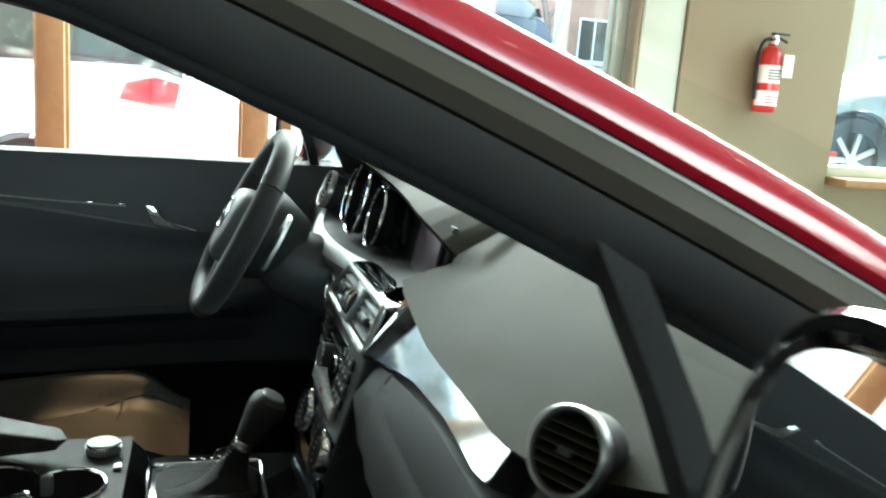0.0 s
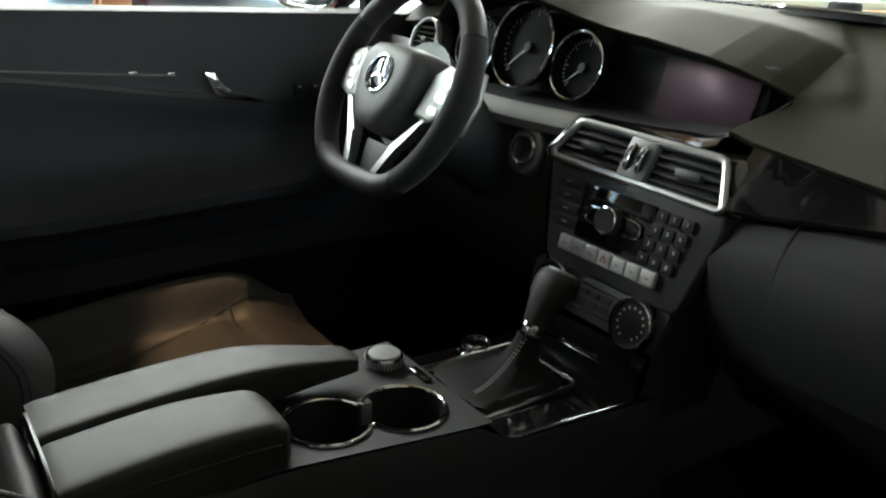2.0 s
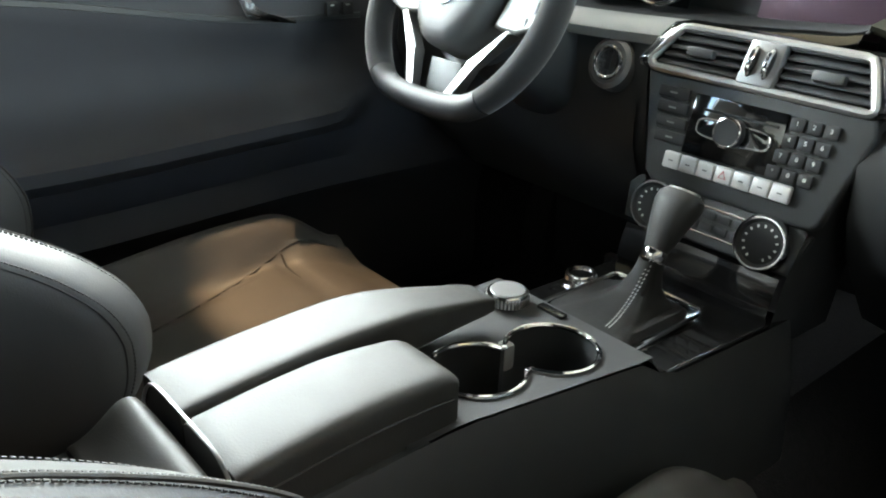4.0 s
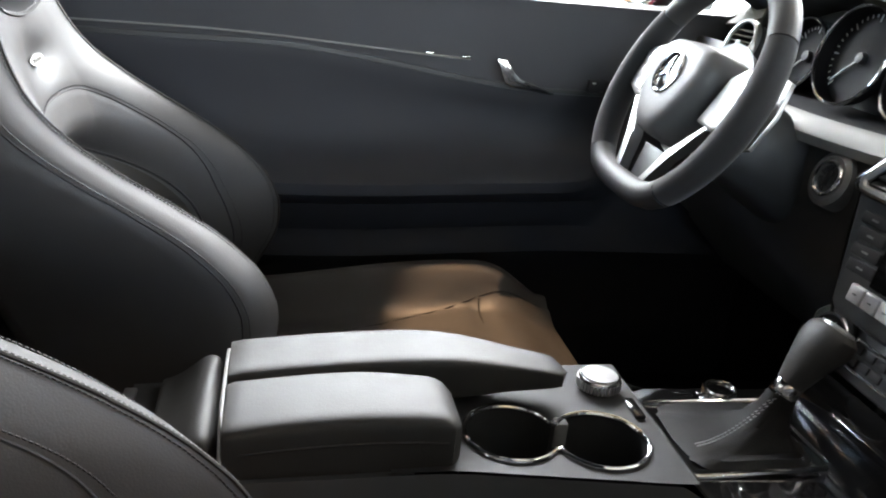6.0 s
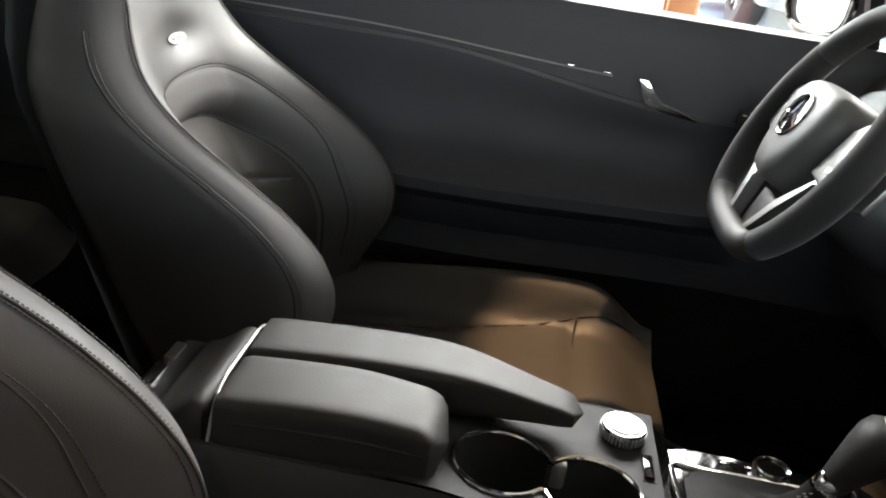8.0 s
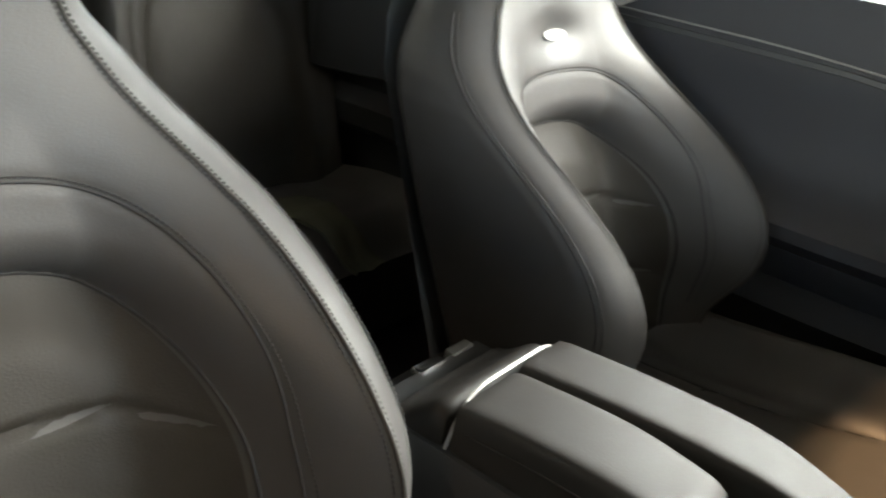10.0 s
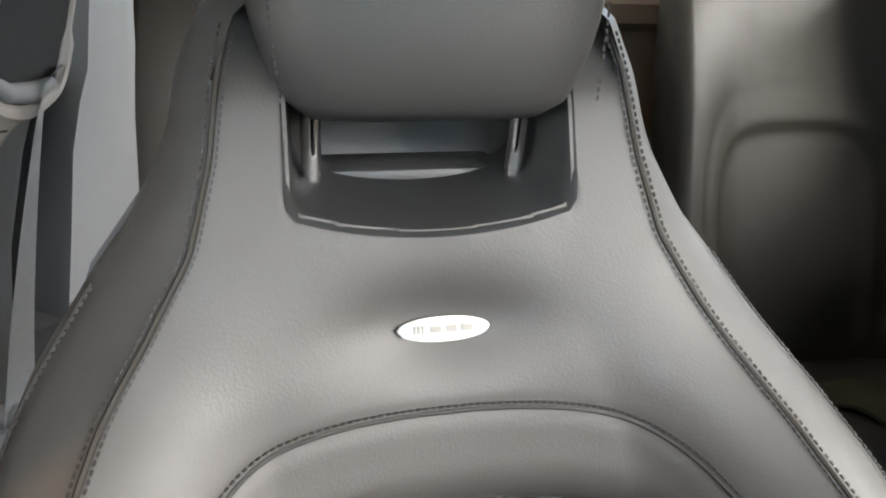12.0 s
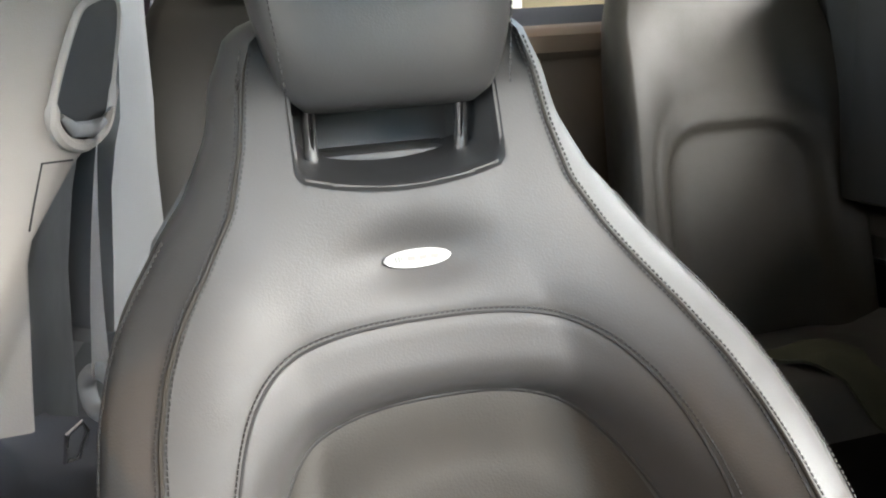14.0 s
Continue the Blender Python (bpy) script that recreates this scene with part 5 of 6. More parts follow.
for x in np.linspace(-0.09, 0.66, 26):
    z = con_z(x)
    a, b = con_w(x)
    rows.append([(x, a - 0.030, 0.42), (x, a - 0.022, 0.52), (x, a - 0.010, z - 0.040), (x, a - 0.004, z - 0.016), (x, a, z - 0.006)])
part("console_side", grid(rows), PLASTIC, con, "dark console side")
rows = []
for x in np.linspace(-0.09, 0.66, 26):
    z = con_z(x)
    a, b = con_w(x)
    rows.append([(x, b, z - 0.006), (x, b + 0.004, z - 0.016), (x, b + 0.010, z - 0.040), (x, b + 0.022, 0.52), (x, b + 0.030, 0.42)])
part("console_side", grid(rows), PLASTIC, con)
C1, C2, CR = (0.2575, -0.018), (0.339, -0.033), 0.0445
cup_loop = []
for k in np.linspace(28, 332, 36):
    t = radians(k) + math.atan2(C2[1] - C1[1], C2[0] - C1[0])
    cup_loop.append((C1[0] + CR * math.cos(t), C1[1] + CR * math.sin(t)))
for k in np.linspace(-152, 152, 36):
    t = radians(k) + math.atan2(C2[1] - C1[1], C2[0] - C1[0])
    cup_loop.append((C2[0] + CR * math.cos(t), C2[1] + CR * math.sin(t)))
top_out = []
for x in np.linspace(0.14, 0.405, 14):
    top_out.append((x, con_w(x)[0]))
for x in np.linspace(0.405, 0.14, 14):
    top_out.append((x, con_w(x)[1]))
bm = bmesh.new()
for lp in (top_out, cup_loop):
    vs = [bm.verts.new((x, y, con_z(min(x, 0.40)) - 0.003)) for x, y in lp]
    for i in range(len(vs)):
        bm.edges.new((vs[i], vs[(i + 1) % len(vs)]))
bmesh.ops.triangle_fill(bm, edges=bm.edges[:], use_beauty=True)
part("cupholder_plate", bm, PLASTIC_MATT, con, "dark satin cupholder plate")
wells = [[(x, y, z) for x, y in cup_loop] for z in (con_z(0.3) - 0.004, 0.62, 0.585)]
part("cup_well", grid(wells, close_u=True, cap1=True), PLASTIC_MATT, con, "deep black cup wells")
part("cup_rim", tube([(x, y, con_z(min(x, 0.40)) - 0.002) for x, y in cup_loop], 0.0026, 8, closed=True), CHROME, con, "chrome rim round both cupholders")
part("cup_tab", box(0.303, 0.318, -0.007, 0.008, 0.625, 0.6535, 0.004), GREY_SILVER, con, "small grey cup tab")
part("rear_plate", grid([[(x, con_w(x)[0] + (con_w(x)[1] - con_w(x)[0]) * u, con_z(x) - 0.006) for u in np.linspace(0, 1, 5)] for x in np.linspace(-0.09, 0.16, 6)]), PLASTIC, con)
part("front_plate", grid([[(x, con_w(x)[0] + (con_w(x)[1] - con_w(x)[0]) * u, con_z(x) - 0.006) for u in np.linspace(0, 1, 5)] for x in (0.404, 0.412, 0.421, 0.430, 0.48, 0.54, 0.60, 0.66)]), PIANO, con, "gloss black plate round the gear lever")
part("plate_strip", tube([(x, con_w(x)[0] + 0.004, con_z(x) - 0.004) for x in np.linspace(0.432, 0.62, 8)], 0.002, 6), CHROME, con)

# armrest pads
arm = thing("armrest", (0.15, 0.015, 0.64), "split grey-black leather armrest between the seats", "armrest")


def pad(x0, x1, y0, y1, z0, ztop, n=30, front=0.35, lift=0.0):
    rows = []
    k = 48
    for i in range(n + 1):
        f = i / n
        x = x0 + (x1 - x0) * f
        e0, e1 = min(1, (x - x0) / 0.004), min(1, (x1 - x) / 0.030)
        sq = math.sqrt(max(0.0, 1 - (1 - e1) ** 2)) * (0.92 + 0.08 * math.sqrt(max(0.0, 1 - (1 - e0) ** 2)))
        sq = max(sq, 0.02)
        zt = ztop(f)
        zb = z0 + lift * ease(0.45, 0.95, f)
        zc, hz = (zb + zt) / 2, (zt - zb) / 2
        ya, yb = y0, y1 - front * ease(0.5, 1.0, f) * (y1 - y0)
        yc, hy = (ya + yb) / 2, (yb - ya) / 2
        rows.append([(x, yc + u * (0.9 + 0.1 * sq) * min(1, sq * 1.3), zc + v * sq) for u, v in oval(hy, hz, k, 7.0)])
    return grid(rows, close_u=True, cap0=True, cap1=True)


part("near_pad", pad(0.002, 0.207, -0.064, 0.0225, 0.640, lambda f: 0.691 + 0.010 * math.sin(math.pi * f * 0.8), front=0.10), ARM_LEATHER_DIMMED, arm, "short leather armrest pad")
part("far_pad", pad(0.002, 0.328, 0.0240, 0.096, 0.656, lambda f: 0.693 + 0.012 * math.sin(math.pi * min(1, f * 0.9)) - 0.008 * ease(0.6, 1.0, f), front=0.42, lift=0.015), ARM_LEATHER_DIMMED, arm, "long leather armrest pad")
part("pad_seam", tube([(x, -0.0645, 0.668 + 0.010 * math.sin(math.pi * (x / 0.21) * 0.8)) for x in np.linspace(0.015, 0.188, 16)], 0.0012, 6), THREAD, arm)
part("rear_trim", pad(-0.062, 0.002, -0.063, 0.096, 0.60, lambda f: 0.655 + 0.038 * ease(0, 1, f), front=0.0), ARM_LEATHER_DIMMED, arm, "rear armrest trim")
part("silver_line", tube([(0.0005, y, 0.648 + 0.048 * (1 - abs((y - 0.016) / 0.086) ** 6)) for y in np.linspace(-0.069, 0.101, 24)], 0.0016, 6), SATIN, arm, "thin silver line")
part("rear_vent_frame", pad(-0.112, -0.056, -0.062, 0.094, 0.55, lambda f: 0.628 + 0.022 * f, front=0.0), PLASTIC_MATT, arm)
for y0, y1, metal in ((0.004, 0.042, CHROME), (0.054, 0.086, SATIN)):
    part("vent_tab", box(-0.097, -0.085, y0, y1, 0.634, 0.6455, 0.002), metal, arm, "small bright vent tab")
for k in range(4):
    part("rear_vane", box(-0.106 + 0.012 * k, -0.103 + 0.012 * k, -0.0680, -0.060, 0.585, 0.640, 0.001), CHROME if k in (0, 3) else SATIN, arm, "upright chrome vent slat")

# rotary controller
rot = thing("rotary_controller", (0.371, 0.060, 0.652), "silver rotary controller knob", "control knob")
rmx = Matrix.Translation((0.371, 0.060, 0.6425))
part("base", lathe([(0.031, 0.0), (0.031, 0.006), (0.028, 0.009), (0.0, 0.009)], rmx, 36), PIANO, rot)
part("knob", lathe([(0.0215, 0.009), (0.0222, 0.012), (0.0222, 0.022), (0.0205, 0.0245), (0.0, 0.0245)], rmx, 40), CHROME, rot, "ribbed chrome knob")
part("cap", lathe([(0.019, 0.0245), (0.018, 0.0258), (0.0, 0.0264)], rmx, 36), GREY_SILVER, rot, "satin silver cap")
bm = bmesh.new()
for k in range(36):
    a = 2 * math.pi * k / 36
    box(0.0218, 0.0229, -0.0009, 0.0009, 0.0125, 0.0215, m=rmx @ Matrix.Rotation(a, 4, "Z"), bm=bm)
part("ribs", bm, SATIN, rot)
part("back_key", box(0.388, 0.398, 0.000, 0.034, 0.6515, 0.6560, 0.0015), PIANO, rot)

# gear lever
gear = thing("gear_lever", (0.51, 0.015, 0.612), "leather gear lever with a stitched boot", "gear lever")
bx0, bx1, by0, by1 = 0.430, 0.580, -0.045, 0.078
rows = []
for f, zz in ((0.0, 0.620), (0.10, 0.624), (0.28, 0.626), (0.50, 0.631), (0.72, 0.641), (0.88, 0.659), (1.0, 0.676)):
    cx, cy = (bx0 + bx1) / 2 + (0.548 - (bx0 + bx1) / 2) * f, (by0 + by1) / 2 + (0.010 - (by0 + by1) / 2) * f
    k = (1 - f) ** 1.5
    hx, hy = 0.015 + (0.066 - 0.015) * k, 0.013 + (0.058 - 0.013) * k
    rows.append([(cx + u, cy + v + 0.002 * math.sin(5 * u / 0.02 + 9 * f) * f * (1 - f) * 3, zz + 0.002 * math.sin(7 * v / 0.03 + 4 * f) * (1 - f)) for u, v in oval(hx, hy, 36, 2 + 4 * (1 - f))])
part("boot", grid(rows, close_u=True), BOOT, gear, "black leather gear boot")
part("boot_frame", tube([(x, y, 0.6205) for x, y in [(bx0, by0), (bx0 + 0.006, by0 - 0.005), (bx1 - 0.006, by0 - 0.001), (bx1, by0 + 0.006), (bx1, by1 - 0.006), (bx1 - 0.006, by1), (bx0 + 0.006, by1), (bx0, by1 - 0.006)]], 0.0032, 8, closed=True), CHROME, gear, "thin chrome boot frame")
bm = bmesh.new()
for k in range(22):
    f = k / 21
    p = Vector((0.452 + (0.538 - 0.452) * f, -0.012 + 0.016 * f, 0.629 + 0.046 * f ** 1.9))
    for s in (-1, 1):
        tube([p + Vector((-0.0015, s * 0.002, 0)), p + Vector((0.0015, s * 0.002, 0.0008))], 0.0006, 5, bm)
part("boot_stitching", bm, BELT, gear, "grey double stitching")
ga = Vector((0.547, 0.010, 0.672))
gb = Vector((0.582, 0.008, 0.742))
gz = (gb - ga).normalized()
gmat = axes(ga, gz.orthogonal(), gz.cross(gz.orthogonal()))
part("collar", lathe([(0.0135, 0.0), (0.0145, 0.002), (0.0145, 0.012), (0.0135, 0.014)], gmat, 28), CHROME, gear, "chrome collar")
rows = []
for h, a, b, off in ((0.013, 0.013, 0.014, 0), (0.03, 0.0165, 0.018, 0), (0.05, 0.021, 0.023, 0.001), (0.066, 0.0245, 0.027, 0.003), (0.076, 0.023, 0.026, 0.004), (0.082, 0.017, 0.020, 0.004)):
    c = ga + gz * h + Vector((off, 0, 0))
    side = Vector((0, 1, 0))
    fw = side.cross(gz).normalized()
    rows.append([c + fw * (u) + side * v for u, v in oval(a, b, 28, 2.3)])
part("grip", grid(rows, close_u=True, cap1=True), WHEEL_LEATHER, gear, "smooth leather grip")
tc = ga + gz * 0.0825 + Vector((0.004, 0, 0))
part("top_plate", grid([[tc + Vector((0, 1, 0)).cross(gz).normalized() * u * k + Vector((0, v * k, 0)) + gz * h for u, v in oval(0.0155, 0.0185, 28, 2.3)] for k, h in ((1, 0), (0.96, 0.002), (0.5, 0.0028))], close_u=True, cap1=True), SATIN, gear, "silver selector plate")

md = thing("drive_mode_dial", (0.535, 0.090, 0.612), "small round drive mode dial with a pale ring", "control knob")
mm2 = Matrix.Translation((0.535, 0.096, 0.611))
part("ring", lathe([(0.0195, 0.0), (0.0195, 0.014), (0.0175, 0.017), (0.0155, 0.0165), (0.0155, 0.0)], mm2, 36), CHROME, md, "chrome ring")
part("cap", lathe([(0.0155, 0.0), (0.0155, 0.014), (0.0, 0.0145)], mm2, 30), PIANO, md)
for k in range(3):
    part("mode_key", box(0.450 + 0.03 * k, 0.474 + 0.03 * k, 0.094, 0.106, 0.612, 0.618, 0.002), PIANO, md)

# ---------------------------------------------------------------- front seats
SEAT_Y = -0.361
W_Z = (0.46, 0.60, 0.70, 0.785, 0.811, 0.83, 0.855, 0.875, 0.905, 0.94, 0.98, 1.02, 1.045, 1.054, 1.060)
W_V = (0.158, 0.176, 0.186, 0.190, 0.189, 0.186, 0.176, 0.164, 0.143, 0.122, 0.111, 0.105, 0.098, 0.088, 0.072)


def lean(z):
    """The lower backrest sits a little towards the tunnel."""
    return 0.012 * ease(0.89, 0.79, z)


def sup(y, z, half, z0, h, p):
    v = max(0.0, (z - z0) / h)
    return ((abs(y) / half) ** p + v ** p) ** (1 / p) - 1


BOL_Z = (0.46, 0.57, 0.61, 0.65, 0.70, 0.74, 0.772, 0.80, 0.83, 0.866, 0.90)
BOL_V = (0.04, 0.095, 0.138, 0.164, 0.172, 0.154, 0.128, 0.090, 0.054, 0.020, 0.003)


def back_front(y, z):
    """How far the backrest's face stands forward of its leaning plane."""
    w = table(z, W_Z, W_V)
    a = abs(y) / w
    bol = sum(table(z + dz, BOL_Z, BOL_V) for dz in (-0.024, -0.012, 0.0, 0.012, 0.024)) / 5
    rise = min(1.0, max(0.0, (a - 0.50) / 0.50))
    d = bol * (0.35 * ease(0, 1, rise) + 0.65 * rise ** 1.5)
    d -= 0.012 * (1 - ease(0.0, 0.9, a)) * ease(1.0, 0.85, z)
    # arch seam and the panel inside it
    f1 = sup(y, z, 0.158, 0.700, 0.152, 3.4) * 0.155
    d -= 0.0014 * math.exp(-(f1 / 0.0035) ** 2)
    d -= 0.010 * ease(0.03, -0.06, f1)
    # lower insert cushion
    f2 = sup(y, z, 0.148, 0.640, 0.141, 3.0) * 0.145
    d -= 0.040 * min(1.0, max(0.0, (0.044 - f2) / 0.044)) ** 2.2
    d += 0.020 * ease(0.0, -0.05, f2)
    for zz in (0.690, 0.600, 0.525):
        if f2 < -0.004:
            d -= 0.006 * math.exp(-((z - zz + 0.01 * (abs(y) / 0.12) ** 2) / 0.004) ** 2)
    # dimple round the badge
    d -= 0.011 * math.exp(-(((y - 0.004) / 0.050) ** 2 + ((z - 0.894) / 0.022) ** 2))
    # side of the hole under the headrest
    return d


def plane_x(z):
    return -0.213 - 0.40 * (z - 0.897)


HOLE_W, HOLE_Z = 0.073, 0.957


def hole_z(y):
    return HOLE_Z - 0.012 * (1 - (abs(y) / HOLE_W) ** 2)


def side_roll(z):
    return 0.036 - 0.016 * ease(0.9, 1.0, z)


def backrest():
    zs = np.concatenate([np.linspace(0.46, 0.72, 36), np.linspace(0.7245, 0.915, 44), np.linspace(0.919, 1.060, 30)])
    bm = bmesh.new()
    rows = []
    nf = 101
    for z in zs:
        w = table(z, W_Z, W_V)
        roll = side_roll(z)
        row = []
        thick = 0.115 - 0.035 * ease(0.85, 1.04, z)
        top = ease(1.005, 1.046, z)
        for u in np.linspace(-1, 1, nf):
            y = u * w
            x = plane_x(z) + back_front(y, z) - 0.012 * top
            row.append((x, y, z))
        xe = row[-1][0]
        back = plane_x(z) - thick
        side = [(xe - 0.002, w + 0.003), (xe - 0.010, w + roll * 0.40), (xe - 0.021, w + roll * 0.78), (xe - 0.034, w + roll), (xe - 0.060, w + roll * 1.03), (back + 0.03, w + roll * 0.92), (back + 0.008, w + roll * 0.5), (back, w * 0.6), (back - 0.006, 0.0)]
        for x, y in side:
            row.append((x + 0.02 * top, y * (1 - 0.05 * top), z))
        for x, y in side[-2::-1]:
            row.append((x + 0.02 * top, -y * (1 - 0.05 * top), z))
        rows.append(row)
    vs = [[bm.verts.new((p[0], SEAT_Y + p[1] + lean(p[2]), p[2])) for p in r] for r in rows]
    k = len(vs[0])
    for i in range(len(vs) - 1):
        for j in range(k):
            a, b, c, d = vs[i][j], vs[i][(j + 1) % k], vs[i + 1][(j + 1) % k], vs[i + 1][j]
            ymid = sum(v.co.y - SEAT_Y for v in (a, b, c, d)) / 4
            zmid = sum(v.co.z for v in (a, b, c, d)) / 4
            if abs(ymid) < HOLE_W and zmid > hole_z(ymid):
                continue
            bm.faces.new((a, b, c, d))
    bm.faces.new(vs[0])
    for e in [e for e in bm.edges if e.is_boundary]:
        for v in e.verts:
            y = v.co.y - SEAT_Y
            if v.co.z > 0.90 and v.co.z < 1.04:
                if abs(y) > HOLE_W - 0.012 and v.co.z > HOLE_Z + 0.014:
                    y = math.copysign(HOLE_W, y)
                    v.co.y = SEAT_Y + y
                else:
                    v.co.z = hole_z(y)
    return bm


def dashes(points, bm, every=0.0040, length=0.0025, radius=0.0007, lift=(0.0010, 0, 0.0004)):
    pts = [Vector(p) for p in points]
    run, nxt = 0.0, 0.0
    for a, b in zip(pts, pts[1:]):
        seg = (b - a).length
        while nxt < run + seg and seg > 1e-6:
            p = a + (b - a) * ((nxt - run) / seg) + Vector(lift)
            d = (b - a).normalized() * length / 2
            tube([p - d, p + d], radius, 4, bm)
            nxt += every
        run += seg
    return bm


def on_back(y, z, lift=0.0):
    return (plane_x(z) + back_front(y, z) + lift, SEAT_Y + y + lean(z), z)


def cushion_z(x, u):
    """Height of the seat cushion's top; u runs across it from -1 to 1."""
    f = (x + 0.13) / 0.605
    fr = ease(0.80, 1.0, f)
    zc = 0.492 + 0.036 * ease(0.1, 0.75, f) - 0.030 * fr ** 2
    b = 0.052 * ease(0.55, 0.92, abs(u)) - 0.030 * ease(0.93, 1.0, abs(u))
    g = -0.006 * math.exp(-((abs(u) - cushion_seam(x)) / 0.03) ** 2)
    if abs(u) < cushion_seam(x) - 0.03:
        for gx in (0.05, 0.20, 0.345):
            g -= 0.006 * math.exp(-((x - gx - 0.02 * u * u) / 0.006) ** 2)
    return zc + b * (1 - 0.5 * fr) + g


def cushion_seam(x):
    return 0.40 + 0.40 * ease(0.10, 0.50, x)


def build_front_seat():
    s = thing("car_seat", (0.12, SEAT_Y, 0.28), "black leather sports seat with headrest and stitched seams", "car seat", "front seats")
    back = part("backrest", backrest(), LEATHER, s, "black leather backrest with high side bolsters", 55)
    rows = []
    for z in np.linspace(0.47, 0.7795, 60):
        hw = 0.148 * (1 - max(0.0, (z - 0.640) / 0.141) ** 3) ** (1 / 3) - 0.004
        rows.append([on_back(u * hw, z, 0.0008) for u in np.linspace(-1, 1, 31)])
    part("centre_insert", grid(rows), LEATHER_SOFT, back, "perforated dark leather centre insert", 60)
    rim = []
    for t in np.linspace(0, 1, 70):
        ang = math.pi * (1 - t)
        c, si = math.cos(ang), math.sin(ang)
        rim.append((0.148 * math.copysign(abs(c) ** (2 / 3), c), 0.640 + 0.141 * abs(si) ** (2 / 3)))
    rim = [(-0.148, z) for z in np.linspace(0.50, 0.635, 12)] + rim + [(0.148, z) for z in np.linspace(0.635, 0.50, 12)]
    # shade in the tuck round the insert is put in as a dark tube
    part("insert_shade_line", tube([on_back(y, z, 0.0006) for y, z in rim], 0.0019, 6), THREAD, back, "dark line standing for the shade round the insert")
    # seams
    arch = []
    for t in np.linspace(0, 1, 90):
        a = -1 + 2 * t
        # angle sweep along the arch curve
        ang = math.pi * (1 - t)
        c, si = math.cos(ang), math.sin(ang)
        y = 0.158 * math.copysign(abs(c) ** (2 / 3.4), c)
        z = 0.700 + 0.152 * abs(si) ** (2 / 3.4)
        arch.append((y, z))
    left = [(-0.158, z) for z in np.linspace(0.56, 0.695, 16)]
    right = [(0.158, z) for z in np.linspace(0.695, 0.56, 16)]
    full = left + arch + right
    part("arch_seam", tube([on_back(y, z, 0.0002) for y, z in full], 0.0013, 6), THREAD, back, "dark arched seam")
    bm = bmesh.new()
    dashes([on_back(y * 1.017, 0.70 + (z - 0.70) * 1.020 if z > 0.7 else z, 0.0002) for y, z in full], bm)
    st = part("stitching", bm, THREAD, back, "dark saddle stitching")
    st["kind"] = "stuff"
    for sgn in (1, -1):
        edge_pts = [(sgn * (table(z, W_Z, W_V) - 0.001), z) for z in np.linspace(0.50, 1.04, 90)]
        part("bolster_seam", tube([on_back(y, z, 0.0006) for y, z in edge_pts], 0.0016, 6), LEATHER_SOFT, back, "raised bolster seam")
        outer = [(on_back(y, z)[0] - 0.034, SEAT_Y + lean(z) + sgn * (abs(y) + side_roll(z) + 0.0005), z) for y, z in edge_pts[:70]]
        part("outer_seam", tube(outer, 0.0012, 6), THREAD, back, "dark outer bolster seam")
        bm = bmesh.new()
        dashes([(p[0] + 0.006, p[1] - sgn * 0.0006, p[2]) for p in outer], bm)
        st = part("stitching", bm, THREAD, back)
        st["kind"] = "stuff"
        for off in (-0.0034, 0.0034):
            bm = bmesh.new()
            if off < 0:
                dashes([on_back(sgn * (abs(y) + off), z, 0.0003) for y, z in edge_pts], bm)
            else:
                dashes([(on_back(y, z)[0] - 0.0015, SEAT_Y + lean(z) + sgn * (abs(y) + off), z) for y, z in edge_pts], bm)
            st = part("stitching", bm, THREAD, back)
            st["kind"] = "stuff"
    # badge
    bp = Vector(on_back(0.003, 0.8925, 0.0045))
    bmx = axes(bp, (0, 1, 0), (-0.37, 0, 0.93))
    bd = part("badge", slab(oval(0.0250, 0.0066, 40, 2.0), 0.002, bmx, 0.0008), STRIP, back, "oval polished metal badge")
    bm = bmesh.new()
    for k in range(3):
        box(-0.0165 + 0.0022 * k, -0.0152 + 0.0022 * k, -0.0022, 0.0022, 0.0018, 0.0026, m=bmx, bm=bm)
    for k in range(3):
        box(-0.0075 + 0.0085 * k, -0.0015 + 0.0085 * k, -0.0018, 0.0018, 0.0018, 0.0026, m=bmx, bm=bm)
    part("badge_marks", bm, SEAL_GREY, bd, "engraved dark bars")
    # recess under the headrest
    hole = [(-HOLE_W + 0.001, 1.02), (-HOLE_W + 0.001, 0.972), (-HOLE_W + 0.002, 0.962), (-HOLE_W + 0.006, 0.9565)] + [(y, hole_z(y) + 0.001) for y in np.linspace(-0.056, 0.056, 15)] + [(HOLE_W - 0.006, 0.9565), (HOLE_W - 0.002, 0.962), (HOLE_W - 0.001, 0.972), (HOLE_W - 0.001, 1.02)]
    rows = []
    for depth, grow in ((0.004, 0.004), (0.001, 0.002), (-0.012, 0.0), (-0.05, -0.003), (-0.085, -0.006)):
        rows.append([(plane_x(z) + back_front(math.copysign(HOLE_W + 0.004, y) if abs(y) > 0.061 else y, min(z, 0.93)) * 0.5 + depth, SEAT_Y + y * (1 + grow / HOLE_W), z - grow) for y, z in hole])
    part("recess_frame", grid(rows), PLASTIC_MATT, back, "black plastic frame round the headrest opening")
    part("recess_bar", box(-0.358 + 0.012, -0.338 + 0.012, SEAT_Y - 0.073, SEAT_Y + 0.073, 0.985, 1.03, 0.008, 3), PLASTIC_MATT, back)
    part("recess_lip", box(-0.345, -0.305, SEAT_Y - 0.058, SEAT_Y + 0.058, 0.944, 0.957, 0.004), PLASTIC, back)
    # headrest
    rows = []
    for i, f in enumerate(np.linspace(0, 1, 22)):
        e = math.sqrt(max(0, 1 - (2 * f - 1) ** 4))
        z = 0.996 + 0.205 * f
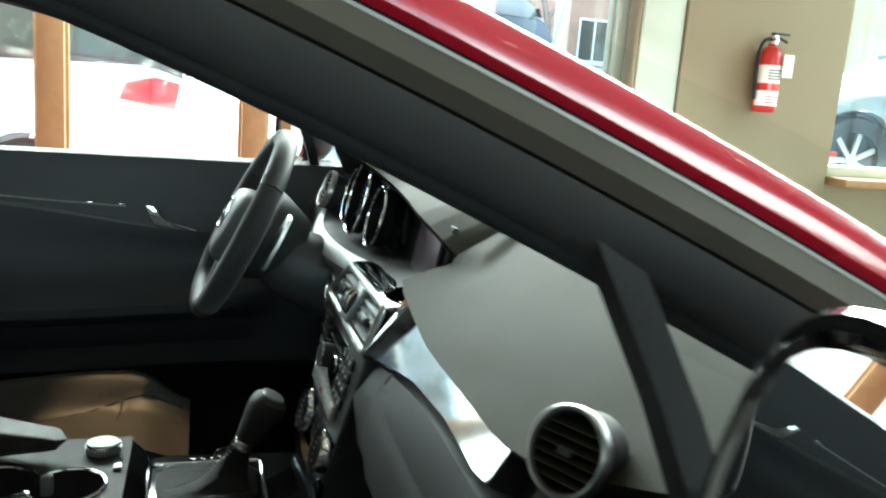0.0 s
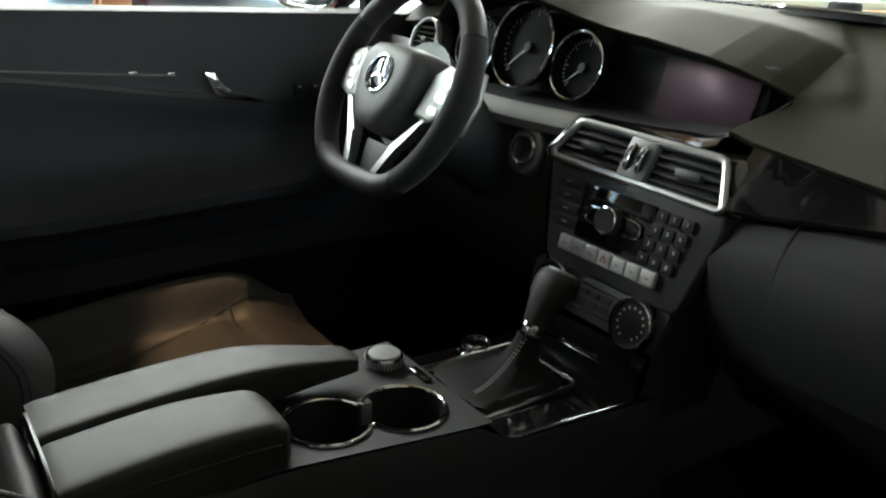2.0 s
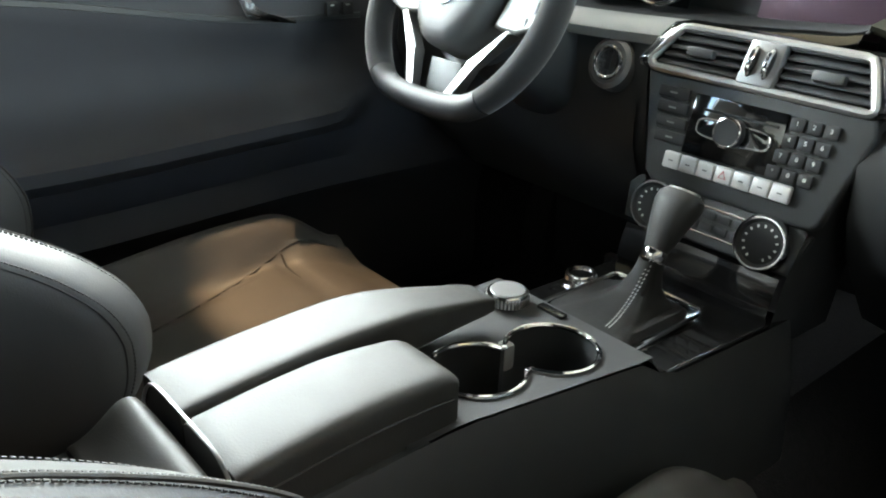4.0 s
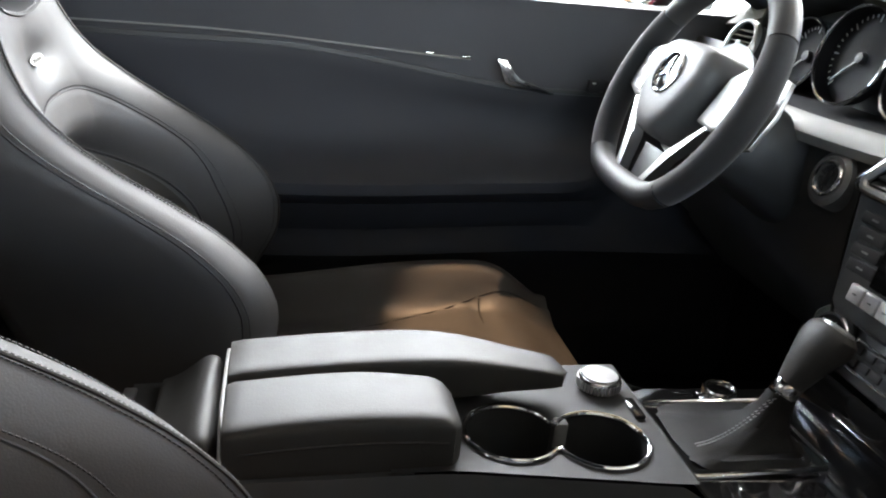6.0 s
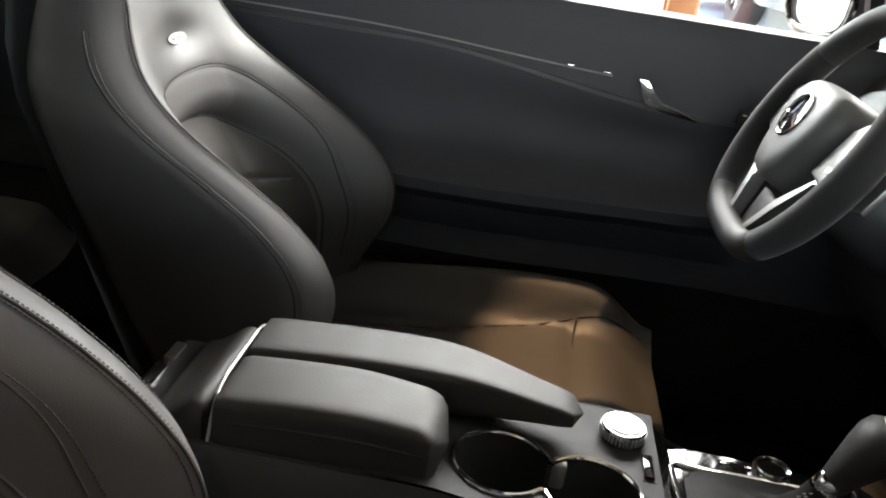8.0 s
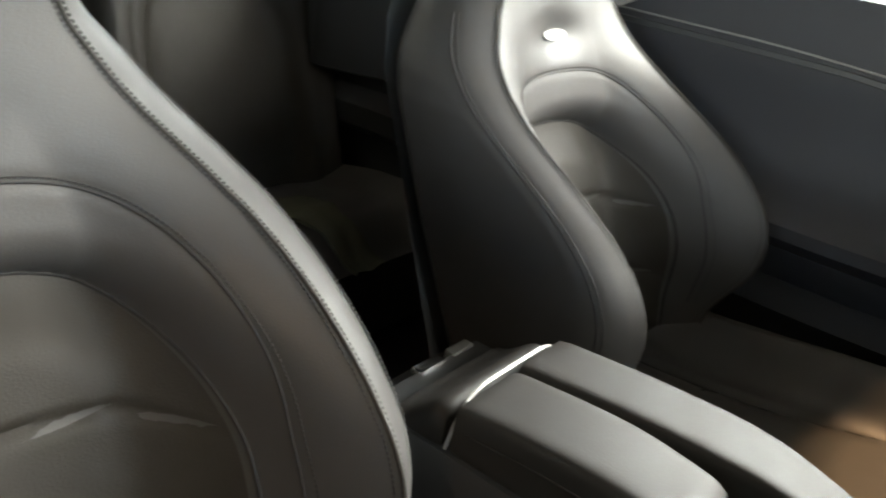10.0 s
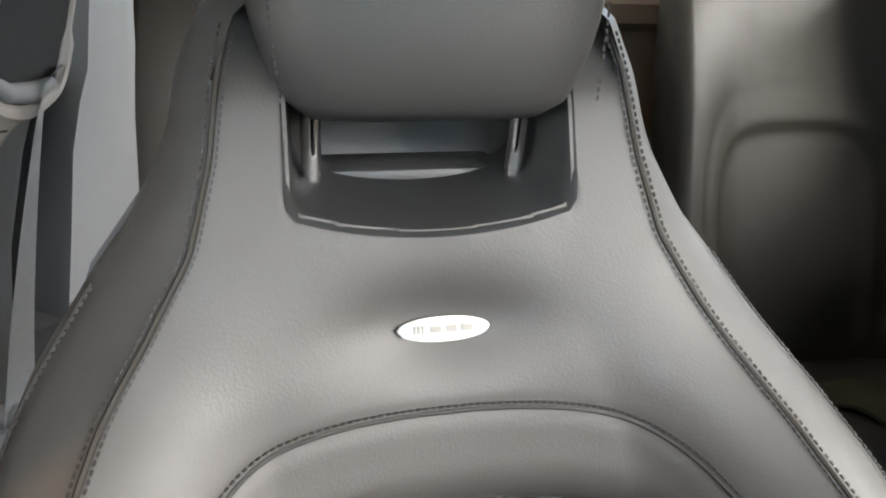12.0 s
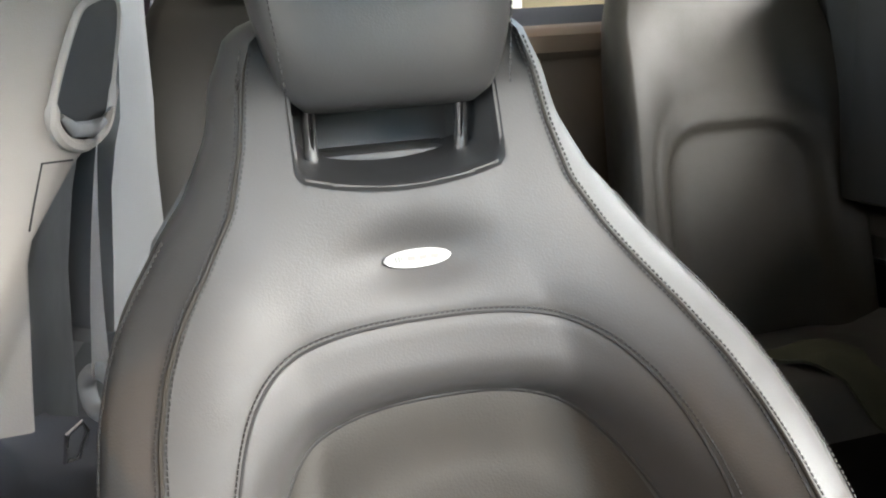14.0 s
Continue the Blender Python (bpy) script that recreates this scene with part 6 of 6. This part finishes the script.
        hw = (0.078 + 0.022 * math.sin(math.pi * min(1, f * 1.2) * 0.6)) * (0.80 + 0.20 * e)
        hd = 0.054 * (0.30 + 0.70 * e)
        cx = -0.272 - 0.14 * (f * 0.205)
        rows.append([(cx + v, SEAT_Y + u, z) for u, v in oval(hw, hd, 44, 3.0)])
    hr = part("headrest", grid(rows, close_u=True, cap0=True, cap1=True), LEATHER, s, "padded leather headrest", 60)
    for sgn in (1, -1):
        bm = bmesh.new()
        dashes([(-0.228 - 0.14 * (z - 1.0), SEAT_Y + sgn * (0.076 + 0.09 * (z - 1.0)), z) for z in np.linspace(1.012, 1.19, 20)], bm)
        st = part("stitching", bm, THREAD, hr)
        st["kind"] = "stuff"
        part("headrest_post", tube([(-0.292, SEAT_Y + sgn * 0.058, 0.944), (-0.285, SEAT_Y + sgn * 0.058, 1.02)], 0.0056, 14), CHROME, s, "chrome headrest post")
        part("post_collar", lathe([(0.010, 0.0), (0.010, 0.006), (0.006, 0.008)], Matrix.Translation((-0.2925, SEAT_Y + sgn * 0.058, 0.938)), 20), PLASTIC_MATT, s)
    # cushion
    rows = []
    for x in np.linspace(-0.13, 0.475, 40):
        f = (x + 0.13) / 0.605
        fr = ease(0.80, 1.0, f)
        zc = 0.492 + 0.036 * ease(0.1, 0.75, f) - 0.030 * fr ** 2
        hw = 0.222 - 0.02 * fr
        row = []
        for u in np.linspace(-1, 1, 41):
            row.append((x, SEAT_Y + u * hw, cushion_z(x, u)))
        row += [(x, SEAT_Y + hw + 0.012, zc - 0.03), (x, SEAT_Y + hw, zc - 0.11 + 0.04 * fr), (x, SEAT_Y - hw, zc - 0.11 + 0.04 * fr), (x, SEAT_Y - hw - 0.012, zc - 0.03)]
        rows.append(row)
    part("cushion", grid(rows, close_u=True, cap0=True, cap1=True), LEATHER, s, "black leather seat cushion with side bolsters", 60)
    for side in (-1, 1):
        part("cushion_seam", tube([(x, SEAT_Y + side * cushion_seam(x) * (0.222 - 0.02 * ease(0.80, 1.0, (x + 0.13) / 0.605)), cushion_z(x, cushion_seam(x)) + 0.0008) for x in np.linspace(-0.10, 0.46, 60)], 0.0017, 6), THREAD, s, "dark cushion seam")
    for gx in (0.05, 0.20, 0.345):
        part("cushion_seam", tube([(gx + 0.02 * u * u, SEAT_Y + u * 0.22, cushion_z(gx + 0.02 * u * u, u) + 0.0008) for u in np.linspace(-cushion_seam(gx), cushion_seam(gx), 30)], 0.0017, 6), THREAD, s, "dark cushion seam")
    part("seat_base", box(-0.20, 0.40, SEAT_Y - 0.21, SEAT_Y + 0.21, 0.30, 0.42, 0.03, 3), PLASTIC, s, "black plastic seat base")
    for sgn in (1, -1):
        part("seat_rail", box(-0.25, 0.45, SEAT_Y + sgn * 0.18 - 0.02, SEAT_Y + sgn * 0.18 + 0.02, 0.255, 0.31, 0.006), SEAL_GREY, s)
    part("side_cover", box(-0.16, 0.34, SEAT_Y + 0.222, SEAT_Y + 0.236, 0.40, 0.46, 0.006, 2), PLASTIC, s)
    part("back_shell", grid([[(plane_x(z) - 0.118 - 0.012 * (1 - u * u), SEAT_Y + u * 0.20 * (1 - 0.45 * ease(0.85, 1.02, z)), z) for u in np.linspace(-1, 1, 9)] for z in np.linspace(0.44, 1.0, 12)]), PLASTIC, s, "hard black seat-back shell")
    return s


seat = build_front_seat()
drv = copy_thing(seat, Matrix.Translation((0.122, SEAT_Y + 0.720, 0.290)))
tagged(drv, "black leather driver's seat before the steering wheel")

# ---------------------------------------------------------------- rear seats


def rear_w(z):
    return table(z, (0.46, 0.70, 0.90, 1.0, 1.06, 1.10), (0.222, 0.222, 0.212, 0.200, 0.182, 0.155))


def build_rear_seat(yc):
    s = thing("bucket_seat", (-0.85, yc, 0.28), "black leather rear bucket seat with a curved seam", "car seat", "rear seats")
    rows = []
    for z in np.linspace(0.46, 1.10, 60):
        w = rear_w(z)
        px = -0.955 - 0.30 * (z - 0.90)
        row = []
        for u in np.linspace(-1, 1, 61):
            y = u * w
            d = 0.040 * ease(0.45, 1.0, abs(u)) * ease(1.08, 0.85, z)
            f = sup(y, z, 0.184, 0.68, 0.200, 3.6) * 0.20
            d -= 0.004 * math.exp(-(f / 0.005) ** 2)
            f2 = sup(y, z, 0.156, 0.66, 0.168, 3.6) * 0.18
            d -= 0.016 * ease(0.008, -0.016, f2)
            row.append((px + d - 0.03 * ease(1.06, 1.10, z), yc + y, z))
        xe = row[-1][0]
        row += [(xe - 0.02, yc + w + 0.016, z), (xe - 0.05, yc + w + 0.016, z), (px - 0.10, yc + w - 0.01, z), (px - 0.10, yc - w + 0.01, z), (xe - 0.05, yc - w - 0.016, z), (xe - 0.02, yc - w - 0.016, z)]
        rows.append(row)
    # darker insert leather puts the rear seats' shade into their backrests
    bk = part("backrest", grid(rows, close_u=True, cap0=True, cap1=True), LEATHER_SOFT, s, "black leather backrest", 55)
    rows = []
    for f in np.linspace(0, 1, 12):
        e = math.sqrt(max(0, 1 - (2 * f - 1) ** 4))
        rows.append([(-1.03 - 0.02 * f + v, yc + u, 1.08 + 0.11 * f) for u, v in oval(0.12 * (0.85 + 0.15 * e), 0.045 * (0.35 + 0.65 * e), 28, 3)])
    part("headrest", grid(rows, close_u=True, cap0=True, cap1=True), LEATHER, s, "black leather headrest")
    rows = []
    for x in np.linspace(-0.96, -0.52, 24):
        f = (x + 0.96) / 0.44
        zc = 0.44 + 0.05 * ease(0, 0.7, f) - 0.05 * ease(0.82, 1.0, f)
        rows.append([(x, yc + u * 0.25, zc + 0.03 * ease(0.6, 0.95, abs(u)) - 0.02 * ease(0.95, 1, abs(u))) for u in np.linspace(-1, 1, 21)] + [(x, yc + 0.26, 0.30), (x, yc - 0.26, 0.30)])
    part("cushion", grid(rows, close_u=True, cap0=True, cap1=True), LEATHER, s, "black leather rear cushion")
    return s


build_rear_seat(0.400)
build_rear_seat(-0.366)
strap = thing("cloth_strap", (-0.62, 0.40, 0.48), "dark olive folded cloth strap with a snap on the rear seat", "strap")
rows = []
for f in np.linspace(0, 1, 16):
    x = -0.735 + 0.225 * f
    g = (x + 0.96) / 0.44
    zc = 0.446 + 0.05 * ease(0, 0.7, g) - 0.05 * ease(0.82, 1.0, g) + 0.010 * math.exp(-((f - 0.42) / 0.10) ** 2)
    hw = 0.072 - 0.036 * ease(0.2, 0.6, f)
    rows.append([(x, 0.385 + 0.035 * f + hw * u, zc + 0.005 * math.sin(3 * u + 5 * f) * (1 - u * u)) for u in np.linspace(-1, 1, 9)] + [(x, 0.385 + 0.035 * f + hw * u, zc - 0.006) for u in (1.0, -1.0)])
part("cloth", grid(rows, close_u=True, cap0=True, cap1=True), OLIVE_CLOTH, strap)
part("snap", lathe([(0.009, 0.0), (0.009, 0.003), (0.006, 0.005), (0.0, 0.004)], Matrix.Translation((-0.665, 0.395, 0.494)), 20), GREY_TRIM, strap, "round grey snap")
rc = thing("rear_tray", (-0.80, 0.0, 0.40), "black tray between the rear seats", "storage tray")
part("tray", box(-0.98, -0.52, -0.072, 0.072, 0.38, 0.455, 0.015, 3), PLASTIC, rc)
part("tray_back", box(-1.10, -0.98, -0.072, 0.072, 0.45, 0.80, 0.02, 3), LEATHER, rc)

# ---------------------------------------------------------------- seat belts


def belt(points, width, bm=None):
    rows = []
    for p, n in points:
        p, n = Vector(p), Vector(n).normalized()
        rows.append([p - n * width / 2, p - n * width / 6, p + n * width / 6, p + n * width / 2])
    b = grid(rows, bm)
    r = bmesh.ops.solidify(b, geom=b.faces[:], thickness=0.0014)
    return b


for sgn in (-1, 1):
    sb = thing("seat_belt", (-0.50, sgn * 0.64, 0.75), "grey woven seat belt hanging beside the seat", "seat belt", "front seat belts")
    line = spline([(-0.508, sgn * 0.578, 0.985), (-0.495, sgn * 0.589, 0.966), (-0.455, sgn * 0.597, 0.905), (-0.400, sgn * 0.600, 0.842), (-0.352, sgn * 0.600, 0.785)], 6)
    turn = np.linspace(0, 1, len(line))
    part("webbing", belt([(p, (0.92, -sgn * (0.24 - 0.40 * k), 0.10 + 0.28 * k)) for p, k in zip(line, turn)], 0.046), BELT, sb)
    part("guide", tube(spline([(-0.372, sgn * 0.616, 0.772), (-0.352, sgn * 0.604, 0.790), (-0.336, sgn * 0.590, 0.788), (-0.330, sgn * 0.583, 0.768), (-0.342, sgn * 0.592, 0.752), (-0.364, sgn * 0.612, 0.750)], 4, closed=True), 0.0075, 10, closed=True), GREY_TRIM, sb, "grey plastic belt guide")
    part("tongue", tube([(-0.355, sgn * 0.622, 0.745), (-0.350, sgn * 0.634, 0.738), (-0.352, sgn * 0.640, 0.712), (-0.357, sgn * 0.630, 0.712), (-0.358, sgn * 0.620, 0.735)], 0.0022, 8, closed=True), CHROME, sb, "metal belt tongue")
    part("lower_webbing", belt([((-0.330, sgn * 0.588, 0.770), (1, 0, 0.1)), ((-0.345, sgn * 0.606, 0.62), (1, 0, 0)), ((-0.40, sgn * 0.63, 0.36), (1, 0, 0))], 0.044), BELT, sb)
for sgn in (-1, 1):
    bu = thing("belt_buckle", (0.0, sgn * 0.128, 0.50), "black seat belt buckle with a red button", "belt buckle", "front belt buckles")
    part("housing", box(-0.045, -0.015, sgn * 0.128 - 0.010, sgn * 0.128 + 0.010, 0.50, 0.585, 0.005, 2), PLASTIC, bu)
    part("button", box(-0.040, -0.020, sgn * 0.128 - 0.007, sgn * 0.128 + 0.007, 0.585, 0.588, 0.001), TAIL, bu)
    part("stalk", tube([(-0.03, sgn * 0.128, 0.50), (-0.06, sgn * 0.14, 0.36)], 0.008), PLASTIC_MATT, bu)

# ---------------------------------------------------------------- outside: parked cars, buildings, trees


CARS = {
    "saloon": dict(L=4.7, hw=0.90, belt=[(0, 0.62), (0.03, 0.74), (0.26, 0.93), (0.55, 0.97), (0.80, 1.0), (0.97, 0.98), (1.0, 0.80)], roof=[(0.27, 0.94), (0.42, 1.36), (0.55, 1.43), (0.70, 1.39), (0.86, 1.03)]),
    "suv": dict(L=4.55, hw=0.92, belt=[(0, 0.70), (0.03, 0.86), (0.26, 1.05), (0.55, 1.08), (0.80, 1.12), (0.98, 1.14), (1.0, 0.90)], roof=[(0.24, 1.06), (0.38, 1.58), (0.55, 1.68), (0.80, 1.66), (0.93, 1.55), (0.985, 1.14)]),
    "open": dict(L=4.6, hw=0.90, belt=[(0, 0.58), (0.03, 0.72), (0.30, 0.92), (0.55, 0.94), (0.80, 0.98), (0.97, 0.96), (1.0, 0.78)], roof=[(0.33, 0.93), (0.46, 1.28), (0.56, 1.34), (0.66, 1.30), (0.80, 1.0)]),
}


def parked_car(kind, place, turn, paint, label, corner_lamps=False):
    """A parked car; its front points along turn (degrees from +x)."""
    x, y = place
    zg = lot_z(x, y)
    c = thing("parked_car", (x, y, zg), label, "car", "parked cars outside")
    q = CARS[kind]
    L, hw = q["L"], q["hw"]
    m = Matrix.Translation((x, y, zg)) @ Matrix.Rotation(radians(turn), 4, "Z")
    bx, bz = [a for a, _ in q["belt"]], [b for _, b in q["belt"]]
    rows = []
    wheels = (0.195, 0.795)
    for f in np.linspace(0, 1, 44):
        lx = L / 2 - L * f
        w = hw * (1 - 0.16 * ease(0.10, 0.0, f) - 0.13 * ease(0.92, 1.0, f))
        zt = table(f, bx, bz)
        zb = 0.24
        for wf in wheels:
            d = abs(f - wf) * L
            if d < 0.37:
                zb = max(zb, 0.33 + math.sqrt(0.37 ** 2 - d * d))
        zm = max(zb + 0.01, 0.55 * zt + 0.1)
        half = [(w * 0.93, zb), (w, max(zb + 0.005, 0.42)), (w, zm), (w * 0.975, zt - 0.05), (w * 0.90, zt), (w * 0.5, zt + 0.02)]
        row = [m @ Vector((lx, a, b)) for a, b in half] + [m @ Vector((lx, -a, b)) for a, b in half[::-1]]
        rows.append(row)
    part("body", grid(rows, cap0=True, cap1=True), paint, c)
    rx, rz = [a for a, _ in q["roof"]], [b for _, b in q["roof"]]
    rows, cap = [], []
    for f in np.linspace(rx[0], rx[-1], 22):
        lx = L / 2 - L * f
        zr, zb = table(f, rx, rz), table(f, bx, bz)
        k = min(1, max(0, (zr - zb) / 0.5))
        wt = hw * (0.88 - 0.17 * k)
        rows.append([m @ Vector((lx, a, b)) for a, b in ((hw * 0.89, zb - 0.01), (wt, zr - 0.06 * k), (wt * 0.9, zr), (0, zr + 0.03 * k), (-wt * 0.9, zr), (-wt, zr - 0.06 * k), (-hw * 0.89, zb - 0.01))])
    part("glasshouse", grid(rows), CAR_GLASS, c, "tinted glass")
    mid = [r for r, f in zip(rows, np.linspace(rx[0], rx[-1], 22)) if rx[1] - 0.02 <= f <= rx[-2] + 0.02]
    part("roof", grid([[p + Vector((0, 0, 0.006)) for p in r[1:6]] for r in mid]), paint, c)
    for s in (1, -1):
        for f in (rx[1] + 0.10, rx[-2] - 0.01):
            lx = L / 2 - L * f
            zb, zr = table(f, bx, bz), table(f, rx, rz)
            part("pillar", box(-0.035, 0.035, -0.012, 0.012, 0, 1, 0.004, m=m @ Matrix.Translation((lx, s * hw * 0.885, zb)) @ Matrix(((1, 0, -0.05, 0), (0, 1, -s * hw * 0.16, 0), (0, 0, zr - zb - 0.05, 0), (0, 0, 0, 1)))), CAR_BLACK, c)
        for wf in wheels:
            wm = m @ axes((L / 2 - L * wf, s * (hw - 0.10), 0.33), (1, 0, 0), (0, 0, -s))
            wh = part("wheel", lathe([(0.21, -0.10), (0.31, -0.10), (0.33, -0.07), (0.33, 0.07), (0.31, 0.10), (0.21, 0.10), (0.20, 0.05), (0.0, 0.04)], wm, 28), RUBBER, c)
            bm = lathe([(0.0, 0.085), (0.05, 0.085), (0.05, 0.06)], wm, 12)
            for kx in range(7):
                box(0.03, 0.205, -0.02, 0.02, 0.062, 0.085, 0.004, m=wm @ Matrix.Rotation(2 * math.pi * kx / 7, 4, "Z"), bm=bm)
            part("rim", bm, SATIN, wh, "silver alloy rim")
            if kind == "open":
                part("brake_caliper", box(0.10, 0.18, -0.06, 0.06, 0.045, 0.060, 0.01, m=wm), EXT_RED, wh, "red brake caliper")
        part("tail_light", slab([(-0.30, -0.05), (0.02, -0.10), (0.05, 0.06), (-0.10, 0.09), (-0.26, 0.05)], 0.05, m @ axes((-L / 2 + 0.12, s * hw * 0.90, table(0.97, bx, bz) - 0.16), (-1, -s * 0.35, 0), (0, 0, 1)) @ Matrix.Translation((-0.02, 0, -0.01 if s > 0 else -0.04)), 0.012), TAIL, c, "red tail light")
        if corner_lamps:
            zl = table(0.97, bx, bz)
            y0, y1 = sorted((s * hw * 0.38, s * hw * 0.925))
            lamp_body = part("rear_lamp", box(-L / 2 - 0.030, -L / 2 + 0.20, y0, y1, zl - 0.46, zl - 0.28, 0.035, 3, m=m), TAIL, c, "large red rear lamp")
            y0, y1 = sorted((s * hw * 0.43, s * hw * 0.76))
            part("reversing_lens", box(-L / 2 - 0.038, -L / 2 - 0.020, y0, y1, zl - 0.405, zl - 0.34, 0.006, m=m), PAPER, lamp_body, "clear white lens")
        part("headlight", slab([(-0.30, -0.03), (0.02, -0.09), (0.05, 0.05), (-0.20, 0.07)], 0.05, m @ axes((L / 2 - 0.10, s * hw * 0.88, table(0.03, bx, bz) - 0.07), (1, -s * 0.5, 0), (0, 0, 1)) @ Matrix.Translation((0, 0, -0.04 if s > 0 else -0.01)), 0.012), HEADLAMP, c, "clear headlight")
        part("door_mirror", box(-0.06, 0.06, -0.09, 0.09, -0.06, 0.06, 0.03, 3, m=m @ Matrix.Translation((L / 2 - L * (rx[0] + 0.07), s * (hw + 0.06), table(0.35, bx, bz) + 0.06))), paint, c)
        for f in (0.40, 0.60):
            part("door_handle", box(-0.09, 0.09, -0.015, 0.015, -0.012, 0.012, 0.006, m=m @ Matrix.Translation((L / 2 - L * f, s * hw, 0.80))), paint, c)
    gr = part("grille", box(-0.02, 0.02, -0.42, 0.42, -0.12, 0.12, 0.02, m=m @ Matrix.Translation((L / 2 - 0.015, 0, 0.52))), PLASTIC_MATT, c, "dark slatted grille")
    for k in range(4):
        part("slat", box(0.018, 0.030, -0.40, 0.40, -0.10 + 0.06 * k, -0.085 + 0.06 * k, 0.003, m=m @ Matrix.Translation((L / 2 - 0.015, 0, 0.52))), CHROME, gr)
    part("number_plate", box(-0.01, 0.01, -0.26, 0.26, -0.06, 0.06, 0.004, m=m @ Matrix.Translation((-L / 2 - 0.006, 0, 0.72))), PAPER, c, "pale blank plate")
    part("bumper", box(-0.05, 0.05, -hw * 0.84, hw * 0.84, -0.12, 0.12, 0.04, 3, m=m @ Matrix.Translation((-L / 2 + 0.0, 0, 0.46))), paint, c)
    part("front_bumper", box(-0.05, 0.05, -hw * 0.80, hw * 0.80, -0.10, 0.10, 0.04, 3, m=m @ Matrix.Translation((L / 2 - 0.03, 0, 0.34))), PLASTIC_MATT, c)
    return c


parked_car("suv", (-1.84, 5.1), 180, CAR_WHITE, "white utility car with red tail lights in the snowy lot")
parked_car("suv", (2.61, 7.9), 91, CAR_BLACK, "black wet sport utility car with red tail lights", True)
parked_car("saloon", (2.6, 24.0), 262, CAR_WHITE, "white saloon facing the showroom with a dark grille")
parked_car("saloon", (13.1, 23.0), 258, CAR_WHITE, "white saloon with a dark grille in the snowy lot")
parked_car("saloon", (15.6, 22.3), 200, CAR_WHITE, "white saloon parked side-on across the lot")
parked_car("open", (6.6, 4.6), 172, CAR_GREY, "grey soft-top car with red brake calipers")
parked_car("saloon", (-5.6, 9.5), 255, CAR_WHITE, "snow-dusted white saloon in the lot")
parked_car("saloon", (12.5, 15.5), 190, CAR_GREY, "grey saloon far across the lot")


def building(x0, x1, y, height, material, label, cols, rows_n, zsill, zstep):
    b = thing("building", ((x0 + x1) / 2, y, 0.5), label, "building")
    wall = part("wall", box(x0, x1, y, y + 8, 0.3, height, 0.0), material, b)
    part("roof", box(x0 - 0.3, x1 + 0.3, y - 0.3, y + 8.3, height, height + 0.35, 0.03), PALE, b, "snow-covered flat roof")
    part("plinth", box(x0, x1, y - 0.06, y - 0.002, 0.3, 1.0, 0.01), ASPHALT, b)
    for r in range(rows_n):
        for cidx in range(cols):
            wx = x0 + (x1 - x0) * (cidx + 0.5) / cols
            wz = zsill + zstep * r
            w = part("window", box(wx - 0.6, wx + 0.6, y - 0.05, y - 0.004, wz, wz + 1.5, 0.01), PAPER, b, "white window frame")
            for dx in (-0.29, 0.29):
                part("pane", box(wx + dx - 0.25, wx + dx + 0.25, y - 0.062, y - 0.054, wz + 0.08, wz + 1.42), CAR_GLASS, w)
            part("sill", box(wx - 0.68, wx + 0.68, y - 0.12, y - 0.054, wz - 0.08, wz - 0.01, 0.01), PAPER, w)
    return b


building(4, 26, 26, 9.5, BRICK, "red brick building with white windows beyond the lot", 8, 2, 2.6, 3.3)
building(16, 30, 12, 6.0, WALL, "pale service building with wide windows", 5, 1, 1.6, 3.0)
building(-22, -2, 30, 7.5, PALE, "pale low building far across the snow", 6, 2, 2.2, 2.8)


def bare_tree(x, y, h, seed):
    rnd = random.Random(seed)
    t = thing("tree", (x, y, lot_z(x, y)), "bare winter tree with thin grey limbs", "tree", "bare trees")
    bm = bmesh.new()
    tw = bmesh.new()

    def limb(p, d, ln, r, depth, dst):
        pts = [p]
        for k in range(4):
            d = (d + Vector((rnd.uniform(-.22, .22), rnd.uniform(-.22, .22), rnd.uniform(-.05, .18)))).normalized()
            pts.append(pts[-1] + d * ln / 4)
        tube(pts, [r * (1 - 0.16 * k) for k in range(5)], 6 if depth < 2 else 4, dst)
        if depth < 3:
            for k in range(3 if depth else 6):
                b = pts[rnd.randint(2, 4)]
                nd = (d + Vector((rnd.uniform(-1, 1), rnd.uniform(-1, 1), rnd.uniform(0.0, 0.6)))).normalized()
                limb(b, nd, ln * rnd.uniform(0.5, 0.72), r * 0.45, depth + 1, tw)
    limb(Vector((x, y, lot_z(x, y) - 0.05)), Vector((0, 0, 1)), h * 0.55, h * 0.022, 0, bm)
    part("trunk", bm, BARK, t)
    part("twigs", tw, BARK, t, "fine bare twigs")


for i, (tx, ty, th) in enumerate(((5.2, 23, 7.0), (6.0, 22.5, 8.0), (-3.0, 24, 7.5), (-7.5, 20, 6.5), (10.5, 22, 7.0))):
    bare_tree(tx, ty, th, 40 + i)

# arrow sign on the glass
sg = thing("window_sign", (0.30, WALL_Y + 0.09, 1.35), "white paper sign with an arrow stuck on the glass", "sign")
part("sheet", box(0.17, 0.47, WALL_Y + 0.094, WALL_Y + 0.0965, 1.36, 1.50), PAPER, sg)
for k in range(3):
    part("text_bar", box(0.20 + 0.01 * k, 0.37, WALL_Y + 0.0915, WALL_Y + 0.0935, 1.385 + 0.036 * k, 1.397 + 0.036 * k), PLASTIC, sg)
part("arrow", slab([(-0.10, -0.006), (0.06, -0.006), (0.06, -0.022), (0.10, 0.0), (0.06, 0.022), (0.06, 0.006), (-0.10, 0.006)], 0.002, axes((0.35, WALL_Y + 0.0935, 1.435), (1, 0, 0), (0, 0, 1))), PLASTIC, sg, "black arrow")
